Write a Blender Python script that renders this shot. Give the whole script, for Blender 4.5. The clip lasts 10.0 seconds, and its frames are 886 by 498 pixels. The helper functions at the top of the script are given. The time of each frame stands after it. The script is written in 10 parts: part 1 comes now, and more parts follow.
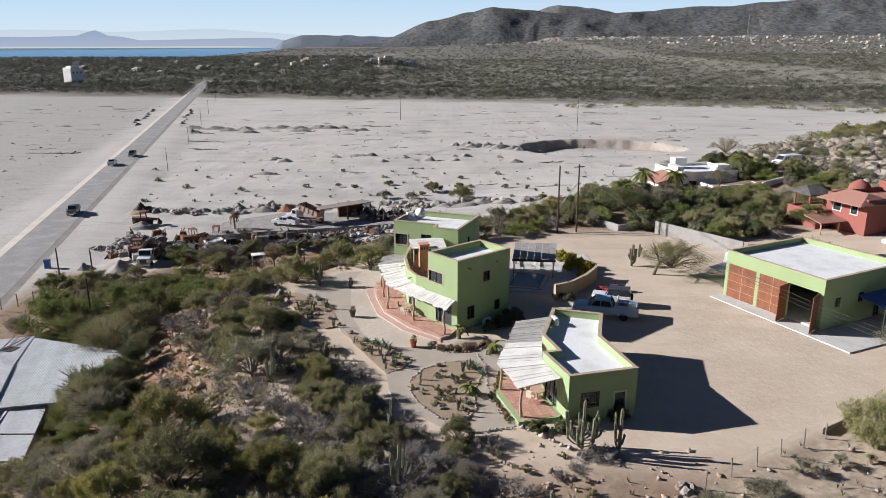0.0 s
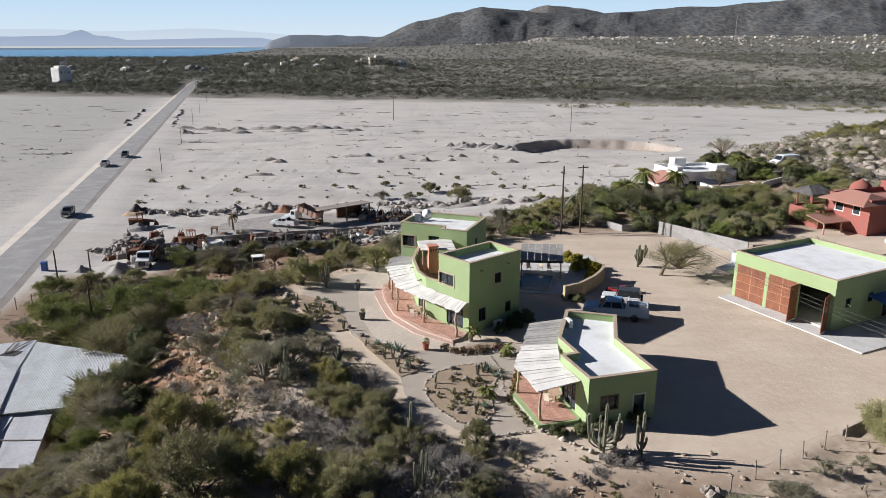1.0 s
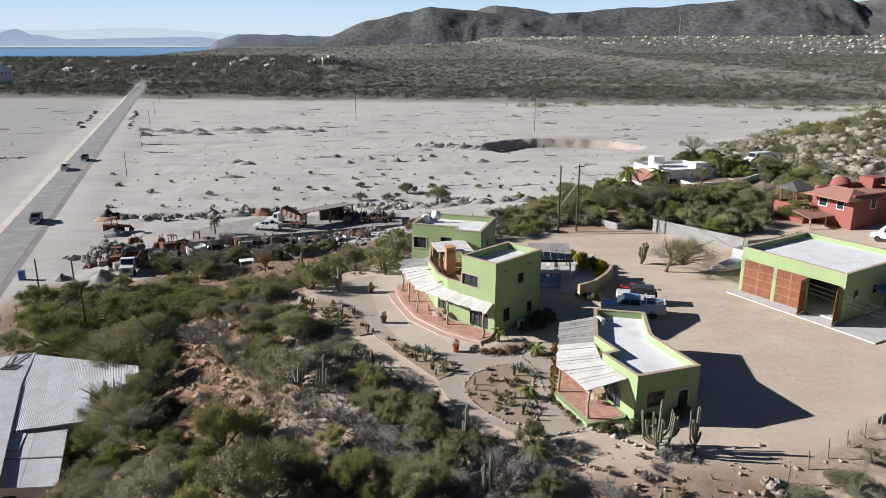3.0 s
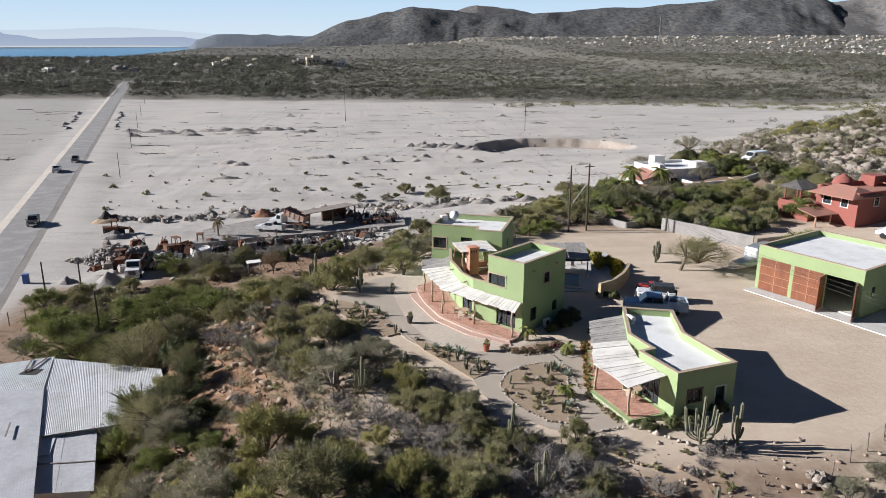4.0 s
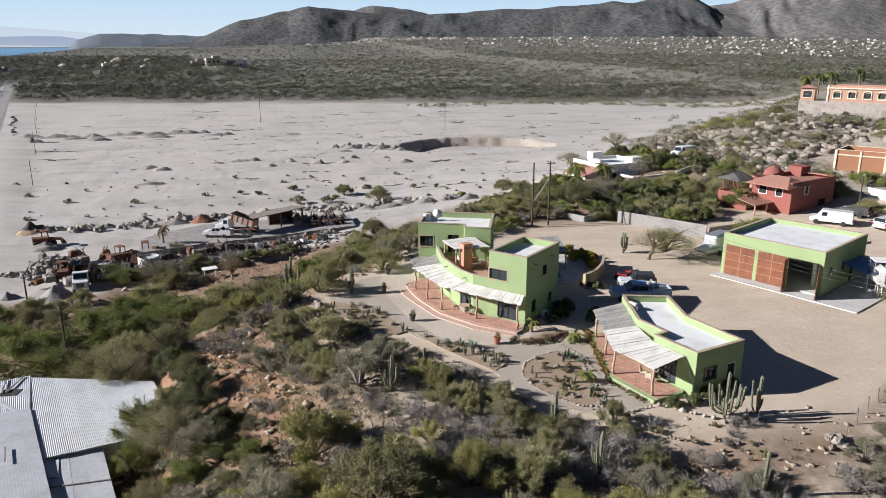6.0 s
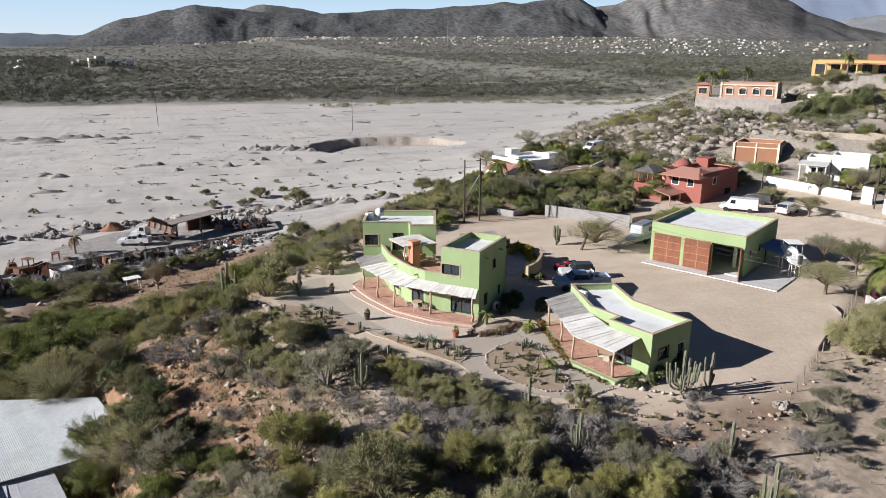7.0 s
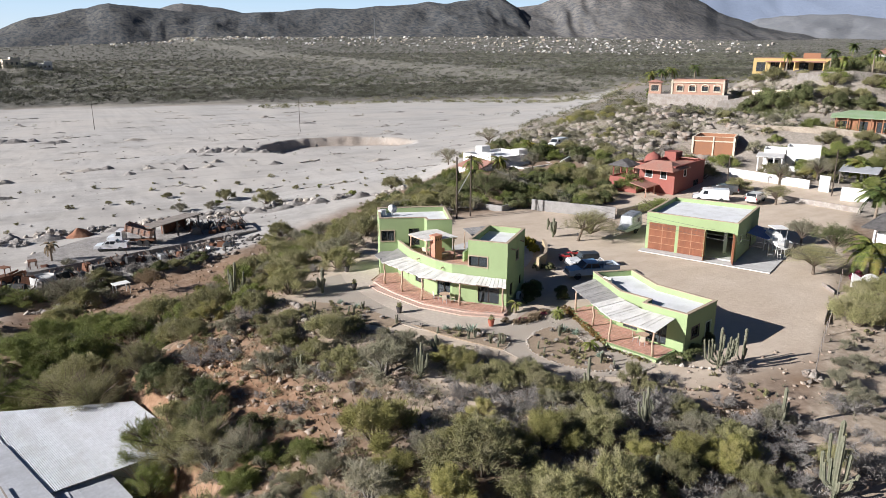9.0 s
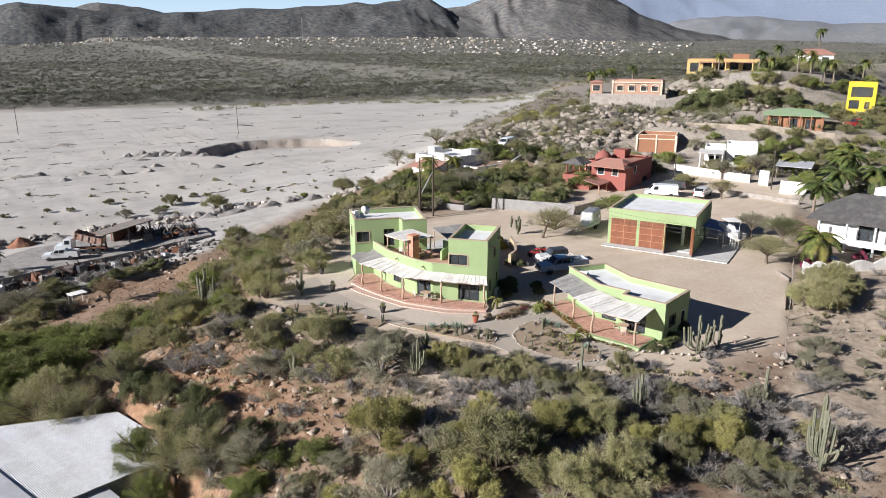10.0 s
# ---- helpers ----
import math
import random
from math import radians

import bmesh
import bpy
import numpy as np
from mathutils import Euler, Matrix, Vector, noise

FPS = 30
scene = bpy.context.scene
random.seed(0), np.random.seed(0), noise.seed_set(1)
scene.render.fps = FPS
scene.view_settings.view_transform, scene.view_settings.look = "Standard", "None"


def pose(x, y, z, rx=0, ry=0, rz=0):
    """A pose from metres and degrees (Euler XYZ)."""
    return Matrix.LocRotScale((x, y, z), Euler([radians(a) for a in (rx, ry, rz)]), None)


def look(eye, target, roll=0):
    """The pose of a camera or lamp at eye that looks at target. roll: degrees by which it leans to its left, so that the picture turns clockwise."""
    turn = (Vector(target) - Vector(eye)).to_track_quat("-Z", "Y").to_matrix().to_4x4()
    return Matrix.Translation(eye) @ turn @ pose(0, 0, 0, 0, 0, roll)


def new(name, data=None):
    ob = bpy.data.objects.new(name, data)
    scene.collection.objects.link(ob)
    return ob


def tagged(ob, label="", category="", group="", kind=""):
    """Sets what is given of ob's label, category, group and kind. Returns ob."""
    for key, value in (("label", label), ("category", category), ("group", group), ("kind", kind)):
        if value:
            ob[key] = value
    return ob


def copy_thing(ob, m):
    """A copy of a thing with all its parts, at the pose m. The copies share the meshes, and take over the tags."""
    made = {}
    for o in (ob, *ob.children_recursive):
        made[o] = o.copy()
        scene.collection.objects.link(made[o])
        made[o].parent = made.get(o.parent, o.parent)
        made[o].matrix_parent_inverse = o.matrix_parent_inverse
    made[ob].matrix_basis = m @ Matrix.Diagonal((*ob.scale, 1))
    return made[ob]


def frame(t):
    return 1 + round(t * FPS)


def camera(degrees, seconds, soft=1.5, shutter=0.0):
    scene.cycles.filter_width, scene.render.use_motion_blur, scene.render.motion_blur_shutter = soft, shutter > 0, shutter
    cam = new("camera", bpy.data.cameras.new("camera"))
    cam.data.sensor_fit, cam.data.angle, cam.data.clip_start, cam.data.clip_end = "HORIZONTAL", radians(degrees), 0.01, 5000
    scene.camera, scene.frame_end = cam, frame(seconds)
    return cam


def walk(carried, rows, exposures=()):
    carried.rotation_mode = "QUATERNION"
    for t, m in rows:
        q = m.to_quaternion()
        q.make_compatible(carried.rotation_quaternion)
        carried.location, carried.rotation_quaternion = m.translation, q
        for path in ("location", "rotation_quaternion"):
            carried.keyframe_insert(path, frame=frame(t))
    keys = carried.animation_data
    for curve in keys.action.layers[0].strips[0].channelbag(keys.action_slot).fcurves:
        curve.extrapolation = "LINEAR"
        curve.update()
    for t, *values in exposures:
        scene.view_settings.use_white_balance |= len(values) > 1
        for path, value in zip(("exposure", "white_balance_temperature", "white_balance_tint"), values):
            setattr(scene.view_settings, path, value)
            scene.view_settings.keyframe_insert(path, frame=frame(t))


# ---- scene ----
cam = camera(63.2, 10.0, 0.7)
PATH = [
    (0, (-2.83, 0.637, 24.638), (-2.836, 2.561, 24.092), 0.0),
    (0.5, (-3.526, 0.894, 24.68), (-3.531, 2.818, 24.133), 0.0),
    (1, (-4.742, 1.104, 24.684), (-4.719, 3.027, 24.138), 0.05),
    (1.5, (-6.104, 1.34, 24.69), (-6.04, 3.263, 24.143), 0.1),
    (2, (-7.605, 1.452, 24.705), (-7.506, 3.374, 24.159), 0.1),
    (2.5, (-9.278, 1.517, 24.735), (-9.146, 3.437, 24.189), 0.1),
    (4, (-15.155, 1.683, 24.883), (-14.948, 3.596, 24.336), 0.1),
    (4.5, (-17.29, 1.808, 24.888), (-17.049, 3.717, 24.343), 0.1),
    (5, (-19.564, 1.893, 24.909), (-19.292, 3.797, 24.364), 0.15),
    (6.5, (-26.48, 2.38, 24.891), (-25.874, 4.207, 24.346), 0.2),
    (7, (-28.859, 2.806, 24.833), (-28.13, 4.587, 24.288), 0.2),
    (7.5, (-31.155, 3.209, 24.8), (-30.358, 4.96, 24.255), 0.2),
    (8, (-33.635, 3.724, 24.745), (-32.818, 5.467, 24.201), 0.2),
    (8.5, (-35.88, 4.184, 24.728), (-35.041, 5.916, 24.184), 0.1),
    (9, (-38.313, 4.771, 24.78), (-37.407, 6.469, 24.235), 0.1),
    (9.5, (-40.602, 5.406, 24.843), (-39.609, 7.054, 24.298), 0.1),
    (10, (-42.877, 6.155, 24.938), (-41.812, 7.758, 24.395), 0.1),
]
walk(cam, [(t, look(eye, target, roll)) for t, eye, target, roll in PATH], [(0, 0.67), (6.5, 0.67), (8.5, 0.75), (10, 0.75)])
# ---- world, sun ----
SUN_FROM = Vector((-7.95, 1.15, 3.55)).normalized()
world = bpy.data.worlds.new("world")
scene.world = world
world.use_nodes = True
wn = world.node_tree.nodes
sky = wn.new("ShaderNodeTexSky")
sky.sky_type = "NISHITA"
sky.sun_disc = False
sky.sun_elevation = math.asin(SUN_FROM.z)
sky.sun_rotation = math.atan2(SUN_FROM.x, SUN_FROM.y)
sky.altitude = 20
sky.air_density, sky.dust_density, sky.ozone_density = 1.0, 0.6, 2.5
tint = wn.new("ShaderNodeMix")
tint.data_type, tint.blend_type = "RGBA", "MULTIPLY"
tint.inputs[0].default_value = 1.0
tint.inputs[7].default_value = (0.35, 0.395, 0.535, 1)
world.node_tree.links.new(sky.outputs[0], tint.inputs[6])
world.node_tree.links.new(tint.outputs[2], wn["Background"].inputs[0])
wn["Background"].inputs[1].default_value = 0.042
sun_data = bpy.data.lights.new("sun", "SUN")
sun_data.energy, sun_data.angle, sun_data.color = 5.0, radians(0.55), (0.99, 0.965, 0.97)
sun = new("sun", sun_data)
sun.matrix_world = look(SUN_FROM * 50, (0, 0, 0))

# ---- materials ----


def nodes_of(name):
    m = bpy.data.materials.new(name)
    m.use_nodes = True
    nt = m.node_tree
    return m, nt, nt.nodes["Principled BSDF"]


def mixed(nt, fac, a, b, mode="MIX"):
    n = nt.nodes.new("ShaderNodeMix")
    n.data_type, n.blend_type = "RGBA", mode
    for sock, val in ((n.inputs[0], fac), (n.inputs[6], a), (n.inputs[7], b)):
        if isinstance(val, bpy.types.NodeSocket):
            nt.links.new(val, sock)
        elif isinstance(val, (int, float)):
            sock.default_value = val
        else:
            sock.default_value = (*val, 1)
    return n.outputs[2]


def noisy(nt, scale, detail=4, rough=0.55, coord="Object", lo=0.35, hi=0.65, stretch=None):
    tc = nt.nodes.new("ShaderNodeTexCoord")
    src = tc.outputs["Object"]
    if coord == "World":
        src = nt.nodes.new("ShaderNodeNewGeometry").outputs["Position"]
    if stretch:
        mp = nt.nodes.new("ShaderNodeMapping")
        mp.inputs["Scale"].default_value = stretch
        nt.links.new(src, mp.inputs[0])
        src = mp.outputs[0]
    n = nt.nodes.new("ShaderNodeTexNoise")
    n.inputs["Scale"].default_value, n.inputs["Detail"].default_value, n.inputs["Roughness"].default_value = scale, detail, rough
    nt.links.new(src, n.inputs["Vector"])
    r = nt.nodes.new("ShaderNodeMapRange")
    r.inputs[1].default_value, r.inputs[2].default_value = lo, hi
    nt.links.new(n.outputs[0], r.inputs[0])
    return r.outputs[0]


def bumped(nt, bsdf, height, strength, dist=0.02):
    b = nt.nodes.new("ShaderNodeBump")
    b.inputs["Strength"].default_value, b.inputs["Distance"].default_value = strength, dist
    nt.links.new(height, b.inputs["Height"])
    nt.links.new(b.outputs[0], bsdf.inputs["Normal"])


def mat(name, a, b, fine=8.0, coarse=0.7, dirt=None, rough=0.85, metal=0.0, bump=0.15, dist=0.02, coord="Object", rand=0.0, stretch=None, coat=0.0):
    """A surface of colour a to b in a fine grain, with coarse stains of colour dirt."""
    m, nt, bsdf = nodes_of(name)
    g = noisy(nt, fine, 5, 0.6, coord, stretch=stretch)
    col = mixed(nt, g, a, b)
    if dirt:
        s = noisy(nt, coarse, 4, 0.6, coord, 0.45, 0.75)
        col = mixed(nt, s, col, dirt)
    if rand:
        oi = nt.nodes.new("ShaderNodeObjectInfo")
        hsv = nt.nodes.new("ShaderNodeHueSaturation")
        mr = nt.nodes.new("ShaderNodeMapRange")
        mr.inputs[3].default_value, mr.inputs[4].default_value = 1 - rand, 1 + rand
        nt.links.new(oi.outputs["Random"], mr.inputs[0])
        nt.links.new(mr.outputs[0], hsv.inputs["Value"])
        nt.links.new(col, hsv.inputs["Color"])
        col = hsv.outputs[0]
    nt.links.new(col, bsdf.inputs["Base Color"])
    bsdf.inputs["Roughness"].default_value, bsdf.inputs["Metallic"].default_value = rough, metal
    bsdf.inputs["Coat Weight"].default_value = coat
    if bump:
        bumped(nt, bsdf, g, bump, dist)
    return m


def glass_mat(name, tint, rough=0.03):
    m, nt, bsdf = nodes_of(name)
    bsdf.inputs["Base Color"].default_value = (*tint, 1)
    bsdf.inputs["Roughness"].default_value = rough
    bsdf.inputs["Transmission Weight"].default_value = 0.85
    bsdf.inputs["IOR"].default_value = 1.3
    return m


def leaf_mat(name, dark, light, dry, size=0.5, trans=0.17, clump=0.0):
    """Foliage: a tint for each bush and for each leaf, patches of dry tips, and some light passing through."""
    m, nt, bsdf = nodes_of(name)
    geo = nt.nodes.new("ShaderNodeNewGeometry")
    col = mixed(nt, geo.outputs["Random Per Island"], dark, light)
    p = noisy(nt, size, 3, 0.6, "World", 0.48, 0.78)
    col = mixed(nt, p, col, dry)
    oi = nt.nodes.new("ShaderNodeObjectInfo")
    hsv = nt.nodes.new("ShaderNodeHueSaturation")
    mr = nt.nodes.new("ShaderNodeMapRange")
    mr.inputs[3].default_value, mr.inputs[4].default_value = 0.75, 1.25
    nt.links.new(oi.outputs["Random"], mr.inputs[0])
    nt.links.new(mr.outputs[0], hsv.inputs["Value"])
    if clump:
        tone = noisy(nt, clump, 2, 0.5, "World", 0.36, 0.64)
        col = mixed(nt, tone, mixed(nt, 0.55, col, (0, 0, 0)), mixed(nt, 0.12, col, (0.5, 0.48, 0.36)))
    nt.links.new(col, hsv.inputs["Color"])
    nt.links.new(hsv.outputs[0], bsdf.inputs["Base Color"])
    bsdf.inputs["Roughness"].default_value = 0.7
    bsdf.inputs["Specular IOR Level"].default_value = 0.25
    tr = nt.nodes.new("ShaderNodeBsdfTranslucent")
    nt.links.new(hsv.outputs[0], tr.inputs[0])
    mx = nt.nodes.new("ShaderNodeMixShader")
    mx.inputs[0].default_value = trans
    nt.links.new(bsdf.outputs[0], mx.inputs[1])
    nt.links.new(tr.outputs[0], mx.inputs[2])
    nt.links.new(mx.outputs[0], nt.nodes["Material Output"].inputs[0])
    return m


GREEN = mat("lime_stucco", (0.285, 0.375, 0.18), (0.325, 0.415, 0.21), 14, 0.35, (0.27, 0.345, 0.17), 0.9, bump=0.25)
COPING = mat("sandstone_coping", (0.4, 0.31, 0.22), (0.49, 0.39, 0.285), 9, 1.2, (0.34, 0.27, 0.2), 0.85)
WHITE_DECK = mat("white_roof_coating", (0.72, 0.73, 0.74), (0.8, 0.8, 0.8), 6, 0.5, (0.6, 0.6, 0.58), 0.8, bump=0.1)
REED = mat("sun_bleached_reed", (0.62, 0.6, 0.56), (0.78, 0.76, 0.72), 18, 1.0, (0.5, 0.47, 0.43), 0.9, bump=0.4, stretch=(1, 1, 1), rand=0.08)
REED_OLD = mat("weathered_grey_reed", (0.27, 0.26, 0.25), (0.4, 0.38, 0.36), 16, 1.5, (0.22, 0.21, 0.2), 0.95, bump=0.5, rand=0.1)
LOG = mat("peeled_log", (0.42, 0.29, 0.2), (0.56, 0.42, 0.31), 12, 2, (0.3, 0.2, 0.14), 0.8, bump=0.3)
TILE = mat("terracotta_tile", (0.42, 0.215, 0.155), (0.52, 0.29, 0.22), 5, 0.6, (0.5, 0.34, 0.275), 0.7, bump=0.1, rand=0.14)
GROUT = mat("tile_grout", (0.42, 0.26, 0.2), (0.5, 0.33, 0.27), 9, 0.8, None, 0.9)
PINK_EDGE = mat("pink_cement_edge", (0.5, 0.335, 0.265), (0.58, 0.415, 0.335), 7, 0.8, (0.46, 0.34, 0.28), 0.85)
BRICK = mat("chimney_brick", (0.5, 0.21, 0.13), (0.58, 0.28, 0.19), 11, 1.2, (0.45, 0.2, 0.14), 0.85, rand=0.1)
APRON = mat("pale_concrete", (0.5, 0.425, 0.35), (0.58, 0.505, 0.42), 3, 0.25, (0.45, 0.375, 0.305), 0.85, bump=0.08)
CEMENT = mat("grey_cement", (0.5, 0.49, 0.47), (0.58, 0.57, 0.55), 4, 0.5, (0.44, 0.42, 0.4), 0.85, bump=0.08)
GRAVEL = mat("grey_gravel_path", (0.36, 0.31, 0.255), (0.48, 0.42, 0.35), 22, 0.6, (0.42, 0.35, 0.28), 0.95, bump=0.5)
RUSTWOOD = mat("red_brown_timber", (0.2, 0.07, 0.032), (0.27, 0.1, 0.047), 9, 0.8, (0.17, 0.06, 0.03), 0.6, bump=0.2, stretch=(3, 3, 0.4), rand=0.1)
BATTEN = mat("pale_timber_batten", (0.36, 0.18, 0.1), (0.44, 0.24, 0.14), 9, 1, None, 0.7)
BRONZE = mat("bronze_window_frame", (0.05, 0.04, 0.03), (0.08, 0.06, 0.05), 6, 1, None, 0.4, 0.6, 0.0)
PANE = glass_mat("window_glass", (0.22, 0.25, 0.27))
# Near-black: the shade of rooms, slots and gaps put into the colour.
DARK = mat("dark_interior", (0.035, 0.03, 0.028), (0.055, 0.05, 0.045), 3, 1, None, 0.9)
BLACK = mat("black_rubber", (0.02, 0.02, 0.02), (0.035, 0.035, 0.035), 10, 1, None, 0.8)
STEEL = mat("galvanised_steel", (0.5, 0.51, 0.52), (0.6, 0.61, 0.62), 10, 0.8, (0.42, 0.42, 0.42), 0.45, 0.7, 0.05)
TIN = mat("corrugated_tin_sheet", (0.5, 0.51, 0.53), (0.6, 0.61, 0.63), 3, 0.4, (0.43, 0.43, 0.43), 0.6, 0.1, 0.05, rand=0.06)
TIN_GREY = mat("grey_roof_sheet", (0.44, 0.45, 0.47), (0.52, 0.53, 0.55), 3, 0.5, (0.38, 0.38, 0.39), 0.6, 0.1, 0.05, rand=0.06)
POLEWOOD = mat("tarred_pole_wood", (0.055, 0.042, 0.032), (0.1, 0.075, 0.055), 14, 1, None, 0.9, stretch=(4, 4, 0.5))
GREYWOOD = mat("grey_weathered_wood", (0.2, 0.17, 0.15), (0.32, 0.28, 0.24), 12, 1, (0.16, 0.13, 0.11), 0.9, stretch=(3, 3, 0.5), rand=0.15)
WHITE = mat("white_stucco", (0.76, 0.75, 0.72), (0.82, 0.81, 0.78), 8, 0.4, (0.64, 0.62, 0.58), 0.9)
RED = mat("red_stucco", (0.27, 0.085, 0.066), (0.32, 0.11, 0.087), 8, 0.5, (0.26, 0.1, 0.08), 0.9)
PEACH = mat("peach_stucco", (0.44, 0.26, 0.185), (0.52, 0.32, 0.235), 8, 0.5, (0.42, 0.28, 0.21), 0.9)
ORANGE = mat("orange_stucco", (0.32, 0.15, 0.08), (0.38, 0.18, 0.1), 8, 0.5, (0.3, 0.15, 0.09), 0.9)
CREAM = mat("cream_stucco", (0.68, 0.6, 0.46), (0.74, 0.66, 0.53), 8, 0.5, (0.6, 0.52, 0.4), 0.9)
YELLOW = mat("yellow_stucco", (0.5, 0.36, 0.14), (0.56, 0.41, 0.18), 8, 0.5, (0.45, 0.33, 0.15), 0.9)
ROOFTILE = mat("clay_roof_tile", (0.34, 0.155, 0.115), (0.43, 0.22, 0.165), 6, 0.8, (0.33, 0.2, 0.16), 0.85, bump=0.5, dist=0.05)
GREENROOF = mat("green_metal_roof", (0.25, 0.36, 0.19), (0.31, 0.42, 0.24), 3, 0.5, (0.36, 0.42, 0.3), 0.55, 0.1)
THATCH = mat("grey_thatch", (0.075, 0.07, 0.068), (0.15, 0.14, 0.135), 22, 1.2, (0.2, 0.19, 0.18), 0.95, bump=0.8, dist=0.06)
BLOCK = mat("bare_concrete_block", (0.27, 0.26, 0.245), (0.35, 0.335, 0.32), 5, 0.7, (0.22, 0.21, 0.2), 0.9)
STONE = mat("grey_rubble_stone", (0.3, 0.27, 0.24), (0.44, 0.4, 0.36), 4, 1, (0.25, 0.21, 0.18), 0.9, bump=0.5, dist=0.06, rand=0.18)
ROCK = mat("granite_boulder", (0.2, 0.175, 0.15), (0.35, 0.315, 0.275), 3, 0.9, (0.24, 0.17, 0.125), 0.9, bump=0.5, dist=0.06, rand=0.22)
PALEROCK = mat("pale_garden_stone", (0.37, 0.33, 0.28), (0.5, 0.455, 0.4), 5, 1, (0.3, 0.26, 0.22), 0.9, bump=0.4, rand=0.2)
SPOIL = mat("grey_river_spoil", (0.27, 0.25, 0.23), (0.4, 0.37, 0.34), 4, 0.8, (0.2, 0.185, 0.17), 0.95, bump=0.6, dist=0.08, rand=0.15)
BLUEPOOL = mat("blue_pool_tile", (0.03, 0.14, 0.32), (0.05, 0.2, 0.4), 8, 1, None, 0.3)
BLUE = mat("blue_tarp", (0.03, 0.09, 0.3), (0.05, 0.13, 0.38), 6, 1, (0.06, 0.12, 0.28), 0.5)
CARWHITE = mat("white_car_paint", (0.74, 0.75, 0.76), (0.78, 0.79, 0.8), 3, 1.5, (0.68, 0.66, 0.62), 0.3, coat=0.5, bump=0)
CARBLUE = mat("light_blue_car_paint", (0.16, 0.32, 0.5), (0.2, 0.37, 0.55), 3, 1.5, (0.22, 0.36, 0.5), 0.25, coat=0.6, bump=0)
CARPALE = mat("pale_blue_car_paint", (0.5, 0.58, 0.66), (0.54, 0.62, 0.7), 3, 1.5, (0.5, 0.56, 0.62), 0.25, coat=0.6, bump=0)
CARDARK = mat("dark_car_paint", (0.03, 0.035, 0.04), (0.05, 0.055, 0.06), 3, 1.5, (0.09, 0.08, 0.07), 0.35, coat=0.4, bump=0)
CARRED = mat("red_paint", (0.42, 0.03, 0.035), (0.48, 0.05, 0.05), 3, 1.5, (0.3, 0.06, 0.06), 0.35, coat=0.4, bump=0)
CARGLASS = mat("tinted_car_glass", (0.02, 0.025, 0.03), (0.03, 0.035, 0.04), 2, 1, None, 0.08, bump=0)
LAMPGLASS = mat("lamp_lens", (0.7, 0.68, 0.62), (0.8, 0.78, 0.72), 4, 1, None, 0.15, bump=0)
REDLENS = mat("red_lens", (0.4, 0.02, 0.02), (0.5, 0.03, 0.03), 4, 1, None, 0.2, bump=0)
RUST = mat("rusty_steel", (0.13, 0.055, 0.03), (0.24, 0.11, 0.06), 7, 1, (0.09, 0.05, 0.035), 0.85, 0.2, 0.3, rand=0.2)
POT = mat("dark_clay_pot", (0.05, 0.045, 0.045), (0.09, 0.08, 0.075), 6, 1, None, 0.7)
POT_RED = mat("red_clay_pot", (0.33, 0.09, 0.05), (0.42, 0.13, 0.08), 6, 1, None, 0.75)
CACTUS = mat("grey_green_cactus_skin", (0.1, 0.108, 0.07), (0.19, 0.19, 0.125), 5, 1.4, (0.23, 0.215, 0.15), 0.75, bump=0.3)
AGAVE = mat("blue_agave_leaf", (0.16, 0.22, 0.17), (0.26, 0.32, 0.26), 5, 1.4, (0.3, 0.31, 0.2), 0.6)
TRUNK = mat("mesquite_bark", (0.1, 0.075, 0.055), (0.2, 0.16, 0.12), 10, 1.2, None, 0.95, bump=0.5)
DEADWOOD = mat("grey_dry_twig", (0.19, 0.17, 0.155), (0.34, 0.315, 0.29), 6, 1.2, (0.16, 0.14, 0.125), 0.95, coord="World")
PALMTRUNK = mat("palm_trunk", (0.18, 0.14, 0.1), (0.28, 0.23, 0.18), 12, 1.2, None, 0.95, bump=0.5, stretch=(1, 1, 4))
LEAF_OLIVE = leaf_mat("olive_scrub_leaf", (0.14, 0.136, 0.064), (0.37, 0.35, 0.165), (0.37, 0.33, 0.21), trans=0.14)
LEAF_GREEN = leaf_mat("green_mesquite_leaf", (0.095, 0.12, 0.033), (0.27, 0.3, 0.088), (0.28, 0.27, 0.115), trans=0.14)
LEAF_YELLOW = leaf_mat("yellow_green_scrub_leaf", (0.18, 0.172, 0.056), (0.42, 0.39, 0.145), (0.37, 0.32, 0.165), trans=0.14)
LEAF_GREY = leaf_mat("grey_green_scrub_leaf", (0.15, 0.143, 0.095), (0.35, 0.33, 0.225), (0.35, 0.31, 0.235), trans=0.14)
LEAF_DARK = leaf_mat("dark_green_leaf", (0.05, 0.062, 0.024), (0.16, 0.175, 0.07), (0.16, 0.155, 0.075), trans=0.07)
LEAF_FAR = leaf_mat("far_woodland_leaf", (0.075, 0.08, 0.055), (0.17, 0.168, 0.12), (0.18, 0.17, 0.13), 0.02, 0.08, 0.09)
# Grey-olive foliage, paled further by distance haze put into the colour.
LEAF_FARGREY = leaf_mat("far_hazed_thorn_leaf", (0.127, 0.126, 0.108), (0.23, 0.224, 0.194), (0.24, 0.224, 0.187), 0.02, 0.08, 0.07)
LEAF_TAN = leaf_mat("dry_tan_leaf", (0.108, 0.075, 0.042), (0.323, 0.24, 0.147), (0.22, 0.167, 0.106))
LEAF_PALM = leaf_mat("palm_frond_leaf", (0.06, 0.085, 0.02), (0.26, 0.29, 0.08), (0.34, 0.27, 0.08), trans=0.25)
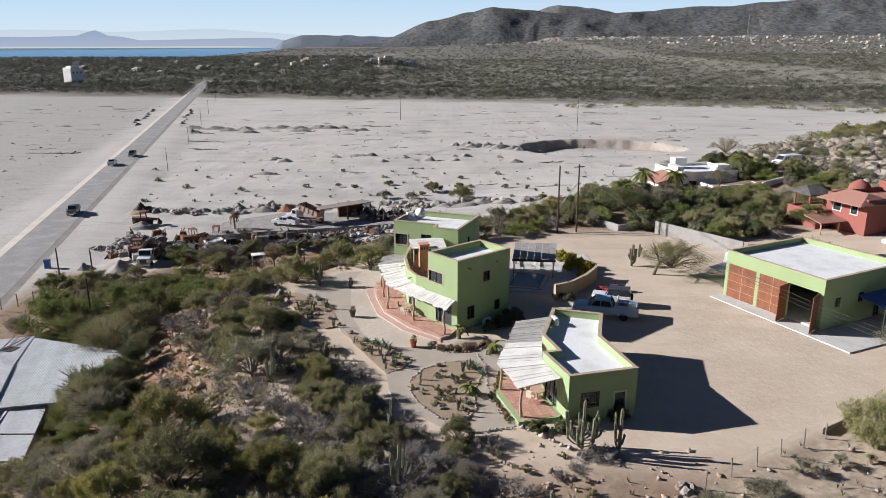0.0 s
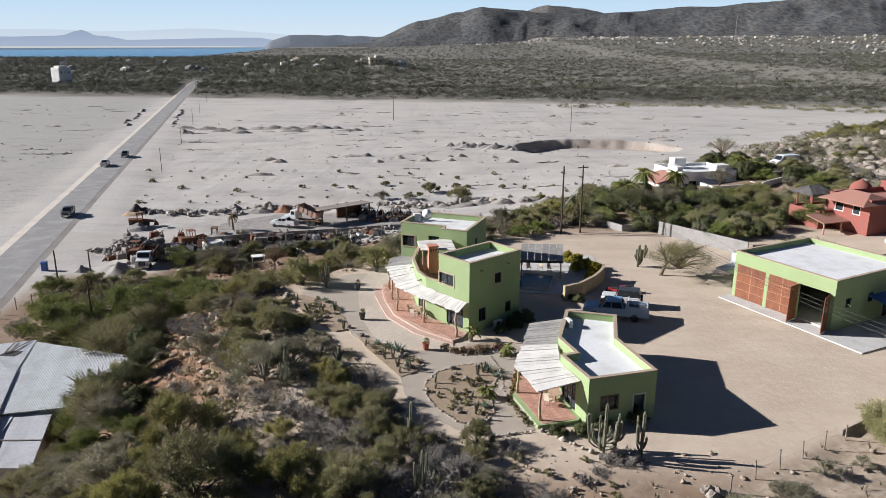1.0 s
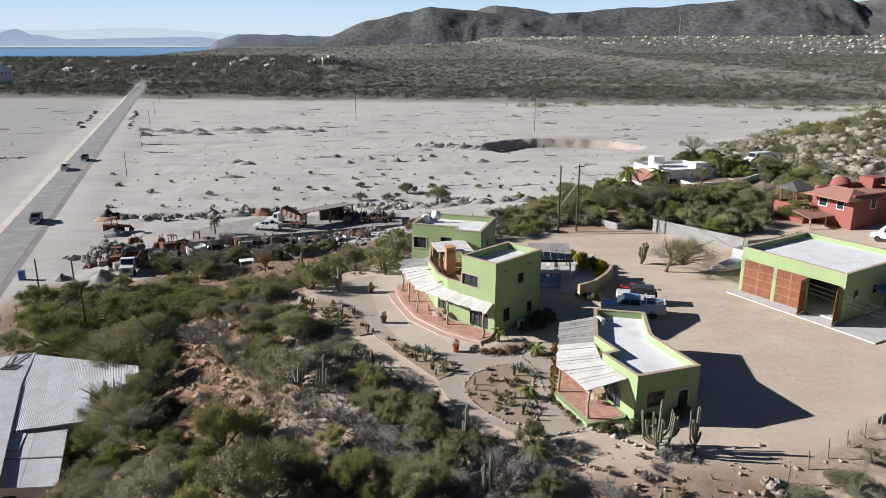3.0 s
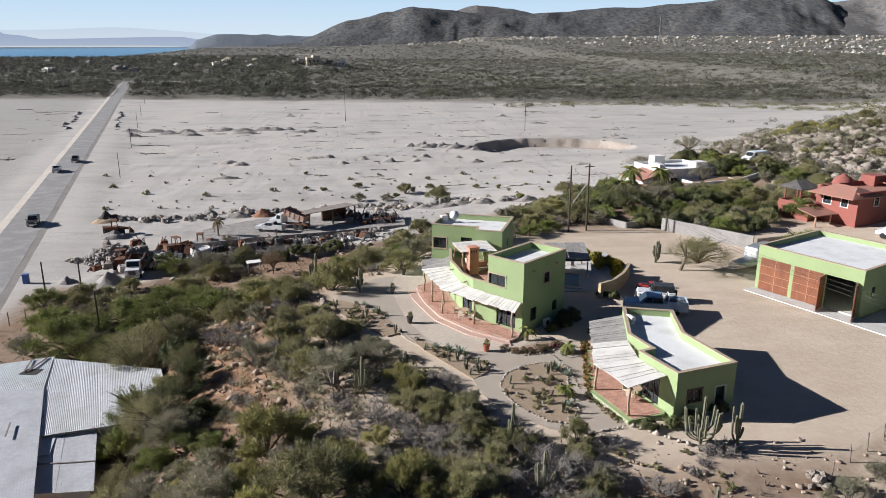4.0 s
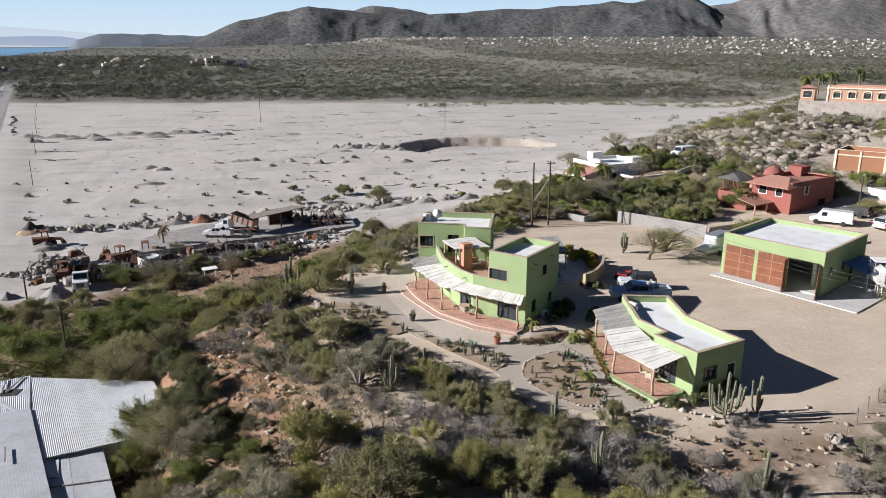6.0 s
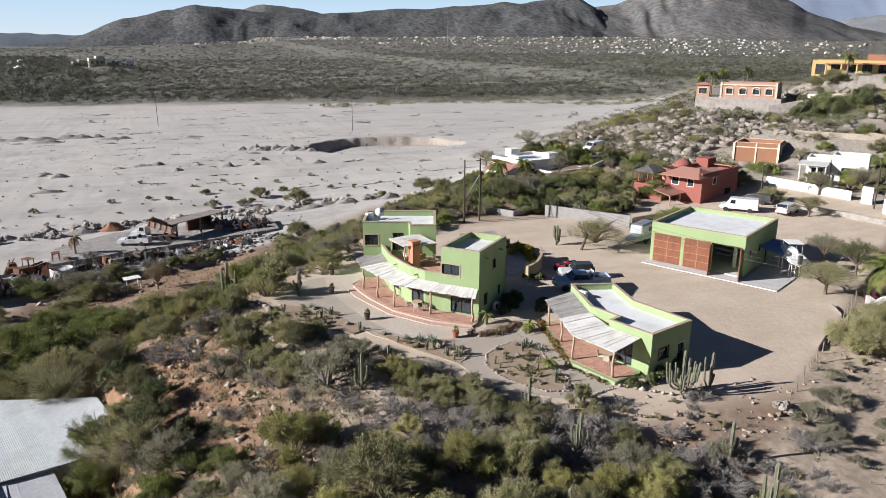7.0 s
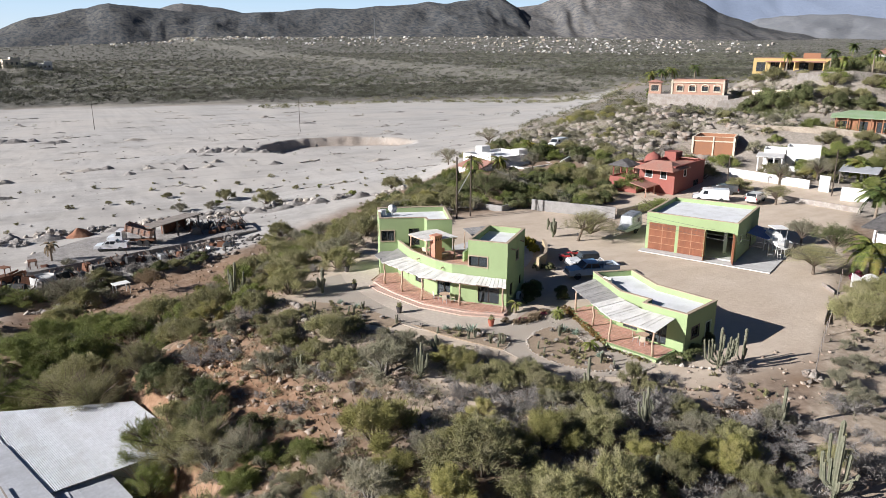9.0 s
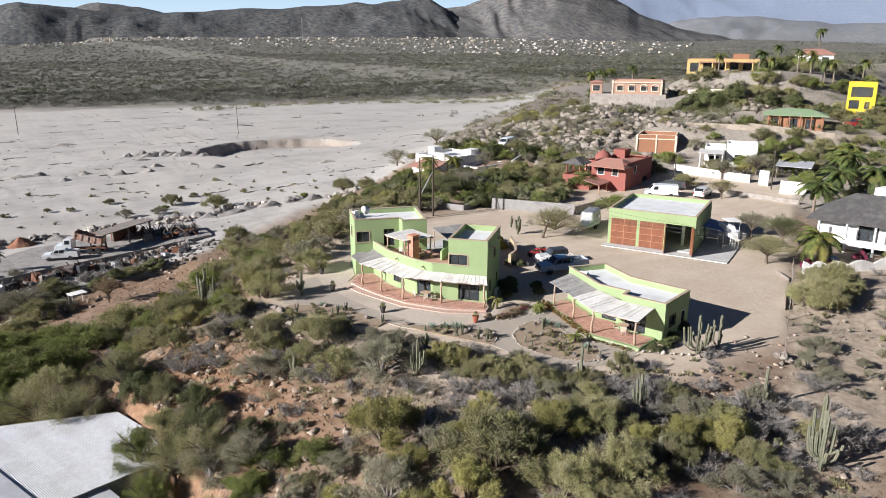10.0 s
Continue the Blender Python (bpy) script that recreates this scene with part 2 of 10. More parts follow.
LEAF_FLOWER = leaf_mat("magenta_bougainvillea", (0.108, 0.018, 0.036), (0.372, 0.069, 0.127), (0.106, 0.088, 0.044))
LEAF_GOLD = leaf_mat("golden_croton_leaf", (0.16, 0.14, 0.015), (0.5, 0.42, 0.06), (0.3, 0.3, 0.07), 1.0)
SLOPEROCK = mat("tan_slope_stone", (0.28, 0.22, 0.17), (0.47, 0.4, 0.33), 4, 0.8, (0.3, 0.2, 0.14), 0.95, bump=0.5, dist=0.05)
# ---- builders ----


class Geo:
    """Collects corners and faces, in world metres, for one mesh."""

    def __init__(self):
        self.v, self.f = [], []

    def add(self, verts, faces):
        n = len(self.v)
        self.v += [tuple(p) for p in verts]
        self.f += [tuple(n + i for i in f) for f in faces]
        return self

    def box(self, c, s, rz=0.0, top=(1, 1)):
        x, y, z = s[0] / 2, s[1] / 2, s[2] / 2
        ca, sa = math.cos(rz), math.sin(rz)
        pts = []
        for dz, k in ((-z, (1, 1)), (z, top)):
            for dx, dy in ((-x, -y), (x, -y), (x, y), (-x, y)):
                a, b = dx * k[0], dy * k[1]
                pts.append((c[0] + a * ca - b * sa, c[1] + a * sa + b * ca, c[2] + dz))
        return self.add(pts, [(3, 2, 1, 0), (4, 5, 6, 7), (0, 1, 5, 4), (1, 2, 6, 5), (2, 3, 7, 6), (3, 0, 4, 7)])

    def prism(self, poly, z0, z1):
        """An upright block on a plan given anticlockwise; z1 may be one height or one for each corner."""
        n = len(poly)
        tops = z1 if isinstance(z1, (list, tuple)) else [z1] * n
        bots = z0 if isinstance(z0, (list, tuple)) else [z0] * n
        pts = [(p[0], p[1], b) for p, b in zip(poly, bots)] + [(p[0], p[1], t) for p, t in zip(poly, tops)]
        faces = [tuple(range(n - 1, -1, -1)), tuple(range(n, 2 * n))]
        faces += [(i, (i + 1) % n, n + (i + 1) % n, n + i) for i in range(n)]
        return self.add(pts, faces)

    def tube(self, points, radii, n=6, cap=True):
        pts = [Vector(p) for p in points]
        if not isinstance(radii, (list, tuple)):
            radii = [radii] * len(pts)
        verts, faces = [], []
        side = None
        for i, p in enumerate(pts):
            d = (pts[min(i + 1, len(pts) - 1)] - pts[max(i - 1, 0)]).normalized()
            if side is None:
                side = d.cross(Vector((0.3, 0.2, 1)) if abs(d.z) < 0.9 else Vector((1, 0.2, 0.1))).normalized()
            side = (side - d * side.dot(d)).normalized()
            up = d.cross(side)
            for k in range(n):
                a = 2 * math.pi * k / n
                verts.append(p + (side * math.cos(a) + up * math.sin(a)) * radii[i])
        for i in range(len(pts) - 1):
            for k in range(n):
                a, b = i * n + k, i * n + (k + 1) % n
                faces.append((a, b, b + n, a + n))
        if cap:
            faces += [tuple(range(n - 1, -1, -1)), tuple(range((len(pts) - 1) * n, len(pts) * n))]
        return self.add(verts, faces)

    def beam(self, a, b, w, h):
        """A squared bar from a to b, w wide and h high."""
        a, b = Vector(a), Vector(b)
        d = (b - a).normalized()
        s = d.cross(Vector((0, 0, 1))) if abs(d.z) < 0.95 else Vector((1, 0, 0))
        s.normalize()
        u = s.cross(d).normalized()
        pts = [e + s * (i * w / 2) + u * (j * h / 2) for e in (a, b) for i, j in ((-1, -1), (1, -1), (1, 1), (-1, 1))]
        return self.add(pts, [(3, 2, 1, 0), (4, 5, 6, 7), (0, 1, 5, 4), (1, 2, 6, 5), (2, 3, 7, 6), (3, 0, 4, 7)])

    def lathe(self, c, profile, n=12):
        """Rings (radius, height) about an upright axis at c."""
        verts = [(c[0] + r * math.cos(2 * math.pi * k / n), c[1] + r * math.sin(2 * math.pi * k / n), c[2] + h) for r, h in profile for k in range(n)]
        faces = [(i * n + k, i * n + (k + 1) % n, (i + 1) * n + (k + 1) % n, (i + 1) * n + k) for i in range(len(profile) - 1) for k in range(n)]
        faces += [tuple(range(n - 1, -1, -1)), tuple(range((len(profile) - 1) * n, len(profile) * n))]
        return self.add(verts, faces)

    def lump(self, c, r, seed=0, rough=0.3, n=8, m=5):
        """An uneven stone with its middle at c and half axes r."""
        if isinstance(r, (int, float)):
            r = (r, r, r * 0.7)
        verts = []
        for i in range(m + 1):
            th = math.pi * i / m
            for k in range(n):
                ph = 2 * math.pi * k / n + 0.35 * (i % 2)
                d = Vector((math.sin(th) * math.cos(ph), math.sin(th) * math.sin(ph), math.cos(th)))
                if i in (0, m):
                    d = Vector((0, 0, math.cos(th)))
                w = 1 + rough * noise.noise(d * 1.7 + Vector((seed * 3.1, seed * 1.7, seed * 0.9))) * 1.6
                verts.append((c[0] + d.x * r[0] * w, c[1] + d.y * r[1] * w, c[2] + d.z * r[2] * w))
        faces = [(i * n + k, (i + 1) * n + k, (i + 1) * n + (k + 1) % n, i * n + (k + 1) % n) for i in range(m) for k in range(n)]
        return self.add(verts, faces)

    def mesh(self, name, off=(0, 0, 0), smooth=False):
        me = bpy.data.meshes.new(name)
        o = Vector(off)
        me.from_pydata([tuple(Vector(p) - o) for p in self.v], [], self.f)
        me.validate()
        if smooth:
            me.polygons.foreach_set("use_smooth", [True] * len(me.polygons))
        me.update()
        return me


def weld(me):
    bm = bmesh.new()
    bm.from_mesh(me)
    bmesh.ops.remove_doubles(bm, verts=bm.verts, dist=0.0005)
    bm.to_mesh(me)
    bm.free()


def thing(name, at, label, category, group="", kind=""):
    """An Empty at the base of a thing; its parts hang under it."""
    ob = new(name)
    ob.location = at
    return tagged(ob, label, category, group, kind)


def part(name, geo, material, parent, label="", smooth=False):
    """One mesh under a thing or under a part, from world places."""
    root = parent
    while root.parent:
        root = root.parent
    me = geo.mesh(name, root.location, smooth) if isinstance(geo, Geo) else geo
    if name == "wall":
        weld(me)
    if not me.materials:
        me.materials.append(material)
    ob = new(name, me)
    ob.parent = parent
    return tagged(ob, label)


def solo(name, geo, material, at, label, category, group="", kind="", smooth=False):
    """A thing that is one mesh."""
    me = geo.mesh(name, at, smooth)
    me.materials.append(material)
    ob = new(name, me)
    ob.location = at
    return tagged(ob, label, category, group, kind)


def soft(me, width, segments=2):
    """Rounds the edges of a mesh."""
    bm = bmesh.new()
    bm.from_mesh(me)
    bmesh.ops.remove_doubles(bm, verts=bm.verts, dist=0.0005)
    bmesh.ops.recalc_face_normals(bm, faces=bm.faces)
    bmesh.ops.bevel(bm, geom=list(bm.edges), offset=width, segments=segments, profile=0.5, affect="EDGES", clamp_overlap=True)
    bm.to_mesh(me)
    bm.free()
    return me


def lerp(table, v):
    xs, ys = zip(*table)
    return np.interp(v, xs, ys)


def smoothed(a, b, v):
    t = np.clip((v - a) / (b - a), 0, 1)
    return t * t * (3 - 2 * t)


# ---- the lie of the land ----
HILL_WEST = ((-200, -26), (20, -22), (40, -20), (50, -17), (60, -19), (72, -21), (80, -15), (92, -4), (104, 8), (118, 24), (140, 42), (165, 64), (200, 100), (270, 185), (400, 330))
FALL = ((-200, 0), (0, 0), (4, -1.0), (10, -2.9), (13.5, -4.3), (16.0, -8.4), (19, -9.6), (30, -10), (400, -10))
FALL_NORTH = ((-200, 0), (0, 0), (6, -2.6), (14, -5.6), (22, -7.6), (34, -8.2), (50, -9.4), (70, -10), (400, -10))
RIDGE = ((0, 19.2), (16, 18.2), (24, 14), (32, 9.4), (44, 8.2), (50, 7.6), (56, 5), (62, 2.6), (72, 2.2), (95, 0.8), (115, 0), (6000, 0))
ROCK_KNOLL = ((0, 10.2), (10, 9.2), (15, 7.8), (22, 5.8), (30, 3.4), (40, 1.6), (55, 0), (6000, 0))
SHORE = -455


def clearing(x, y):
    """The brown clearing below the salvage yard's bank."""
    edge = 117.2 + 0.45 * np.maximum(x + 25, 0) + 0.7 * np.sin(x * 0.8)
    return smoothed(-49, -43, x) * smoothed(edge + 1.0, edge - 0.6, y) * smoothed(88, 98, y) * smoothed(-14, -20, x)


def height(x, y, rough=True):
    """The ground's height at plan places x, y (arrays or numbers)."""
    x, y = np.asarray(x, float), np.asarray(y, float)
    w = lerp(HILL_WEST, y) - x
    north = smoothed(72, 92, y)
    z = lerp(FALL, w) * (1 - north) + lerp(FALL_NORTH, w * 0.8) * north
    z = z + 0.06 * np.minimum(y - 38, 0) * smoothed(16, 2, w) * smoothed(400, 0, -y)
    # the hill with the other houses, which runs on to the east
    t = np.clip((x - 142) / 260, 0, 1)
    s = np.hypot(x - (142 + 260 * t), y - (128 + 30 * t))
    ridge = np.maximum(lerp(RIDGE, s), lerp(ROCK_KNOLL, np.hypot(x - 98, y - 140)))
    z = np.maximum(z, 0) * 0 + z + ridge * smoothed(14, -8, w)
    # pit and heaps in the river bed
    e = np.hypot((x - 52) / 28, (y - 252) / 23) + 0.012 * np.sin(x * 0.43) + 0.012 * np.sin(x * 0.97 + 2) + 0.01 * np.sin(y * 0.6 + x * 0.21)
    z = z - 3.2 * smoothed(1.03, 0.95, e) * smoothed(236, 262, y) * (1 - 0.25 * smoothed(66, 80, x))
    z = z - 0.7 * clearing(x, y)
    # the plain beyond the river bed rises towards the mountains
    bank = y - (474 - 0.19 * x)
    z = z + np.where(bank > 0, 1.6 * smoothed(0, 12, bank) + np.minimum(bank, 2200) * 0.011 + np.clip(bank - 900, 0, 1300) * (0.009 * smoothed(-350, 100, x) + 0.012 * smoothed(-100, 500, x) + 0.009 * smoothed(700, 1300, x)), 0)
    z = z + 9 * np.exp(-((x + 66) / 48) ** 2 - ((y - 800) / 45) ** 2)
    sea = np.minimum(SHORE - 0.046 * y - x, y - 1480)
    z = np.where(sea > -60, z * smoothed(0, -60, sea) + -13 * smoothed(-60, 0, sea), z)
    return z


def ground_z(x, y):
    return float(height(x, y))


def road_x(y):
    return -79.7 - 0.2677 * (y - 139)


def graded(lo, a, b, hi, step, grow=1.045):
    """Grid lines: even between a and b, ever wider beyond."""
    mid = list(np.arange(a, b + step, step))
    out, s, v = [], step, mid[-1]
    while v < hi:
        s *= grow
        v += s
        out.append(min(v, hi))
    pre, s, v = [], step, a
    while v > lo:
        s *= grow
        v -= s
        pre.append(max(v, lo))
    return np.array(pre[::-1] + mid + out)


def build_ground():
    xs = np.union1d(graded(-4900, -75, 62, 4900, 0.75), np.arange(62, 82, 1.5))
    ys = np.union1d(graded(-900, 24, 140, 4950, 0.75), np.arange(238, 290, 1.5))
    X, Y = np.meshgrid(xs, ys, indexing="ij")
    Z = height(X, Y)
    w = lerp(HILL_WEST, Y) - X
    flat = smoothed(3, -3, w) * smoothed(36, 41, Y) * smoothed(82, 72, X) * smoothed(100, 92, Y)
    fence = (Y - 36.5) - (X - 11.9) * 0.6
    yard = flat * np.where(X > 8, smoothed(-0.6, 0.8, fence), 1)
    wild = (1 - yard)
    near = smoothed(300, 120, np.hypot(X, Y - 60))
    d = np.zeros_like(Z)
    for i in range(X.shape[0]):
        for j in range(X.shape[1]):
            x, y = X[i, j], Y[i, j]
            if near[i, j] > 0 or -420 < x < 300 and y < 560:
                n1 = noise.noise(Vector((x * 0.12, y * 0.12, 0.3)))
                n2 = noise.noise(Vector((x * 0.55, y * 0.55, 4.1)))
                d[i, j] = (0.45 * n1 + 0.2 * n2) * wild[i, j] + 0.05 * n1 * yard[i, j]
    river = smoothed(26 - 24 * smoothed(130, 170, Y), 46 - 32 * smoothed(130, 170, Y), w) * (Y < 474 - 0.19 * X) * (1 - smoothed(-52, -44, X) * smoothed(119, 116.5, Y - 0.45 * np.maximum(X + 25, 0))) * (1 - smoothed(-66, -60, X) * smoothed(110, 104, Y))
    Z = Z + d * (1 - 0.35 * river)
    pit = np.hypot((X - 52) / 28, (Y - 252) / 23)
    pit = smoothed(1.1, 1.0, pit) * smoothed(0.78, 0.9, pit) * smoothed(240, 256, Y)
    river = river * (1 - 0.5 * pit)
    road = np.abs(X - road_x(Y)) / 1.033
    Z = np.where((road < 16) & (Y > 40) & (Y < 760), Z * smoothed(8, 17, road) + (-9.55) * smoothed(17, 8, road), Z)
    n, m = X.shape
    verts = np.stack([X, Y, Z], -1).reshape(-1, 3)
    idx = np.arange(n * m).reshape(n, m)
    quads = np.stack([idx[:-1, :-1], idx[1:, :-1], idx[1:, 1:], idx[:-1, 1:]], -1).reshape(-1, 4)
    me = bpy.data.meshes.new("ground")
    me.from_pydata(verts.tolist(), [], quads.tolist())
    me.polygons.foreach_set("use_smooth", [True] * len(me.polygons))
    plain = smoothed(-16, 0, Y - (474 - 0.19 * X))
    for name, data in (("yard", yard), ("plain", plain), ("river", river), ("hill", smoothed(56, 68, X) * smoothed(50, 60, Y) * smoothed(6, -4, w)), ("bed", smoothed(-8, -14, X - road_x(Y))), ("tan", smoothed(-2, 4, X + 0.45 * np.maximum(38 - Y, 0)) * smoothed(22, 27, Y) * smoothed(0.5, -0.6, fence) * smoothed(100, 60, X) * smoothed(62, 48, Y)), ("steep", np.maximum(0.8 * smoothed(3, 8, w) * smoothed(22, 16, w) * smoothed(78, 68, Y) * smoothed(44, 56, Y), 0.25 * clearing(X, Y)))):
        at = me.attributes.new(name, "FLOAT", "POINT")
        at.data.foreach_set("value", data.reshape(-1).astype(np.float32))
    me.materials.append(ground_mat())
    return tagged(new("ground", me), "sandy desert ground with pale dry river bed and brown scrub slopes", "ground", kind="structure")


def ground_mat():
    m, nt, bsdf = nodes_of("desert_ground")

    def attr(n):
        a = nt.nodes.new("ShaderNodeAttribute")
        a.attribute_name = n
        return a.outputs["Fac"]

    fine = noisy(nt, 1.6, 8, 0.65, "World", 0.3, 0.7)
    mid = noisy(nt, 0.22, 5, 0.6, "World", 0.38, 0.64)
    big = noisy(nt, 0.035, 5, 0.6, "World", 0.4, 0.62)
    wild = mixed(nt, fine, (0.18, 0.124, 0.086), (0.37, 0.288, 0.22))
    wild = mixed(nt, mid, wild, (0.25, 0.168, 0.11))
    wild = mixed(nt, attr("hill"), wild, mixed(nt, fine, (0.23, 0.2, 0.168), (0.41, 0.365, 0.31)))
    wild = mixed(nt, attr("steep"), wild, mixed(nt, fine, (0.19, 0.095, 0.05), (0.38, 0.235, 0.145)))
    wild = mixed(nt, attr("tan"), wild, mixed(nt, fine, (0.3, 0.232, 0.17), (0.53, 0.44, 0.345)))
    sand = mixed(nt, fine, (0.5, 0.405, 0.31), (0.565, 0.47, 0.37))
    sand = mixed(nt, mid, sand, (0.595, 0.5, 0.4))
    patch = noisy(nt, 0.2, 7, 0.72, "World", 0.47, 0.66, stretch=(0.6, 1.5, 1))
    sand = mixed(nt, patch, sand, (0.495, 0.4, 0.307))
    river = mixed(nt, fine, (0.42, 0.4, 0.372), (0.565, 0.54, 0.507))
    streak = noisy(nt, 0.06, 6, 0.65, "World", 0.45, 0.72, stretch=(0.45, 1.6, 1))
    river = mixed(nt, streak, river, (0.35, 0.325, 0.295))
    river = mixed(nt, big, river, (0.52, 0.485, 0.44))
    furrow = noisy(nt, 0.35, 9, 0.75, "World", 0.54, 0.68, stretch=(0.22, 1.0, 1))
    river = mixed(nt, furrow, river, (0.39, 0.365, 0.33))
    rough_bed = mixed(nt, furrow, mixed(nt, fine, (0.31, 0.295, 0.275), (0.44, 0.42, 0.39)), (0.26, 0.245, 0.225))
    river = mixed(nt, attr("bed"), river, rough_bed)
    col = mixed(nt, attr("yard"), wild, sand)
    scrub = mixed(nt, mid, (0.135, 0.13, 0.11), (0.215, 0.205, 0.173))
    scrub = mixed(nt, noisy(nt, 0.02, 6, 0.7, "World", 0.55, 0.68, stretch=(0.25, 1.0, 1)), scrub, (0.36, 0.33, 0.285))
    col = mixed(nt, attr("river"), col, river)
    col = mixed(nt, attr("plain"), col, scrub)
    nt.links.new(col, bsdf.inputs["Base Color"])
    bsdf.inputs["Roughness"].default_value = 0.95
    bsdf.inputs["Specular IOR Level"].default_value = 0.15
    bumped(nt, bsdf, fine, 0.35, 0.06)
    return m


build_ground()
# ---- buildings: walls with real openings ----


def inward(poly, d):
    """The corners of an anticlockwise plan moved in by d."""
    out, n = [], len(poly)
    for i in range(n):
        a, b, c = (Vector(poly[k % n][:2]) for k in (i - 1, i, i + 1))
        e, f = (b - a).normalized(), (c - b).normalized()
        ne, nf = Vector((-e.y, e.x)), Vector((-f.y, f.x))
        k = 1 + ne.dot(nf)
        out.append(tuple(b + (ne + nf) * (d / max(k, 0.25))))
    return out


def holed_wall(a, b, ia, ib, z0, z1, holes):
    """A wall from a to b (outside line) and ia to ib (inside line), with holes (u0, u1, low, high) in metres along it."""
    g = Geo()
    A, B = Vector((*a, 0)), Vector((*b, 0))
    L = (B - A).length
    d = (B - A) / L
    n = Vector((-d.y, d.x, 0))
    th = (Vector((*ia, 0)) - A).dot(n)
    us = sorted({0.0, L, *[h[0] for h in holes], *[h[1] for h in holes]})
    zs = sorted({z0, z1, *[h[2] for h in holes], *[h[3] for h in holes]})

    def spot(u, z, inside):
        if not inside:
            p = A + d * u
        elif u <= 0:
            p = Vector((*ia, 0))
        elif u >= L:
            p = Vector((*ib, 0))
        else:
            p = A + d * u + n * th
        return (p.x, p.y, z)

    def solid(i, j):
        if not (0 <= i < len(us) - 1 and 0 <= j < len(zs) - 1):
            return False
        u, z = (us[i] + us[i + 1]) / 2, (zs[j] + zs[j + 1]) / 2
        return not any(h[0] < u < h[1] and h[2] < z < h[3] for h in holes)

    for i in range(len(us) - 1):
        for j in range(len(zs) - 1):
            if not solid(i, j):
                continue
            u0, u1, w0, w1 = us[i], us[i + 1], zs[j], zs[j + 1]
            q = [spot(u0, w0, 0), spot(u1, w0, 0), spot(u1, w1, 0), spot(u0, w1, 0), spot(u0, w0, 1), spot(u1, w0, 1), spot(u1, w1, 1), spot(u0, w1, 1)]
            fs = [(0, 1, 2, 3), (7, 6, 5, 4)]
            if not solid(i, j - 1):
                fs.append((0, 4, 5, 1))
            if not solid(i, j + 1):
                fs.append((3, 2, 6, 7))
            if not solid(i - 1, j):
                fs.append((0, 3, 7, 4))
            if not solid(i + 1, j):
                fs.append((1, 5, 6, 2))
            g.add(q, fs)
    return g


def opening(parent, a, b, hole, kind, th=0.2, trim=None, frame_m=None, leaves=2):
    """What fills a hole in a wall: a window or a glazed door with its frame, panes and surround."""
    frame_m = frame_m or BRONZE
    A, B = Vector((*a, 0)), Vector((*b, 0))
    d = (B - A).normalized()
    n = Vector((-d.y, d.x, 0))
    rz = math.atan2(d.y, d.x)
    u0, u1, z0, z1 = hole

    def bar(g, ua, ub, za, zb, depth, off):
        c = A + d * ((ua + ub) / 2) + n * off
        g.box((c.x, c.y, (za + zb) / 2), (ub - ua, depth, zb - za), rz)

    fr = Geo()
    w = 0.06
    bar(fr, u0, u0 + w, z0, z1, 0.08, th * 0.5)
    bar(fr, u1 - w, u1, z0, z1, 0.08, th * 0.5)
    bar(fr, u0 + w, u1 - w, z0, z0 + w, 0.08, th * 0.5)
    bar(fr, u0 + w, u1 - w, z1 - w, z1, 0.08, th * 0.5)
    for k in range(1, leaves):
        u = u0 + (u1 - u0) * k / leaves
        bar(fr, u - 0.03, u + 0.03, z0 + w, z1 - w, 0.07, th * 0.5)
    win = part(kind, fr, frame_m, parent)
    for k in range(leaves):
        g = Geo()
        bar(g, u0 + (u1 - u0) * k / leaves + 0.04, u0 + (u1 - u0) * (k + 1) / leaves - 0.04, z0 + w, z1 - w, 0.012, th * 0.5)
        p = part("pane", g, PANE, win, "dark reflective glass")
        p.visible_shadow = False
    if trim:
        t = Geo()
        e = 0.11
        bar(t, u0 - e, u1 + e, z1, z1 + e, 0.07, 0.0)
        bar(t, u0 - e, u0, z0, z1, 0.07, 0.0)
        bar(t, u1, u1 + e, z0, z1, 0.07, 0.0)
        bar(t, u0 - e, u1 + e, z0 - e * 0.9, z0, 0.1, -0.015)
        part("window_trim", t, trim, win, "sand-coloured raised surround")
    return win


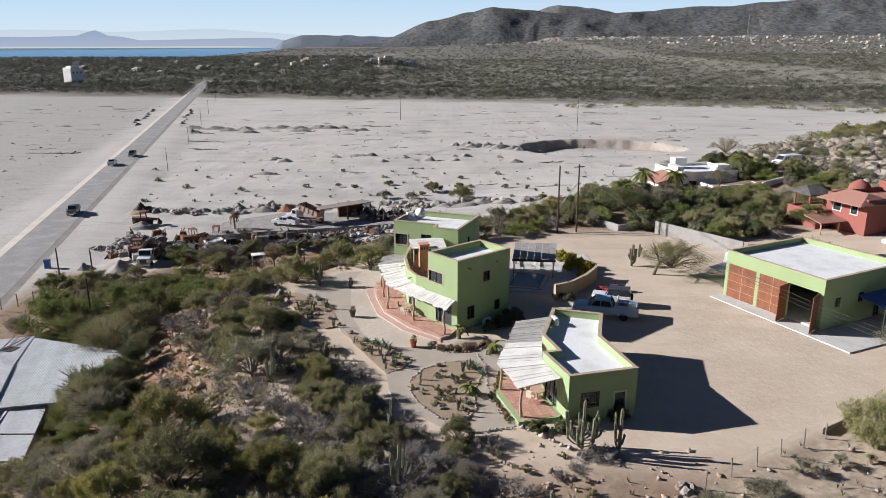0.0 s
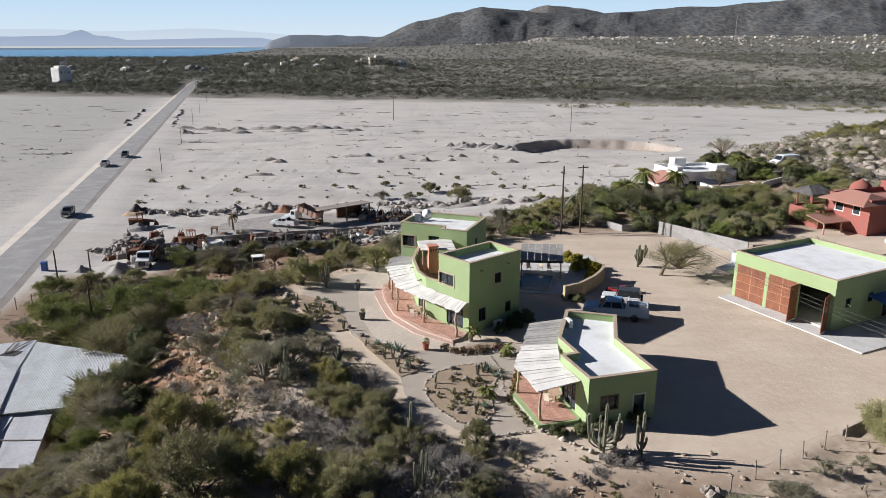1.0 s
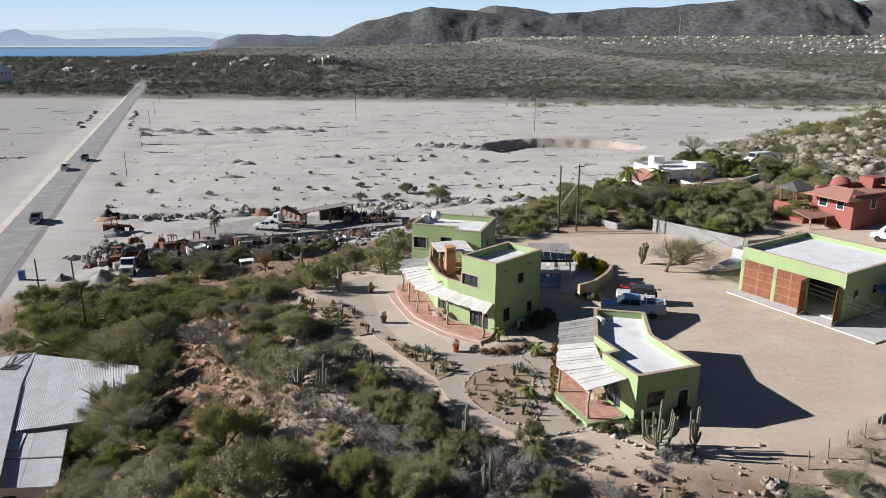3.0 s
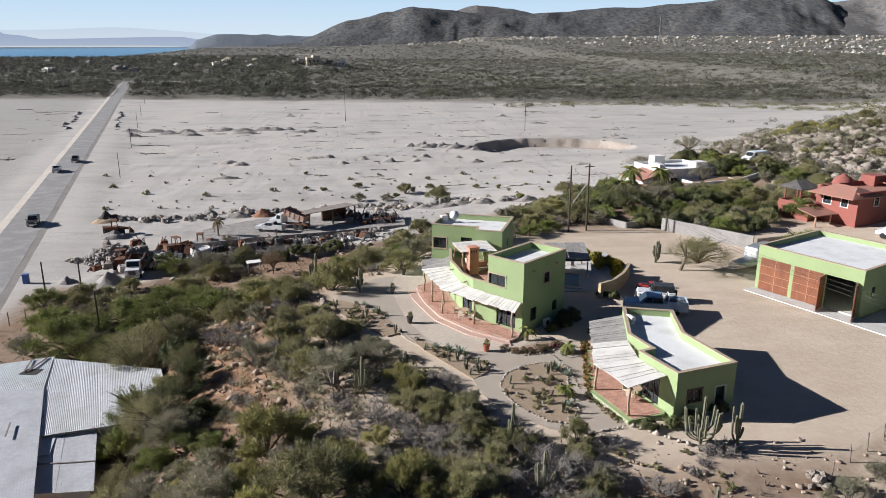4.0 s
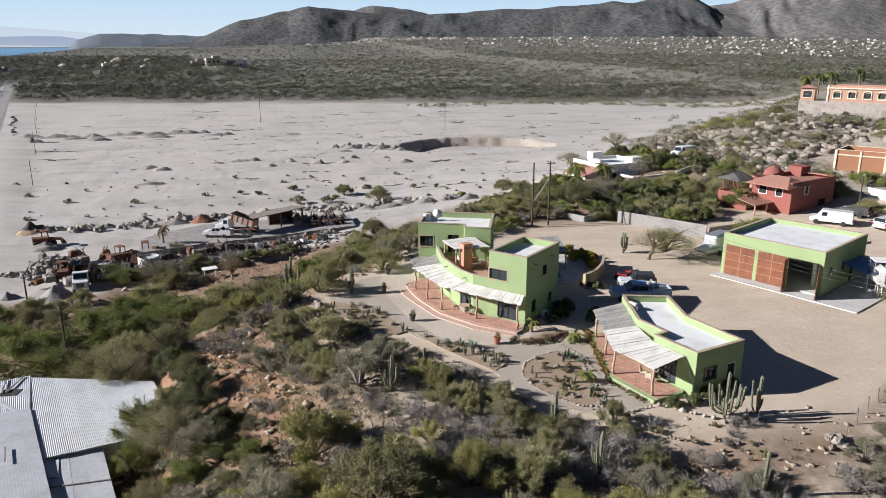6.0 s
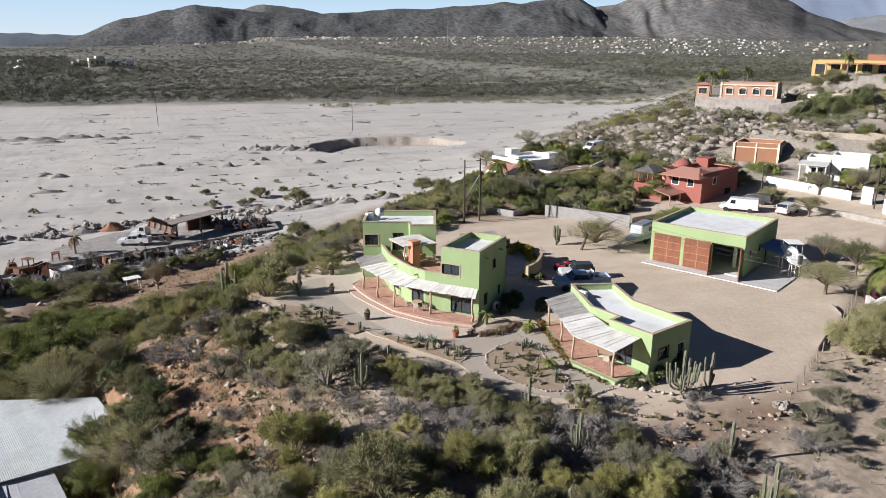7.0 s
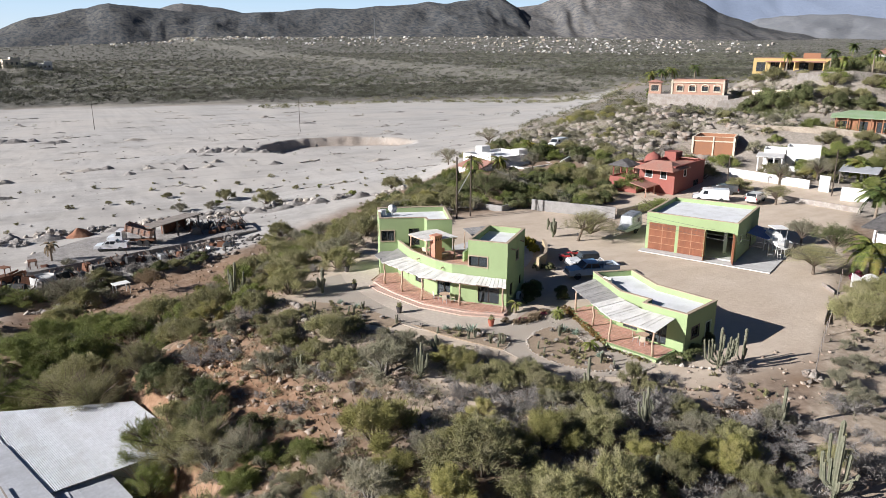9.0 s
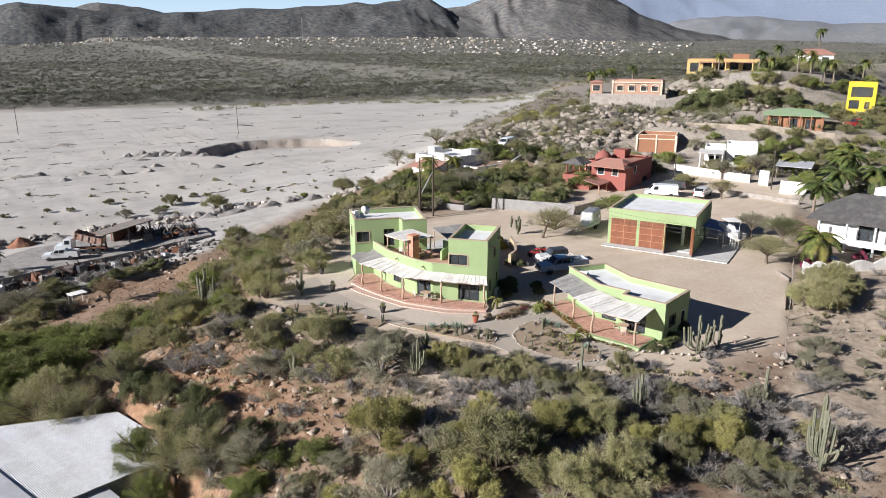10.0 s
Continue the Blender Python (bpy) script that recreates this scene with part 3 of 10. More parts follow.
def building(name, label, poly, z0, ztop, deck, wall_m, ops=(), cap=None, deck_m=None, th=0.22, category="house", parent=None, caps=None, low=None):
    """A flat-roofed block: a wall for each side of its plan (anticlockwise), parapet, coping, roof deck and floor.
    ops: (side, u0, u1, low, high, kind, trim, leaves)."""
    inner = inward(poly, th)
    cx, cy = (sum(p[k] for p in poly) / len(poly) for k in (0, 1))
    root = parent or thing(name, (cx, cy, z0), label, category)
    n = len(poly)
    for i in range(n):
        a, b, ia, ib = poly[i], poly[(i + 1) % n], inner[i], inner[(i + 1) % n]
        holes = [o[1:5] for o in ops if o[0] == i]
        top = ztop[i] if isinstance(ztop, (list, tuple)) else ztop
        w = part("wall", holed_wall(a, b, ia, ib, z0, top, holes), wall_m, root)
        for o in ops:
            if o[0] == i and o[5]:
                opening(root, a, b, o[1:5], o[5], th, o[6] if len(o) > 6 else None, None, o[7] if len(o) > 7 else 2)
        if cap and (caps is None or i in caps):
            out = inward(poly, -0.035)
            inn = inward(poly, th + 0.035)
            g = Geo().prism([out[i], out[(i + 1) % n], inn[(i + 1) % n], inn[i]], top - 0.005, top + 0.055)
            part("coping", g, cap, root)
    part("roof_deck", Geo().prism(inward(poly, th - 0.02), deck - 0.18, deck), deck_m or WHITE_DECK, root, "flat white-coated roof")
    part("floor_slab", Geo().prism(inward(poly, th - 0.02), z0 - 0.25, z0 + 0.12), DARK if low is None else low, root)
    return root


def along(a, b, u, off=0.0):
    """The plan place u metres from a towards b, off metres to the left."""
    d = (Vector(b[:2]) - Vector(a[:2])).normalized()
    p = Vector(a[:2]) + d * u + Vector((-d.y, d.x)) * off
    return (p.x, p.y)


def spout(root, a, b, u, z):
    """A clay water spout through a parapet."""
    p0, p1 = along(a, b, u, 0.05), along(a, b, u, -0.42)
    part("water_spout", Geo().tube([(*p0, z), (*p1, z - 0.07)], 0.07, 7), COPING, root)


# -- main house --
HC, HR, HB, HL = (-1.75, 60.18), (3.14, 64.42), (0.54, 67.47), (-4.38, 63.14)
main_house = thing("main_house", (-3.5, 67.5, 0), "two-storey lime green stucco house with flat white roofs", "house")
building("tower", "", [HC, HR, HB, HL], 0.0, 6.59, 6.0, GREEN, [
    (0, 3.1, 3.95, 4.1, 5.05, "window", COPING, 2), (0, 1.2, 2.1, 0.9, 2.15, "window", None, 2), (0, 4.6, 5.3, 1.0, 2.0, "window", None, 1),
    (3, 1.05, 3.2, 0.36, 2.5, "glass_door", None, 2), (3, 0.1, 1.95, 4.0, 5.0, "window", COPING, 2)], COPING, WHITE_DECK, parent=main_house)
for k, u in enumerate((1.3, 4.7)):
    spout(main_house, HC, HR, u, 5.75)
WA, WB, WC, WD, WE, WF = (-8.35, 75.75), (-3.8, 73.85), (-4.05, 72.65), (-1.5, 71.65), (0.95, 78.0), (-6.45, 80.8)
building("wing", "", [WA, WB, WC, WD, WE, WF], 0.0, 6.5, 5.95, GREEN, [
    (0, 0.18, 1.6, 3.95, 5.1, "window", COPING, 2), (0, 3.2, 4.4, 3.4, 5.3, "glass_door", None, 2), (3, 2.9, 3.6, 4.1, 5.0, "window", None, 1),
    (5, 1.6, 2.8, 4.0, 5.1, "window", COPING, 2)], COPING, WHITE_DECK, parent=main_house)
# ground floor under the upper terrace, with the curved front
LOW = [HL, (0.3, 67.25), (0.2, 70.9), (-1.55, 71.6), (-4.0, 72.6), (-3.8, 73.8), (-6.55, 74.95), (-7.0, 70.6), (-6.4, 66.2), (-5.55, 64.25)]
building("ground_floor", "", LOW, 0.0, [3.9, 3.1, 3.1, 3.1, 3.1, 3.1, 4.0, 4.0, 4.0, 4.0], 3.08, GREEN, [
    (6, 2.3, 3.6, 1.1, 2.2, "window", None, 2), (7, 0.8, 2.1, 0.9, 2.2, "window", None, 2), (8, 0.25, 1.9, 0.36, 2.5, "glass_door", None, 2)], COPING, GROUT, parent=main_house, caps=(6, 7, 8, 9), th=0.2)
spout(main_house, LOW[7], LOW[8], 1.6, 3.55)
spout(main_house, LOW[8], LOW[9], 1.0, 3.5)
ch = Geo().box((-4.95, 68.9, 4.4), (0.95, 0.8, 2.64), 0.25)
ch.box((-4.95, 68.9, 5.78), (1.06, 0.9, 0.12), 0.25)
chimney = part("chimney", ch, BRICK, main_house, "tapered red brick chimney with slotted top")
# Near-black plates on the brick stand in for the shade inside the slots.
for k in range(3):
    o = Vector((math.cos(0.25), math.sin(0.25), 0)) * (k - 1) * 0.26 - Vector((-math.sin(0.25), math.cos(0.25), 0)) * 0.403
    part("smoke_slot", Geo().box((-4.95 + o.x, 68.9 + o.y, 5.42), (0.13, 0.02, 0.24), 0.25), DARK, chimney)
part("parapet_wall", Geo().prism([(-2.6, 67.0), (-0.4, 68.9), (-0.5, 69.1), (-2.7, 67.2)], 3.08, 4.1), GREEN, main_house)
part("parapet_wall", Geo().prism([(0.1, 68.1), (0.3, 68.1), (0.25, 70.8), (0.05, 70.8)], 3.08, 4.1), GREEN, main_house)


def slats(root, corners, heights, rows, m, over=0.0, name="roof_slat", gap=0.03, thick=0.05, wave=0.02, seed=1):
    """A reed roof: boards laid from the wall side (corners 0, 3) to the outer edge (1, 2)."""
    rnd = random.Random(seed)
    a, b, c, d = (Vector((p[0], p[1], h)) for p, h in zip(corners, heights))
    for k in range(rows):
        t0, t1 = k / rows, (k + 1) / rows
        e = gap / 2 / max((d - a).length, 0.1)
        p0, p1, q1, q0 = a.lerp(d, t0 + e), b.lerp(c, t0 + e), b.lerp(c, t1 - e), a.lerp(d, t1 - e)
        z = Vector((0, 0, rnd.uniform(-wave, wave)))
        out = (p1 - p0).normalized() * rnd.uniform(-0.08, 0.1 + over)
        up = Vector((0, 0, thick))
        pts = [p0 + z, p1 + z + out, q1 + z + out, q0 + z]
        part(name, Geo().add(pts + [p + up for p in pts], [(3, 2, 1, 0), (4, 5, 6, 7), (0, 1, 5, 4), (1, 2, 6, 5), (2, 3, 7, 6), (3, 0, 4, 7)]), m, root)


def log_post(root, x, y, z0, z1, seed, r=0.1, fork=False):
    rnd = random.Random(seed)
    pts = [(x + rnd.uniform(-0.09, 0.09) * (0 < i < 4), y + rnd.uniform(-0.09, 0.09) * (0 < i < 4), z0 + (z1 - z0) * i / 4) for i in range(5)]
    g = Geo().tube(pts, [r * 1.15, r, r * 0.9, r * 0.95, r * 0.85], 8)
    if fork:
        p = pts[1]
        g.tube([p, (p[0] + 0.16, p[1] - 0.06, p[2] + 0.45), (p[0] + 0.22, p[1] - 0.08, p[2] + 0.75)], [r * 0.7, r * 0.6, r * 0.5], 7)
    return part("post", g, LOG, root, "crooked peeled log post", smooth=True)


veranda = thing("veranda", (-7, 65, 0.3), "curved veranda with bleached reed roof on crooked log posts", "veranda")
OUT = [(-9.6, 72.9), (-9.75, 72.0), (-9.1, 68.7), (-8.35, 65.5), (-5.85, 62.2), (-2.75, 58.75)]
INN = [(-6.6, 74.9), (-7.0, 71.6), (-6.85, 69.2), (-6.4, 66.1), (-4.55, 62.95), (-1.95, 60.0)]
for k in range(5):
    old = k == 0
    L = (Vector(OUT[k]) - Vector(OUT[k + 1])).length
    slats(veranda, [INN[k], OUT[k], OUT[k + 1], INN[k + 1]], (3.06, 2.66, 2.66, 3.06), max(5 if old else 2, round(L / (0.3 if old else 0.42))), REED_OLD if old else REED, seed=k, gap=0.02 if old else 0.035)
    part("eave_beam", Geo().tube([(*along(OUT[k], INN[k], 0.35), 2.56), (*along(OUT[k + 1], INN[k + 1], 0.35), 2.56)], 0.09, 7), LOG, veranda, smooth=True)
part("old_roof", Geo().prism([(-9.6, 72.9), (-6.7, 74.9), (-8.3, 75.6), (-9.5, 74.6)], 2.72, 2.8), REED_OLD, veranda, "grey weathered reed matting")
for k, (x, y) in enumerate(((-9.45, 72.0), (-8.95, 68.7), (-8.3, 65.5), (-5.7, 62.4), (-2.9, 59.1))):
    log_post(veranda, x, y, 0.3, 2.55, 40 + k, 0.1, k == 2)
TER = [(-10.2, 73.4), (-10.15, 71.4), (-9.75, 68.7), (-8.6, 64.6), (-6.15, 60.9), (-3.2, 58.35), (-2.4, 58.9), (-1.85, 60.15), (-4.45, 63.0), (-5.6, 64.2), (-6.45, 66.2), (-7.05, 70.6), (-6.6, 74.9), (-8.4, 75.6)]
terrace = thing("terrace", (-7, 66, 0), "raised red tile terrace with pink cement edge", "terrace")
part("plinth", Geo().prism(TER, -0.3, 0.3), PINK_EDGE, terrace)
STEP = [(-11.0, 72.6), (-10.9, 70.6), (-10.3, 68.2), (-9.2, 64.3), (-6.6, 60.4), (-3.2, 57.75), (-3.2, 58.35), (-6.15, 60.9), (-8.6, 64.6), (-9.75, 68.7), (-10.15, 71.4), (-10.2, 72.8)]
part("step", Geo().prism(STEP, -0.3, 0.16), PINK_EDGE, terrace, "low pink cement step")

upper_roof = thing("roof_ramada", (-4.6, 70.5, 3.1), "reed sunshade on log posts over the upper terrace", "ramada")
slats(upper_roof, [(-3.1, 72.7), (-6.6, 72.3), (-6.0, 68.75), (-2.6, 68.35)], (5.42, 5.3, 5.3, 5.42), 9, REED, seed=7)
for k, (x, y) in enumerate(((-6.4, 71.9), (-5.9, 69.1), (-2.9, 68.7), (-3.3, 72.3))):
    log_post(upper_roof, x, y, 3.08, 5.3, 60 + k, 0.085)
for k, (p, q) in enumerate((((-6.5, 72.1), (-5.95, 68.9)), ((-3.2, 72.5), (-2.75, 68.5)))):
    part("beam", Geo().tube([(*p, 5.26), (*q, 5.26)], 0.08, 7), LOG, upper_roof)

dish = thing("satellite_dish", (-6.1, 78.6, 5.95), "white satellite dish on the wing roof", "dish")
g = Geo()
rings = [(0.02, 0.0), (0.22, 0.03), (0.42, 0.1), (0.55, 0.19)]
g.lathe((-5.6, 78.4, 6.35), rings, 16)
bowl = part("bowl", g, WHITE, dish, "shallow white bowl", smooth=True)
c_ = Vector((0.5, -0.2, 0.5))
bowl.matrix_basis = Matrix.Translation(c_ + Vector((0, 0, 0.3))) @ Matrix.Rotation(radians(52), 4, "X") @ Matrix.Translation(-c_)
part("mast", Geo().tube([(-5.6, 78.4, 5.95), (-5.6, 78.4, 6.65)], 0.04, 6), STEEL, dish)
roof_tank = thing("roof_cooler", (-6.7, 78.7, 5.95), "white cooling unit on the wing roof", "air conditioner")
part("case", soft(Geo().box((0, 0, 0.4), (0.8, 0.5, 0.8), 0.4).mesh("case"), 0.03), WHITE, roof_tank)
part("grille", Geo().box((0.02, -0.26, 0.42), (0.5, 0.02, 0.5), 0.4), DARK, roof_tank)

# -- guest house, bent in plan --
CP = [(5.4, 44.1), (10.25, 45.4), (8.9, 51.0), (10.0, 55.7), (6.1, 56.9), (4.5, 51.2), (5.25, 48.4), (4.15, 48.0)]
PALEGREEN = mat("pale_green_trim", (0.4, 0.5, 0.4), (0.46, 0.56, 0.45), 10, 0.5, (0.36, 0.42, 0.34), 0.8)
guest_house = building("guest_house", "single-storey lime green stucco guest house, bent in plan, with white roof", CP, 0.0, 3.55, 3.02, GREEN, [
    (0, 1.0, 2.15, 1.2, 2.1, "window", BRONZE, 2), (0, 3.4, 4.2, 0.13, 1.95, "door", PALEGREEN, 1), (7, 0.45, 2.4, 0.36, 2.35, "glass_door", None, 3),
    (5, 0.5, 2.0, 0.36, 2.35, "glass_door", None, 2), (4, 1.2, 2.6, 1.0, 2.0, "window", None, 2), (2, 1.5, 2.5, 1.2, 2.0, "window", None, 2)], COPING, WHITE_DECK)
GP_OUT = [(3.05, 56.3), (1.85, 51.75), (0.9, 48.25), (2.05, 44.15)]
GP_IN = [(6.0, 56.5), (4.5, 51.3), (4.15, 48.0), (5.0, 45.0)]
guest_veranda = thing("veranda", (2.5, 49, 0.3), "reed-roofed veranda on log posts beside the guest house", "veranda")
for k in range(3):
    old = k == 0
    slats(guest_veranda, [GP_IN[k], GP_OUT[k], GP_OUT[k + 1], GP_IN[k + 1]], (2.95, 2.6, 2.6, 2.95), 14 if old else (7 if k == 1 else 8), REED_OLD if old else REED, seed=11 + k, gap=0.015 if old else 0.03)
    part("eave_beam", Geo().tube([(*along(GP_OUT[k], GP_IN[k], 0.3), 2.5), (*along(GP_OUT[k + 1], GP_IN[k + 1], 0.3), 2.5)], 0.09, 7), LOG, guest_veranda, smooth=True)
for k, (x, y) in enumerate(((3.2, 55.7), (2.3, 52.1), (1.25, 48.6), (2.35, 44.6))):
    log_post(guest_veranda, x, y, 0.34, 2.5, 80 + k, 0.1)
GT = [(3.1, 56.6), (1.75, 52.0), (0.85, 48.3), (2.1, 43.9), (4.9, 44.6), (5.15, 45.0), (4.05, 48.0), (5.15, 48.5), (4.4, 51.2), (5.9, 56.6)]
guest_terrace = thing("terrace", (3, 49, 0), "raised red tile terrace with green edge beside the guest house", "terrace")
part("plinth", Geo().prism(GT, -0.3, 0.3), GREEN, guest_terrace, "lime green painted plinth")


def inside(p, poly):
    x, y = p
    hit = False
    for i in range(len(poly)):
        (x0, y0), (x1, y1) = poly[i], poly[i - 1]
        if (y0 > y) != (y1 > y) and x < (x1 - x0) * (y - y0) / (y1 - y0) + x0:
            hit = not hit
    return hit


# -- wall unit, cooler, chairs on the terraces --
def cooler(x, y, z, rz, group):
    c = thing("air_conditioner", (0, 0, 0), "white outdoor cooling unit against the green wall", "air conditioner", group)
    part("case", soft(Geo().box((0, 0, 0.34), (0.85, 0.34, 0.62)).mesh("case"), 0.03), WHITE, c)
    part("grille", Geo().lathe((0, 0, 0), [(0.02, 0), (0.24, 0.0), (0.24, 0.02), (0.02, 0.02)], 14).mesh("grille"), DARK, c).matrix_basis = pose(-0.12, -0.175, 0.34, 90, 0, 0)
    for k in (-0.3, 0.3):
        part("foot", Geo().box((k, 0, 0.03), (0.05, 0.34, 0.06)), BLACK, c)
    c.matrix_basis = pose(x, y, z, 0, 0, rz)
    return c


cooler(*along(HC, HR, 3.3, -0.35), 0.05, 41, "coolers")
cooler(5.95, 54.6, 3.02, 105, "coolers")


def chair():
    c = thing("terrace_chair", (0, 0, 0), "pale metal terrace chair", "chair", "chairs on the terrace")
    part("seat", Geo().box((0, 0, 0.44), (0.46, 0.46, 0.04)), CREAM, c)
    part("backrest", Geo().add([(-0.22, 0.22, 0.46), (0.22, 0.22, 0.46), (0.22, 0.3, 0.9), (-0.22, 0.3, 0.9), (-0.22, 0.25, 0.46), (0.22, 0.25, 0.46), (0.22, 0.33, 0.9), (-0.22, 0.33, 0.9)],
                               [(0, 1, 2, 3), (7, 6, 5, 4), (0, 4, 5, 1), (3, 2, 6, 7), (0, 3, 7, 4), (1, 5, 6, 2)]), CREAM, c)
    for sx in (-0.2, 0.2):
        for sy in (-0.2, 0.2):
            part("leg", Geo().tube([(sx, sy, 0), (sx, sy, 0.44)], 0.02, 6), STEEL, c)
    return c


ch0 = chair()
ch0.matrix_basis = pose(-5.75, 63.75, 0.31, 0, 0, 60)
for x, y, z, a in ((-6.7, 63.7, 0.31, 150), (-7.0, 64.9, 0.31, 80), (-4.1, 70.4, 3.1, 30), (-5.0, 71.2, 3.1, 120), (3.3, 47.6, 0.31, 40), (3.2, 46.7, 0.31, 140), (5.9, 78.6, 0.06, 10), (7.2, 78.9, 0.06, -30), (8.2, 78.4, 0.06, 20)):
    copy_thing(ch0, pose(x, y, z, 0, 0, a))


def table(x, y, z):
    t = thing("round_table", (x, y, z), "low round terrace table", "table", "tables on the terraces")
    part("tabletop", Geo().lathe((x, y, z + 0.7), [(0.5, 0), (0.52, 0.02), (0.5, 0.04)], 16), LOG, t)
    part("pedestal", Geo().lathe((x, y, z), [(0.25, 0), (0.06, 0.08), (0.05, 0.7)], 10), LOG, t)


table(-6.35, 64.35, 0.31)
table(3.75, 47.2, 0.31)
table(-4.3, 71.0, 3.1)
bench = thing("outdoor_sofa", (-4.0, 69.6, 3.1), "brown upholstered sofa on the upper terrace", "sofa")
part("base", soft(Geo().box((0, 0, 0.25), (1.7, 0.75, 0.3), 0.3).mesh("base"), 0.04), LOG, bench)
part("backrest", soft(Geo().box((-0.1, 0.32, 0.55), (1.7, 0.2, 0.6), 0.3).mesh("backrest"), 0.04), BRICK, bench)

# -- garage --
G0, G1, G2, G3 = (25.54, 70.2), (30.46, 60.45), (40.69, 65.82), (35.46, 75.42)
garage = building("garage", "lime green three-bay garage with red-brown timber doors and white roof", [G0, G1, G2, G3], 0.12, 4.8, 4.3, GREEN, [
    (0, 0.35, 3.7, 0.12, 3.55, None), (0, 4.05, 7.15, 0.12, 3.55, None), (0, 7.35, 10.45, 0.12, 3.55, None),
    (1, 1.7, 2.5, 2.0, 2.9, "window", None, 1), (1, 5.0, 5.8, 2.0, 2.9, "window", None, 1), (1, 7.6, 8.5, 0.12, 2.2, "door", None, 1)], COPING, WHITE_DECK, category="garage", low=CEMENT)


def garage_leaf(w, h):
    """A timber leaf, hinged at its left edge, of boards between pale battens."""
    lf = Geo()
    lf.box((w / 2, 0, h / 2), (w, 0.05, h))
    return lf


def hang_leaf(x, y, z, rz, w, h, label=""):
    leaf = part("door_leaf", garage_leaf(w, h).mesh("door_leaf"), RUSTWOOD, garage, label)
    m = Matrix.Translation(-Vector(garage.location)) @ pose(x, y, z, 0, 0, rz)
    leaf.matrix_basis = m
    for k in range(1, 4):
        part("batten", Geo().box((w / 2, -0.035, h * k / 4), (w, 0.03, 0.05)).mesh("batten"), BATTEN, leaf)
    n = max(3, round(w / 0.28))
    for k in range(n):
        for r in range(4):
            part("board", Geo().box((w * (k + 0.5) / n, -0.03, h * (r + 0.5) / 4), (w / n - 0.012, 0.012, h / 4 - 0.06)).mesh("board"), RUSTWOOD, leaf)
    part("edge_rail", Geo().box((0.03, -0.036, h / 2), (0.06, 0.03, h)).mesh("edge_rail"), BATTEN, leaf)
    return leaf


GA = math.degrees(math.atan2(G1[1] - G0[1], G1[0] - G0[0]))
for u0, u1 in ((0.35, 3.7), (4.05, 7.15)):
    half = (u1 - u0) / 2
    for k in range(2):
        hang_leaf(*along(G0, G1, u0 + half * k, 0.06), 0.14, GA, half - 0.01, 3.4)
hang_leaf(*along(G0, G1, 7.3, -0.02), 0.14, GA - 78, 1.6, 3.4, "timber leaf standing open")
hang_leaf(*along(G0, G1, 10.5, -0.02), 0.14, GA - 70, 1.6, 3.4, "timber leaf standing open")
part("pillar", Geo().box((*along(G0, G1, 8.9, 3.2), 2.1), (0.35, 0.35, 4.0), radians(GA)), WHITE, garage)
pad = [along(G0, G1, -0.3, -1.5), along(G0, G1, 15.2, -1.9), along(G0, G1, 15.4, 6.8), along(G0, G1, 10.96, 8.6), along(G0, G1, 10.96, 0.02), along(G0, G1, -0.3, 0.02)]
solo("concrete_pad", Geo().prism(pad, -0.3, 0.11), CEMENT, (31, 62, 0), "pale concrete pad before the garage", "pavement", kind="structure")
leanto = thing("lean_to", (*along(G0, G1, 12.5, 5.0), 0.1), "blue tarpaulin lean-to beside the garage", "shelter")
q = [along(G0, G1, 11.0, 4.6), along(G0, G1, 13.6, 4.7), along(G0, G1, 13.6, 9.5), along(G0, G1, 11.0, 9.5)]
part("tarpaulin", Geo().prism(q, [2.75, 2.2, 2.2, 2.75], [2.79, 2.24, 2.24, 2.79]), BLUE, leanto, "blue tarpaulin sheet")
for p in (q[1], q[2]):
    part("post", Geo().tube([(*along(p, G2, 0.1), 0.05), (*along(p, G2, 0.1), 2.22)], 0.05, 6), STEEL, leanto)
# ---- grounds ----


def slab(name, poly, z0, z1, m, label, category="pavement"):
    cx, cy = (sum(p[k] for p in poly) / len(poly) for k in (0, 1))
    return solo(name, Geo().prism(poly, z0, z1), m, (cx, cy, 0), label, category, kind="structure")


slab("apron_paving", [(-12.2, 78.0), (-12.9, 74.0), (-12.3, 68.6), (-11.6, 64.2), (-10.2, 60.0), (-8.2, 56.6), (-5.4, 57.0), (-2.6, 57.3), (-1.4, 58.6), (-1.9, 60.0), (-3.2, 58.5), (-6.2, 61.0), (-8.6, 64.7), (-9.8, 68.7), (-10.2, 71.4), (-10.0, 74.5), (-8.4, 76.0), (-6.6, 80.4), (-9.6, 80.4)], -0.3, 0.065, APRON, "pale pinkish concrete apron round the curved terrace")
slab("gravel_path", [(-18.6, 71.6), (-16.6, 68.6), (-13.6, 64.5), (-12.0, 60.0), (-9.8, 56.8), (-7.6, 53.0), (-7.0, 49.0), (-5.8, 46.2), (-3.4, 44.0), (-1.0, 42.9), (1.9, 43.8), (0.7, 48.3), (1.7, 52.3), (2.9, 56.8), (2.0, 58.2), (0.0, 59.2), (-1.4, 58.7), (-2.6, 57.3), (-5.4, 57.0), (-8.2, 56.6), (-10.2, 60.0), (-11.6, 64.2), (-12.3, 68.6), (-12.9, 74.0), (-12.2, 78.0), (-14.5, 77.5)], -0.3, 0.06, GRAVEL, "grey gravel path winding through the garden")
BED = mat("garden_soil", (0.27, 0.2, 0.135), (0.39, 0.3, 0.21), 7, 0.8, (0.33, 0.25, 0.18), 0.95, bump=0.5, dist=0.04)
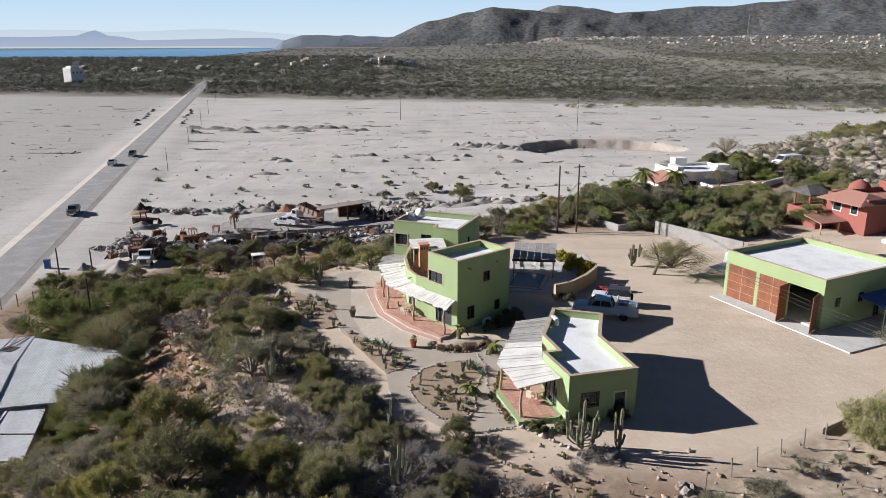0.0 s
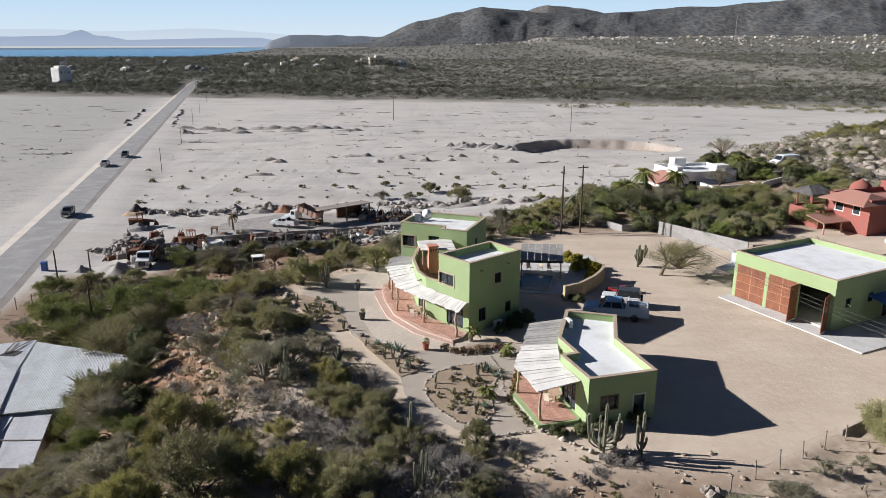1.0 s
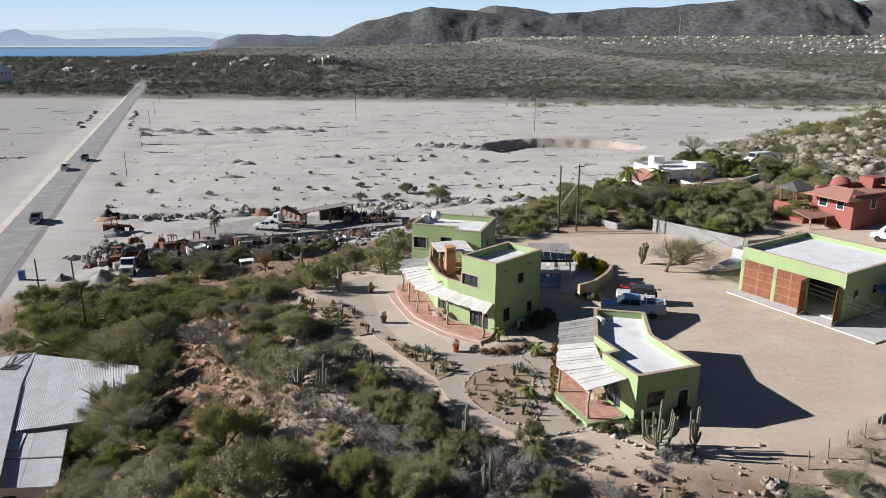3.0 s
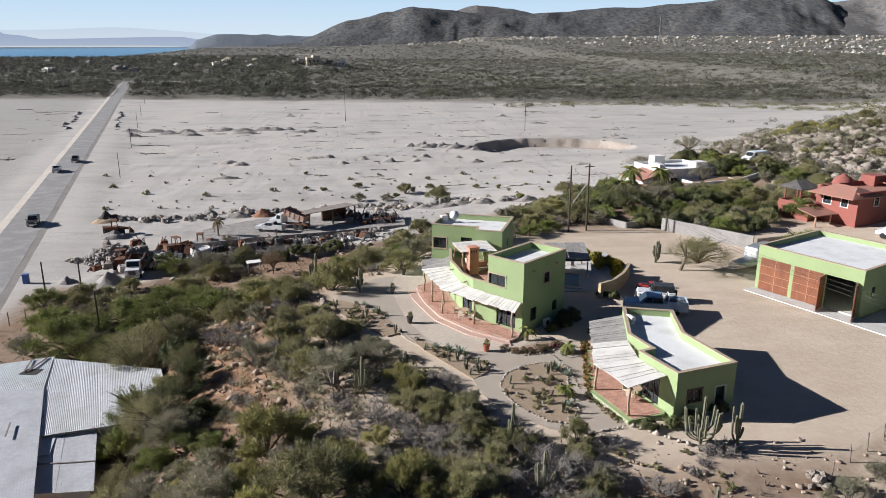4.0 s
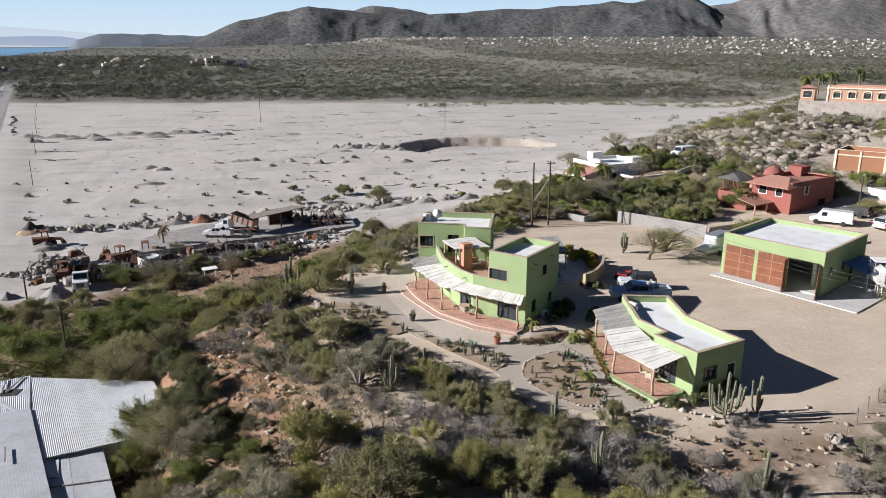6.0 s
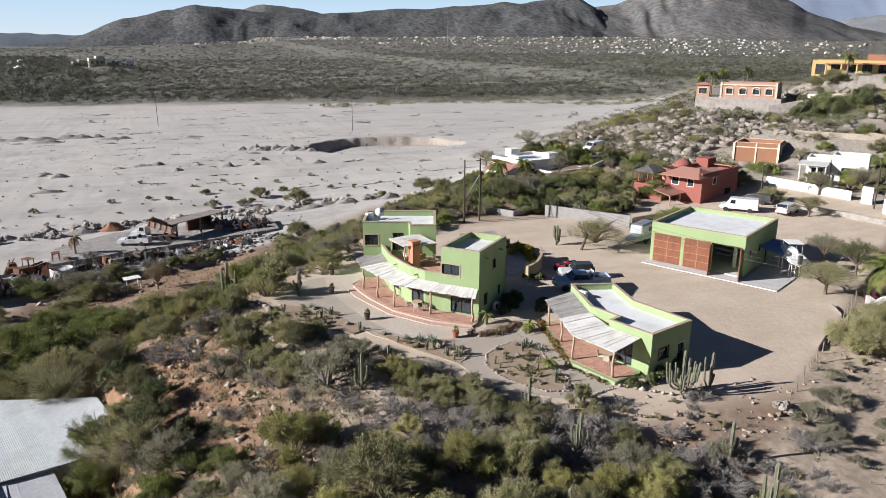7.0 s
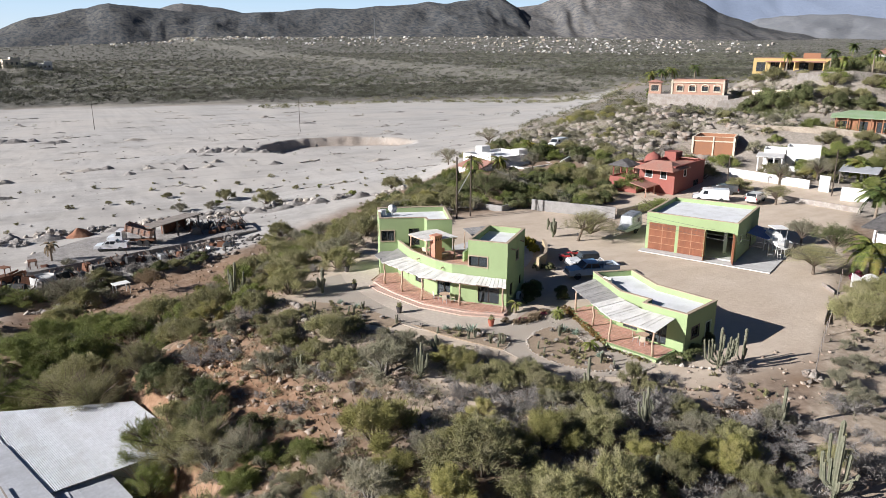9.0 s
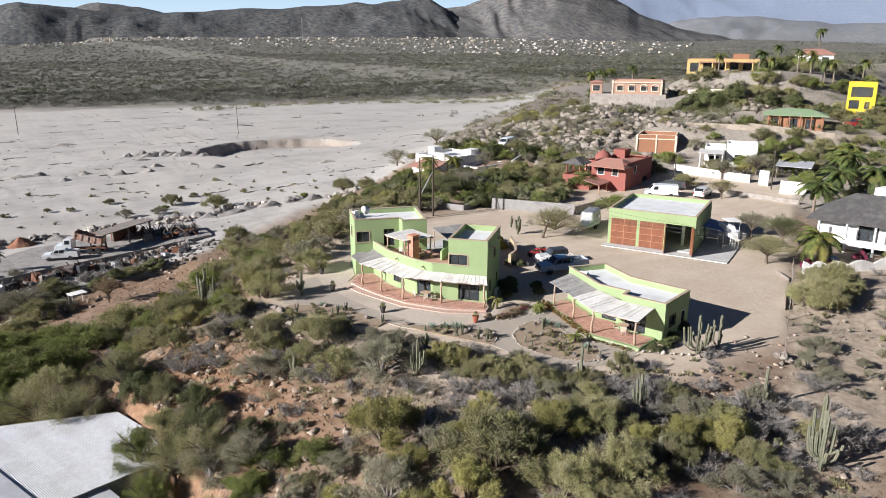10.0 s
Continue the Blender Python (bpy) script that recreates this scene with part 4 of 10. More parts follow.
BED1 = [(-2.8, 53.8), (-4.6, 52.6), (-5.5, 50.6), (-5.3, 48.4), (-4.5, 46.6), (-3.2, 44.8), (-1.6, 44.3), (-0.6, 46.0), (-0.7, 48.6), (-0.1, 51.0), (0.5, 53.2), (-1.0, 54.2)]
BED2 = [(-5.5, 54.3), (-6.2, 52.6), (-7.4, 51.8), (-9.0, 54.6), (-10.6, 57.5), (-11.8, 60.6), (-10.2, 59.0), (-8.6, 57.4), (-6.8, 55.8)]
BED3 = [(-18.2, 70.8), (-16.6, 69.6), (-15.0, 68.3), (-13.3, 64.6), (-12.4, 61.6), (-13.6, 61.0), (-16.0, 63.6), (-18.0, 67.0), (-19.4, 70.0)]
BED4 = [(-4.2, 56.9), (-2.6, 55.8), (-0.4, 56.0), (1.2, 57.4), (0.6, 58.6), (-1.3, 57.9), (-2.6, 57.2)]
for k, b in enumerate((BED1, BED2, BED3, BED4)):
    cx, cy = (sum(p[i] for p in b) / len(b) for i in (0, 1))
    area = sum(b[i - 1][0] * b[i][1] - b[i][0] * b[i - 1][1] for i in range(len(b)))
    poly = b if area > 0 else b[::-1]
    solo("garden_bed", Geo().prism(poly, -0.3, 0.1), BED, (cx, cy, 0), "bare soil cactus bed edged with pale stones", "garden bed", kind="structure")


def stone_row(pts, step, r, label, seed, m=PALEROCK, group="stone borders", z=0.08):
    """A border of single stones along a line."""
    rnd = random.Random(seed)
    root = thing("stone_border", (*pts[0], 0), label, "border", group)
    shapes = [Geo().lump((0, 0, 0), (1, 0.8, 0.7), k + seed, 0.35, 7, 4).mesh("stone", smooth=True) for k in range(4)]
    for s in shapes:
        s.materials.append(m)
    for i in range(len(pts) - 1):
        a, b = Vector(pts[i]), Vector(pts[i + 1])
        n = max(1, int((b - a).length / step))
        for k in range(n):
            p = a.lerp(b, (k + rnd.uniform(0.2, 0.8)) / n)
            ob = new("stone", rnd.choice(shapes))
            ob.parent = root
            s = r * rnd.uniform(0.65, 1.35)
            ob.matrix_basis = pose(p.x - pts[0][0] + rnd.uniform(-0.05, 0.05), p.y - pts[0][1] + rnd.uniform(-0.05, 0.05), z + s * 0.25, 0, 0, rnd.uniform(0, 360)) @ Matrix.Diagonal((s, s, s, 1))


stone_row(BED1 + BED1[:1], 0.3, 0.1, "pale stones edging a cactus bed", 3)
stone_row(BED2[:3], 0.3, 0.1, "pale stones edging a cactus bed", 4)
stone_row([(-4.4, 57.0), (-2.6, 55.7), (-0.3, 55.9), (1.3, 57.4)], 0.3, 0.1, "pale stones edging the red flower bed", 5)
stone_row([(1.0, 48.3), (2.2, 43.7), (3.4, 42.6), (4.4, 41.6), (5.3, 40.8)], 0.42, 0.19, "large pale stones along the bank", 6)
stone_row([(-2.6, 44.2), (-1.0, 42.9), (1.7, 43.6)], 0.3, 0.1, "pale stones edging the path", 7)
stone_row([(-0.2, 55.6), (0.3, 53.6), (0.4, 51.2), (0.3, 49.2)], 0.32, 0.1, "pale stones along the hedge", 8)
stone_row([(3.2, 43.4), (5.6, 43.6), (6.6, 42.9)], 0.34, 0.1, "pale stones beside the guest house", 9)
stone_row([(-20.6, 72.6), (-19.6, 70.2), (-20.2, 66.0), (-18.8, 63.6)], 0.6, 0.38, "big pale stones retaining the garden edge", 10, ROCK)
for x, y in ((1.1, 55.7),):
    ring = [(x + 0.6 * math.cos(a * 0.7), y + 0.6 * math.sin(a * 0.7)) for a in range(10)]
    stone_row(ring, 0.3, 0.1, "ring of pale stones round a young tree", 21)

# pool, its sunshade and the curved wall
pool = thing("swimming_pool", (6, 75, 0), "blue tiled swimming pool with pale coping", "pool")
PO = [(3.9, 72.8), (7.0, 72.1), (8.3, 76.6), (5.2, 77.7)]
rim = inward(PO, -0.35)
for i in range(4):
    part("coping", Geo().prism([rim[i], rim[(i + 1) % 4], PO[(i + 1) % 4], PO[i]], -0.2, 0.14), APRON, pool)
part("basin", Geo().prism(PO, -0.2, 0.045), BLUEPOOL, pool)
wm, wnt, wb = nodes_of("pool_water")
wb.inputs["Base Color"].default_value = (0.02, 0.13, 0.19, 1)
wb.inputs["Roughness"].default_value = 0.04
bumped(wnt, wb, noisy(wnt, 2.5, 2), 0.15, 0.05)
part("water", Geo().prism(inward(PO, 0.01), 0.05, 0.085), wm, pool, "still blue water")
slab("pool_paving", [(2.2, 71.6), (8.0, 70.9), (10.6, 73.4), (13.2, 76.8), (14.5, 80.8), (14.2, 85), (9.5, 84), (3.4, 82.2), (1.6, 78.0)], -0.3, 0.05, CEMENT, "grey paving round the pool")
pool_roof = thing("pool_ramada", (7, 78, 0), "grey slatted sunshade on posts beside the pool", "ramada")
slats(pool_roof, [(5.3, 81.2), (4.5, 75.8), (9.1, 75.4), (10.1, 80.9)], (2.5, 2.2, 2.2, 2.5), 6, REED_OLD, seed=20, gap=0.05, thick=0.07)
part("fascia", Geo().prism([(4.45, 75.72), (9.15, 75.32), (9.16, 75.4), (4.47, 75.8)], 1.95, 2.2), CARDARK, pool_roof)
for k, (x, y) in enumerate(((4.7, 76.0), (8.9, 75.7), (9.8, 80.6), (5.4, 80.9))):
    log_post(pool_roof, x, y, 0.0, 2.2, 90 + k, 0.08)
WALLTAN = mat("tan_garden_wall", (0.42, 0.33, 0.19), (0.5, 0.4, 0.25), 6, 0.6, (0.36, 0.28, 0.17), 0.9)
CW = [(8.35, 69.1), (10.2, 70.4), (11.8, 72.3), (12.9, 74.1), (13.65, 75.6)]
cwall = thing("curved_wall", (12, 77, 0), "tan stucco garden wall curving round the pool court", "wall")
g = Geo()
for i in range(len(CW) - 1):
    a, b = CW[i], CW[i + 1]
    d = (Vector(b) - Vector(a)).normalized()
    n = Vector((-d.y, d.x)) * 0.12
    g.prism([tuple(Vector(a) - n), tuple(Vector(b) - n), tuple(Vector(b) + n), tuple(Vector(a) + n)], -0.3, 1.45)
part("wall", g, WALLTAN, cwall)
g = Geo()
for i in range(len(CW) - 1):
    a, b = CW[i], CW[i + 1]
    d = (Vector(b) - Vector(a)).normalized()
    n = Vector((-d.y, d.x)) * 0.16
    g.prism([tuple(Vector(a) - n), tuple(Vector(b) - n), tuple(Vector(b) + n), tuple(Vector(a) + n)], 1.45, 1.52)
part("coping", g, COPING, cwall)
part("pillar", Geo().box((8.3, 69.0, 0.75), (0.36, 0.36, 1.7), 0.5), WALLTAN, cwall)


def straight_wall(name, a, b, h, m, label, th=0.2, base=None, cap=None):
    z = min(ground_z(*a), ground_z(*b)) - 0.3 if base is None else base
    d = (Vector(b) - Vector(a)).normalized()
    n = Vector((-d.y, d.x)) * th / 2
    w = thing(name, (*a, z), label, "wall")
    za, zb = ground_z(*a) + h, ground_z(*b) + h
    poly = [tuple(Vector(a) - n), tuple(Vector(b) - n), tuple(Vector(b) + n), tuple(Vector(a) + n)]
    part("wall", Geo().prism(poly, z, [za, zb, zb, za]), m, w)
    if cap:
        n = n * 1.3
        poly = [tuple(Vector(a) - n), tuple(Vector(b) - n), tuple(Vector(b) + n), tuple(Vector(a) + n)]
        part("coping", Geo().prism(poly, [za, zb, zb, za], [za + 0.06, zb + 0.06, zb + 0.06, za + 0.06]), cap, w)
    return w


straight_wall("block_wall", (25.6, 95.2), (33.2, 84.6), 1.75, BLOCK, "bare grey concrete block wall")
straight_wall("low_wall", (16.8, 103.5), (21.0, 96.6), 0.9, BLOCK, "low grey concrete planter wall")
straight_wall("low_wall", (21.0, 96.6), (24.6, 97.6), 0.9, BLOCK, "low grey concrete planter wall")
straight_wall("yard_wall", (34.0, 85.0), (42.0, 85.8), 1.3, STONE, "low rubble stone yard wall")
straight_wall("white_wall", (69.6, 95.6), (72.6, 81.4), 1.5, WHITE, "long white stucco boundary wall")
straight_wall("gate_pillar", (72.9, 79.8), (73.3, 78.2), 2.6, WHITE, "white stucco gate pillar", 0.5)
straight_wall("white_wall", (70.3, 74.2), (72.0, 70.6), 2.2, WHITE, "white stucco boundary wall")
straight_wall("stone_wall", (62.0, 83.0), (66.0, 68.0), 0.8, STONE, "low tan stone wall along the lot")

# fence of thin posts along the bank, with a rock cairn
fence = thing("wire_fence", (12, 36.6, 0), "old wire fence on thin crooked posts", "fence")
rnd = random.Random(9)
last = None
for k in range(13):
    t = k / 12
    x, y = 12.2 + 23.5 * t, 36.9 + 13.6 * t
    z = ground_z(x, y)
    h = rnd.uniform(1.0, 1.35)
    tip = (x + rnd.uniform(-0.12, 0.12), y + rnd.uniform(-0.1, 0.1), z + h)
    part("post", Geo().tube([(x, y, z - 0.2), tip], 0.045, 5), GREYWOOD, fence)
    if last:
        for f in (0.5, 0.9):
            p, q = Vector(last[0]).lerp(Vector(last[1]), f), Vector((x, y, z)).lerp(Vector(tip), f)
            part("wire", Geo().tube([p, q], 0.006, 3), STEEL, fence)
    last = ((x, y, z), tip)
edge = thing("timber_edging", (22, 43, 0), "low dark timber board edging the yard", "edging")
for (a, b) in (((22.0, 43.0), (26.4, 45.6)), ((30.6, 47.9), (32.2, 50.4))):
    part("board", Geo().beam((*a, 0.18), (*b, 0.18), 0.06, 0.4), GREYWOOD, edge)


def rock_heap(name, c, spread, n, r, m, label, seed, group="", flat=0.55, dome=0.6):
    """A heap of single stones."""
    rnd = random.Random(seed)
    z = ground_z(*c)
    root = thing(name, (*c, z), label, "rocks", group)
    shapes = [Geo().lump((0, 0, 0), (1, 0.85, 0.75), k + seed * 7, 0.4, 7, 4).mesh("rock") for k in range(5)]
    for s in shapes:
        s.materials.append(m)
    for k in range(n):
        a, d = rnd.uniform(0, 2 * math.pi), math.sqrt(rnd.random())
        x, y = d * spread[0] * math.cos(a), d * spread[1] * math.sin(a)
        s = r * rnd.uniform(0.5, 1.3)
        ob = new("rock", rnd.choice(shapes))
        ob.parent = root
        zz = ground_z(c[0] + x, c[1] + y) - z + (1 - d) * dome * rnd.uniform(0.3, 1) + s * 0.2
        ob.matrix_basis = pose(x, y, zz, rnd.uniform(-25, 25), rnd.uniform(-25, 25), rnd.uniform(0, 360)) @ Matrix.Diagonal((s, s * rnd.uniform(0.7, 1), s * rnd.uniform(flat, 1), 1))
    return root


rock_heap("rock_cairn", (11.0, 36.4), (0.9, 0.7), 16, 0.42, ROCK, "small cairn of pale rocks by the fence", 31, dome=0.6)
rock_heap("rock_heap", (6.9, 40.3), (1.5, 0.8), 14, 0.38, ROCK, "pale rocks round the cactus foot", 32, dome=0.3)
rock_heap("cobble_heap", (-57.0, 122.5), (6.0, 4.0), 260, 0.5, SPOIL, "big heap of grey river cobbles", 33, dome=3.4)
rock_heap("cobble_heap", (-63.5, 121.5), (1.9, 1.6), 40, 0.4, PALEROCK, "small heap of pale blocks", 34, dome=1.0)

# utility poles with brace and wires
def pole(x, y, h, label, arm=True, r=0.14, z=None):
    z = ground_z(x, y) if z is None else z
    p = thing("utility_pole", (x, y, z), label, "utility pole", "utility poles")
    part("shaft", Geo().tube([(x, y, z - 0.4), (x, y, z + h)], [r, r * 0.72], 8), POLEWOOD, p)
    if arm:
        part("crossarm", Geo().box((x, y, z + h - 0.35), (1.5, 0.1, 0.12), 0.3), POLEWOOD, p)
        for k in (-0.6, 0.0, 0.6):
            part("insulator", Geo().lathe((x + k * math.cos(0.3), y + k * math.sin(0.3), z + h - 0.29), [(0.05, 0), (0.07, 0.06), (0.04, 0.14)], 8), WHITE, p)
    return p


pa = pole(12.42, 95.6, 9.2, "tall dark timber utility pole", False)
pb = pole(15.08, 96.1, 9.3, "tall dark timber utility pole with steel brace")
part("brace", Geo().beam((12.5, 95.6, 3.6), (14.95, 96.05, 6.8), 0.08, 0.1), STEEL, pb, "pale steel cross brace")


def wire(a, b, sag, label="thin dark overhead cable between poles", r=0.012):
    pts = []
    for k in range(17):
        t = k / 16
        p = Vector(a).lerp(Vector(b), t)
        pts.append((p.x, p.y, p.z - sag * 4 * t * (1 - t)))
    solo("overhead_cable", Geo().tube(pts, r, 4), CARDARK, a, label, "cable", "overhead cables", smooth=True)


for k, dx in enumerate((-0.6, 0.0, 0.6)):
    wire((15.1 + dx, 96.1, 8.8 - 0.2 * k), (32.5 + dx * 1.6, 34.0, 6.8 - 0.5 * k), 2.6 + 0.35 * k)
for x, y, h in ((-46.7, 84.1, 6.0), (-56.0, 104.0, 4.6), (-60.5, 103.0, 5.2)):
    pole(x, y, h, "old leaning timber post by the lot", False, 0.13)
for x, y in ((-81.1, 202), (-96.5, 264), (-112.2, 326), (-126, 380), (-145.4, 456)):
    pole(x, y, 7.0, "far thin timber utility pole along the road", False, 0.09)
for x, y in ((51.5, 300.0), (-24, 345.0)):
    pole(x, y, 13.0, "lone thin pole in the river bed", False, 0.12)
lamp = thing("street_lamp", (62.2, 89.5, ground_z(62.2, 89.5)), "dark street lamp post in the parking lot", "street lamp")
part("post", Geo().tube([(62.2, 89.5, 0.5), (62.2, 89.5, 6.6)], 0.09, 7), POLEWOOD, lamp)
part("head", Geo().box((62.0, 89.2, 6.65), (0.5, 0.25, 0.14), 0.6), STEEL, lamp)
pole(71.5, 76.5, 7.5, "dark post by the white gate", False, 0.12)

# lot fence by the road
lot = thing("wire_fence", (-58, 92, -8), "wire fence on timber posts beside the road", "fence")
last = None
for k in range(13):
    x, y = -66.5 + 1.55 * k, 87.0 + 1.15 * k
    z = ground_z(x, y)
    part("post", Geo().tube([(x, y, z - 0.3), (x, y, z + 1.5)], 0.07, 6), GREYWOOD, lot)
    if last:
        for f in (0.5, 0.95, 1.4):
            part("wire", Geo().tube([(last[0], last[1], last[2] + f), (x, y, z + f)], 0.012, 3), STEEL, lot)
    last = (x, y, z)
box = thing("blue_bin", (-66.0, 109.8, ground_z(-66, 109.8)), "blue metal bin beside the road", "bin")
part("body", soft(Geo().box((0, 0, 0.8), (0.8, 0.7, 1.6)).mesh("body"), 0.05), BLUE, box)
part("lid", soft(Geo().box((0, 0, 1.66), (0.9, 0.8, 0.12)).mesh("lid"), 0.03), BLUE, box)

# road
asphalt = mat("worn_asphalt", (0.22, 0.215, 0.21), (0.28, 0.272, 0.265), 5, 0.3, (0.36, 0.345, 0.325), 0.9, bump=0.15, coord="World")
g, e1, e2 = Geo(), Geo(), Geo()
ys = list(range(60, 760, 10))
for a, b in zip(ys, ys[1:]):
    for geo, lo, hi, zl, zh in ((g, -3.4, 3.4, -9.30, -9.30), (e1, -6.6, -3.4, -9.72, -9.31), (e2, 3.4, 5.2, -9.31, -9.72)):
        geo.prism([(road_x(a) + lo, a), (road_x(a) + hi, a), (road_x(b) + hi, b), (road_x(b) + lo, b)], -10.6, [zl, zh, zh, zl])
solo("road", g, asphalt, (-100, 300, -9.4), "straight grey asphalt road across the river bed", "road", kind="structure")
DUST = mat("dusty_shoulder", (0.46, 0.41, 0.35), (0.55, 0.5, 0.44), 3, 0.2, (0.4, 0.35, 0.3), 0.95, coord="World")
for e in (e1, e2):
    solo("road_shoulder", e, DUST, (-100, 300, -9.4), "pale dusty road shoulder", "road", kind="structure")
# ---- vehicles ----


def wheels(root, xs, half, r, w=0.24):
    for x in xs:
        for s in (-1, 1):
            ty = part("wheel", Geo().lathe((0, 0, 0), [(r * 0.6, -w / 2), (r * 0.94, -w / 2), (r, -w * 0.3), (r, w * 0.3), (r * 0.94, w / 2), (r * 0.6, w / 2)], 18).mesh("wheel", smooth=False), BLACK, root)
            ty.matrix_basis = pose(x, s * half, r, 90, 0, 0)
            rim_m = Geo().lathe((0, 0, 0), [(0.02, -w * 0.4), (r * 0.6, -w * 0.42), (r * 0.62, w * 0.42), (0.02, w * 0.4)], 14).mesh("rim")
            part("rim", rim_m, STEEL, ty)


def shell(profile, half, tuck=0.0):
    """A body from a side profile of (x, z) corners, widened to both sides."""
    n = len(profile)
    pts = [(x, -half + tuck * (z > 1.0), z) for x, z in profile] + [(x, half - tuck * (z > 1.0), z) for x, z in profile]
    faces = [tuple(range(n)), tuple(range(2 * n - 1, n - 1, -1))]
    faces += [(i, n + i, n + (i + 1) % n, (i + 1) % n) for i in range(n)]
    return Geo().add(pts, faces)


def side_glass(root, quads, half):
    for q in quads:
        for s in (-1, 1):
            y = s * half
            pts = [(x, y - 0.008, z) for x, z in q] + [(x, y + 0.008, z) for x, z in q]
            part("side_window", Geo().add(pts, [(0, 1, 2, 3), (7, 6, 5, 4), (0, 4, 5, 1), (1, 5, 6, 2), (2, 6, 7, 3), (3, 7, 4, 0)]), CARGLASS, root)


def slant(root, name, x0, z0, x1, z1, half, m, off=0.012):
    n = Vector((-(z1 - z0), 0, x1 - x0)).normalized() * off
    pts = [(x0, -half, z0), (x0, half, z0), (x1, half * 0.94, z1), (x1, -half * 0.94, z1)]
    pts = [Vector(p) + n for p in pts] + [Vector(p) - n for p in pts]
    return part(name, Geo().add(pts, [(0, 1, 2, 3), (7, 6, 5, 4), (0, 4, 5, 1), (1, 5, 6, 2), (2, 6, 7, 3), (3, 7, 4, 0)]), m, root)


def lights(root, xf, xr, half, z):
    for s in (-1, 1):
        part("headlight", Geo().box((xf, s * (half - 0.22), z), (0.06, 0.3, 0.18)), LAMPGLASS, root)
        part("tail_light", Geo().box((xr, s * (half - 0.1), z + 0.08), (0.06, 0.14, 0.34)), REDLENS, root)


def pickup(name, label, m, m2, L=5.8, half=0.98):
    """A crew-cab pickup that points to +x."""
    c = thing(name, (0, 0, 0), label, "pickup truck")
    f, r = L / 2, -L / 2
    lower = shell([(r, 0.5), (f - 0.1, 0.45), (f, 0.7), (f - 0.03, 1.0), (f - 1.25, 1.14), (r + 2.05, 1.16), (r + 2.05, 1.12), (r, 1.12)], half)
    part("body", soft(lower.mesh("body"), 0.05), m, c)
    part("hood", soft(Geo().add([(f - 1.3, -half + 0.08, 1.1), (f - 0.1, -half + 0.12, 0.98), (f - 0.1, half - 0.12, 0.98), (f - 1.3, half - 0.08, 1.1), (f - 1.3, -half + 0.08, 1.19), (f - 0.1, -half + 0.12, 1.06), (f - 0.1, half - 0.12, 1.06), (f - 1.3, half - 0.08, 1.19)], [(3, 2, 1, 0), (4, 5, 6, 7), (0, 1, 5, 4), (1, 2, 6, 5), (2, 3, 7, 6), (3, 0, 4, 7)]).mesh("hood"), 0.03), m2, c)
    cab = shell([(f - 1.3, 1.12), (f - 2.0, 1.8), (f - 3.35, 1.84), (f - 3.75, 1.12)], half - 0.05, 0.14)
    part("cab", soft(cab.mesh("cab"), 0.04), m2, c)
    slant(c, "windscreen", f - 1.36, 1.2, f - 1.96, 1.76, half - 0.18, CARGLASS, 0.03)
    slant(c, "rear_window", f - 3.72, 1.2, f - 3.4, 1.74, half - 0.25, CARGLASS, 0.03)
    side_glass(c, [[(f - 1.65, 1.22), (f - 2.45, 1.22), (f - 2.45, 1.7), (f - 2.05, 1.7)], [(f - 2.55, 1.22), (f - 3.5, 1.22), (f - 3.35, 1.7), (f - 2.55, 1.7)]], half - 0.1)
    bed = Geo()
    x0, x1 = r + 0.06, r + 1.95
    bed.box(((x0 + x1) / 2, 0, 1.125), (x1 - x0 - 0.1, 2 * half - 0.3, 0.02))
    part("cargo_bed", bed, CARDARK, c, "dark open cargo bed")
    for s in (-1, 1):
        part("bed_side", soft(Geo().box(((x0 + x1) / 2, s * (half - 0.07), 1.27), (x1 - x0, 0.12, 0.34)).mesh("bed_side"), 0.02), m, c)
    part("tailgate", soft(Geo().box((r + 0.05, 0, 1.15), (0.1, 2 * half - 0.1, 0.58)).mesh("tailgate"), 0.02), m, c)
    part("front_bumper", soft(Geo().box((f + 0.03, 0, 0.55), (0.16, 2 * half, 0.24)).mesh("front_bumper"), 0.03), STEEL, c)
    part("rear_bumper", soft(Geo().box((r - 0.05, 0, 0.58), (0.16, 2 * half - 0.1, 0.2)).mesh("rear_bumper"), 0.03), STEEL, c)
    part("grille", Geo().box((f + 0.0, 0, 0.86), (0.05, 1.1, 0.26)), CARDARK, c)
    for s in (-1, 1):
        part("mirror", soft(Geo().box((f - 1.5, s * (half + 0.14), 1.28), (0.1, 0.24, 0.2)).mesh("mirror"), 0.02), CARDARK, c)
    lights(c, f + 0.0, r, half, 0.86)
    wheels(c, (f - 0.95, r + 1.15), half - 0.12, 0.4)
    return c


def set_down(c, x, y, z, heading, tilt=0.0):
    c.matrix_basis = pose(x, y, z, 0, 0, heading)
    return c


big = pickup("pickup_truck", "light blue crew-cab pickup with dark bed parked in the yard", CARPALE, CARBLUE)
big.matrix_basis = pose(12.25, 64.4, 0.0, 0, 0, 163) @ Matrix.Diagonal((1, 0.98, 1.02, 1))
roll = thing("roll_bar", (0, 0, 0), "white roll bar standing in the pickup bed", "roll bar")
part("hoop", Geo().tube([(0, -0.75, 0), (0, -0.72, 0.55), (0, -0.5, 0.72), (0, 0.5, 0.72), (0, 0.72, 0.55), (0, 0.75, 0)], 0.05, 7), CARWHITE, roll, smooth=True)
roll.matrix_basis = pose(13.3, 64.08, 1.27, 0, 0, 163)


